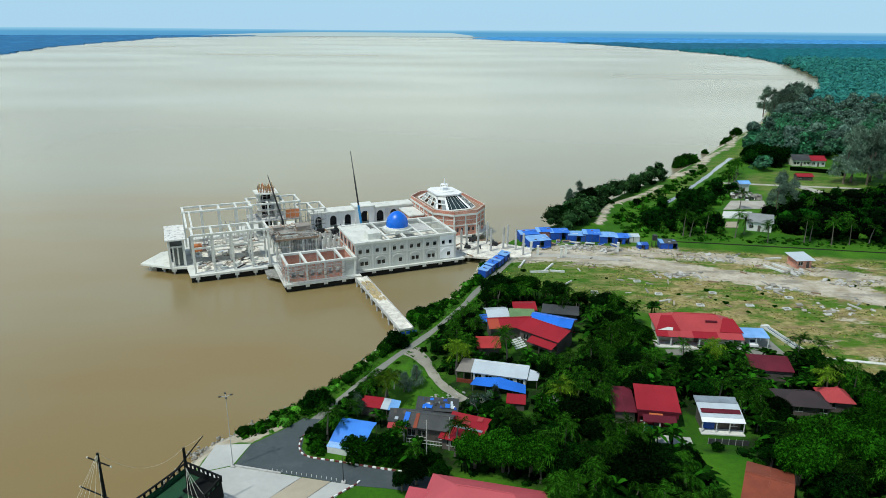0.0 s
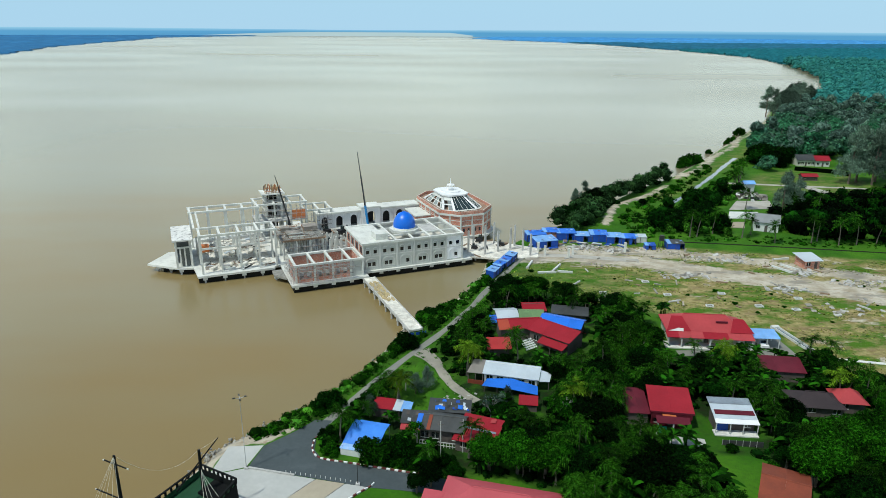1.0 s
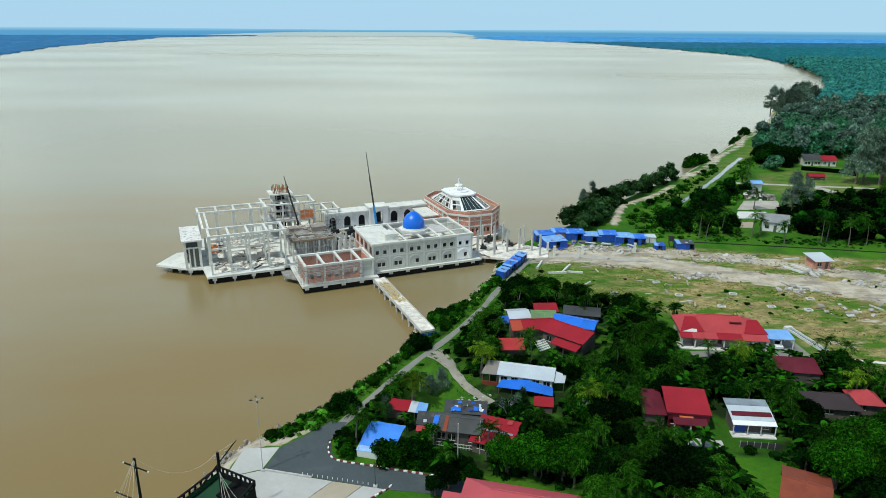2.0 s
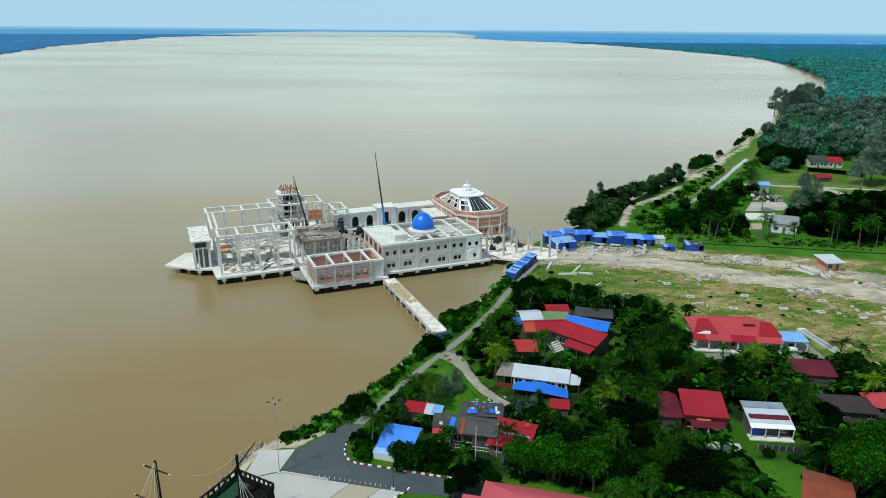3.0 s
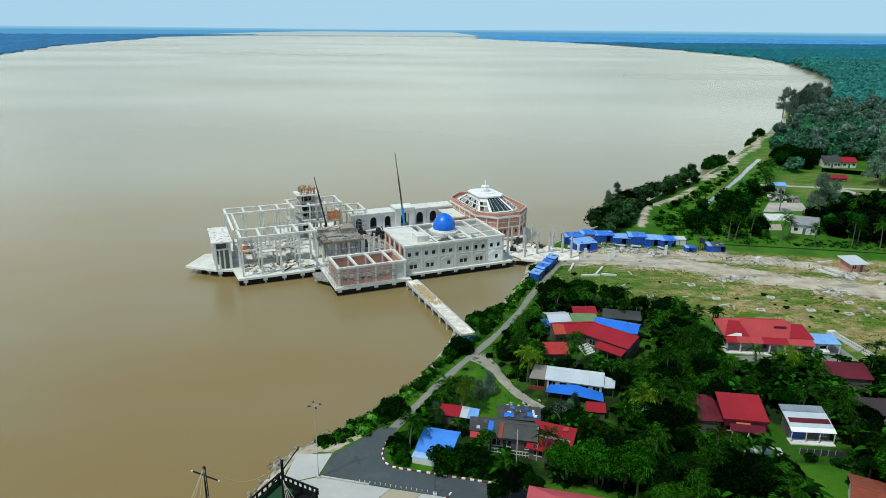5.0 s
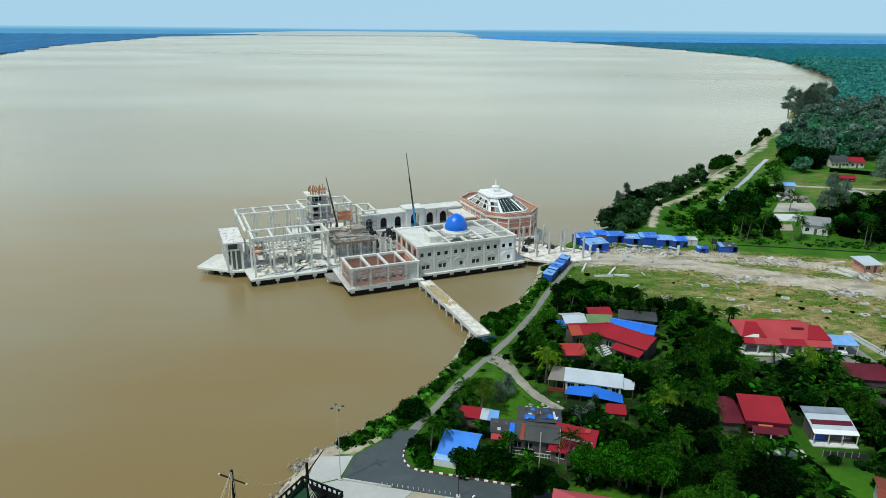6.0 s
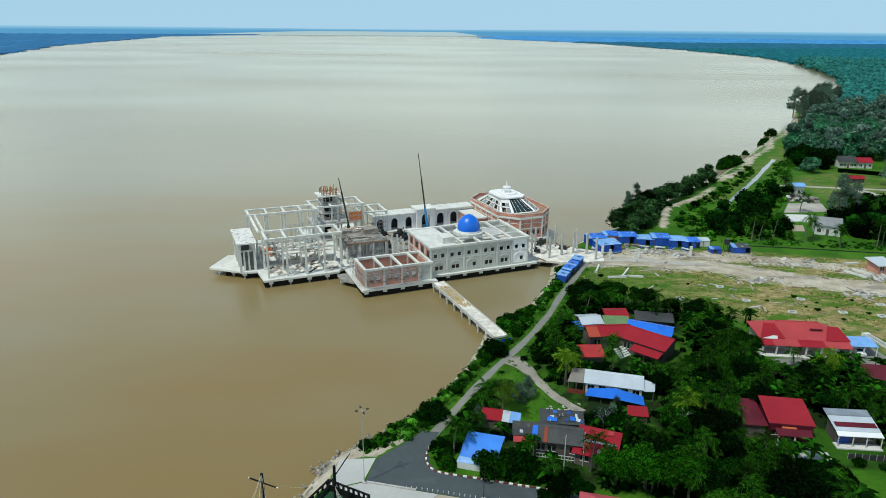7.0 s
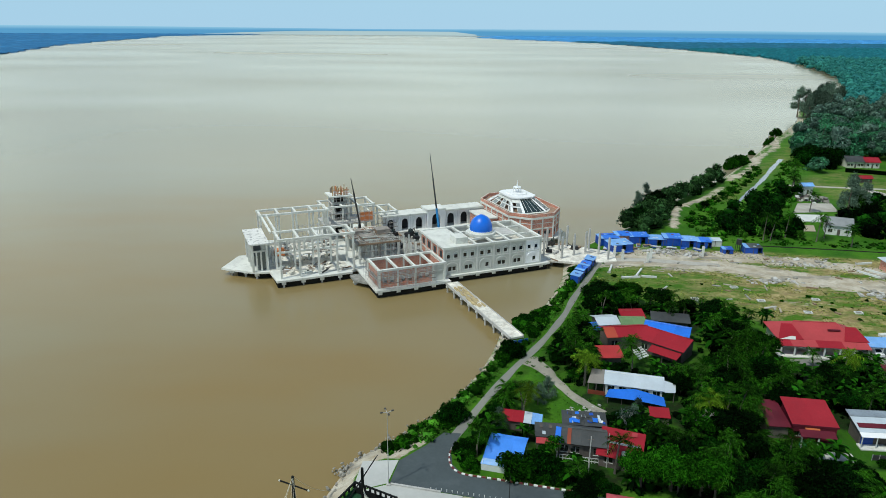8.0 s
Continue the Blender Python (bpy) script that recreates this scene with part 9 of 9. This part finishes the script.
for x, y in ((25.5, 189.6), (34.0, 190.8), (32, 187), (24, 193), (50, 193)):
    put_c = thing("gate_post", pose(x, y, LAND), "single pale concrete post beside the site lane", "post", "site posts")
    part("shaft", boxes((-0.3, 0.3, -0.3, 0.3, 0, 2.8)), CONC, put_c)
    part("cap", boxes((-0.36, 0.36, -0.36, 0.36, 2.8, 2.95)), CONC, put_c)
sc = thing("scrap_heap", pose(119, 262, LAND), "dark machinery and pale rubble beside the far hut", "rubble")
for i in range(60):
    s = rs.uniform(0.6, 2.4)
    part("scrap", box(bmesh.new(), -s / 2, s / 2, -s / 3, s / 3, 0, s * 0.6, pose(rs.gauss(0, 4), rs.gauss(0, 3), -0.1, rs.uniform(-20, 20), rs.uniform(-20, 20), rs.uniform(0, 360))), rs.choice((BLACKM, ROCK, WALLW, BOARDS)), sc)
bl = thing("blue_barrier", pose(-9.5, 135.2, LAND), "blue sheet barrier at the bridge foot", "barrier")
for i in range(3):
    part("sheet", box(bmesh.new(), -0.5, 0.5, -0.04, 0.04, 0, 0.7, pose(-1.8 + i * 1.3, 0.5 * i - 0.6, 0, 0, 0, 15 + 6 * i)), BLUESH, bl)

for i in range(26):
    x, y = rs.uniform(14, 112), rs.uniform(140, 176)
    if inside(FIELD, np.array(x), np.array(y)) and dist_line(SAND, np.array(x), np.array(y)) > 6:
        put("bush", x, y, rs.uniform(0.25, 0.55), rs.choice((0, 1)), LAND, 0.7)
BOARDW = mat("weathered_pale_board", (0.34, 0.30, 0.24), 0.9, vary=0.4)
for i in range(60):
    x, y = rs.uniform(24, 108), rs.uniform(146, 198)
    if not inside(FIELD, np.array(x), np.array(y)):
        continue
    ln = rs.uniform(0.5, 1.8)
    b6 = box(bmesh.new(), -ln, ln, -rs.uniform(0.1, 0.4), 0.2, 0, 0.12 + 0.2 * rs.random())
    tagged(part("site_debris", b6, rs.choice((BOARDW, CONC2, TIMBER, ROCK, DIRTY))), "scattered board or broken slab lying in the dry grass", "debris", "debris on the field").matrix_world = pose(x, y, LAND, rs.uniform(-3, 3), 0, rs.uniform(0, 180))

# tufts of grass over the field
gr = np.random.default_rng(17)
N = 44000
px, py = gr.uniform(8, 135, N), gr.uniform(118, 205, N)
ok = inside(FIELD, px, py) & (dist_line(SAND, px, py) > 4.5)
cl = np.array([noise.noise((a * 0.11, b2 * 0.2, 3.0)) for a, b2 in zip(px, py)])
ok &= cl > gr.uniform(-0.25, 0.35, N)
px, py = px[ok], py[ok]
n = len(px)
c = np.stack([px, py, np.full(n, LAND - 0.05)], 1)
an = gr.uniform(0, 6.28, n)
w = gr.uniform(0.15, 0.42, n)[:, None]
hh = gr.uniform(0.06, 0.28, n)
a = np.stack([np.cos(an), np.sin(an), np.zeros(n)], 1) * w
up = np.stack([gr.normal(0, 0.15, n), gr.normal(0, 0.15, n), hh], 1)
b5 = np.stack([-np.sin(an), np.cos(an), np.zeros(n)], 1) * w * 0.6
V = np.stack([c - a, c + a, c + up, c - b5, c + b5, c + up * 0.9], 1).reshape(-1, 3)
i6 = np.arange(n)[:, None] * 6
Fc = np.concatenate([i6 + [0, 1, 2], i6 + [3, 4, 5]])
tagged(new("grass_tufts", mesh_of("grass_tufts", V.tolist(), Fc.tolist(), GRASSB)), "tufts of green and straw grass on the open field", "grass", kind="stuff")
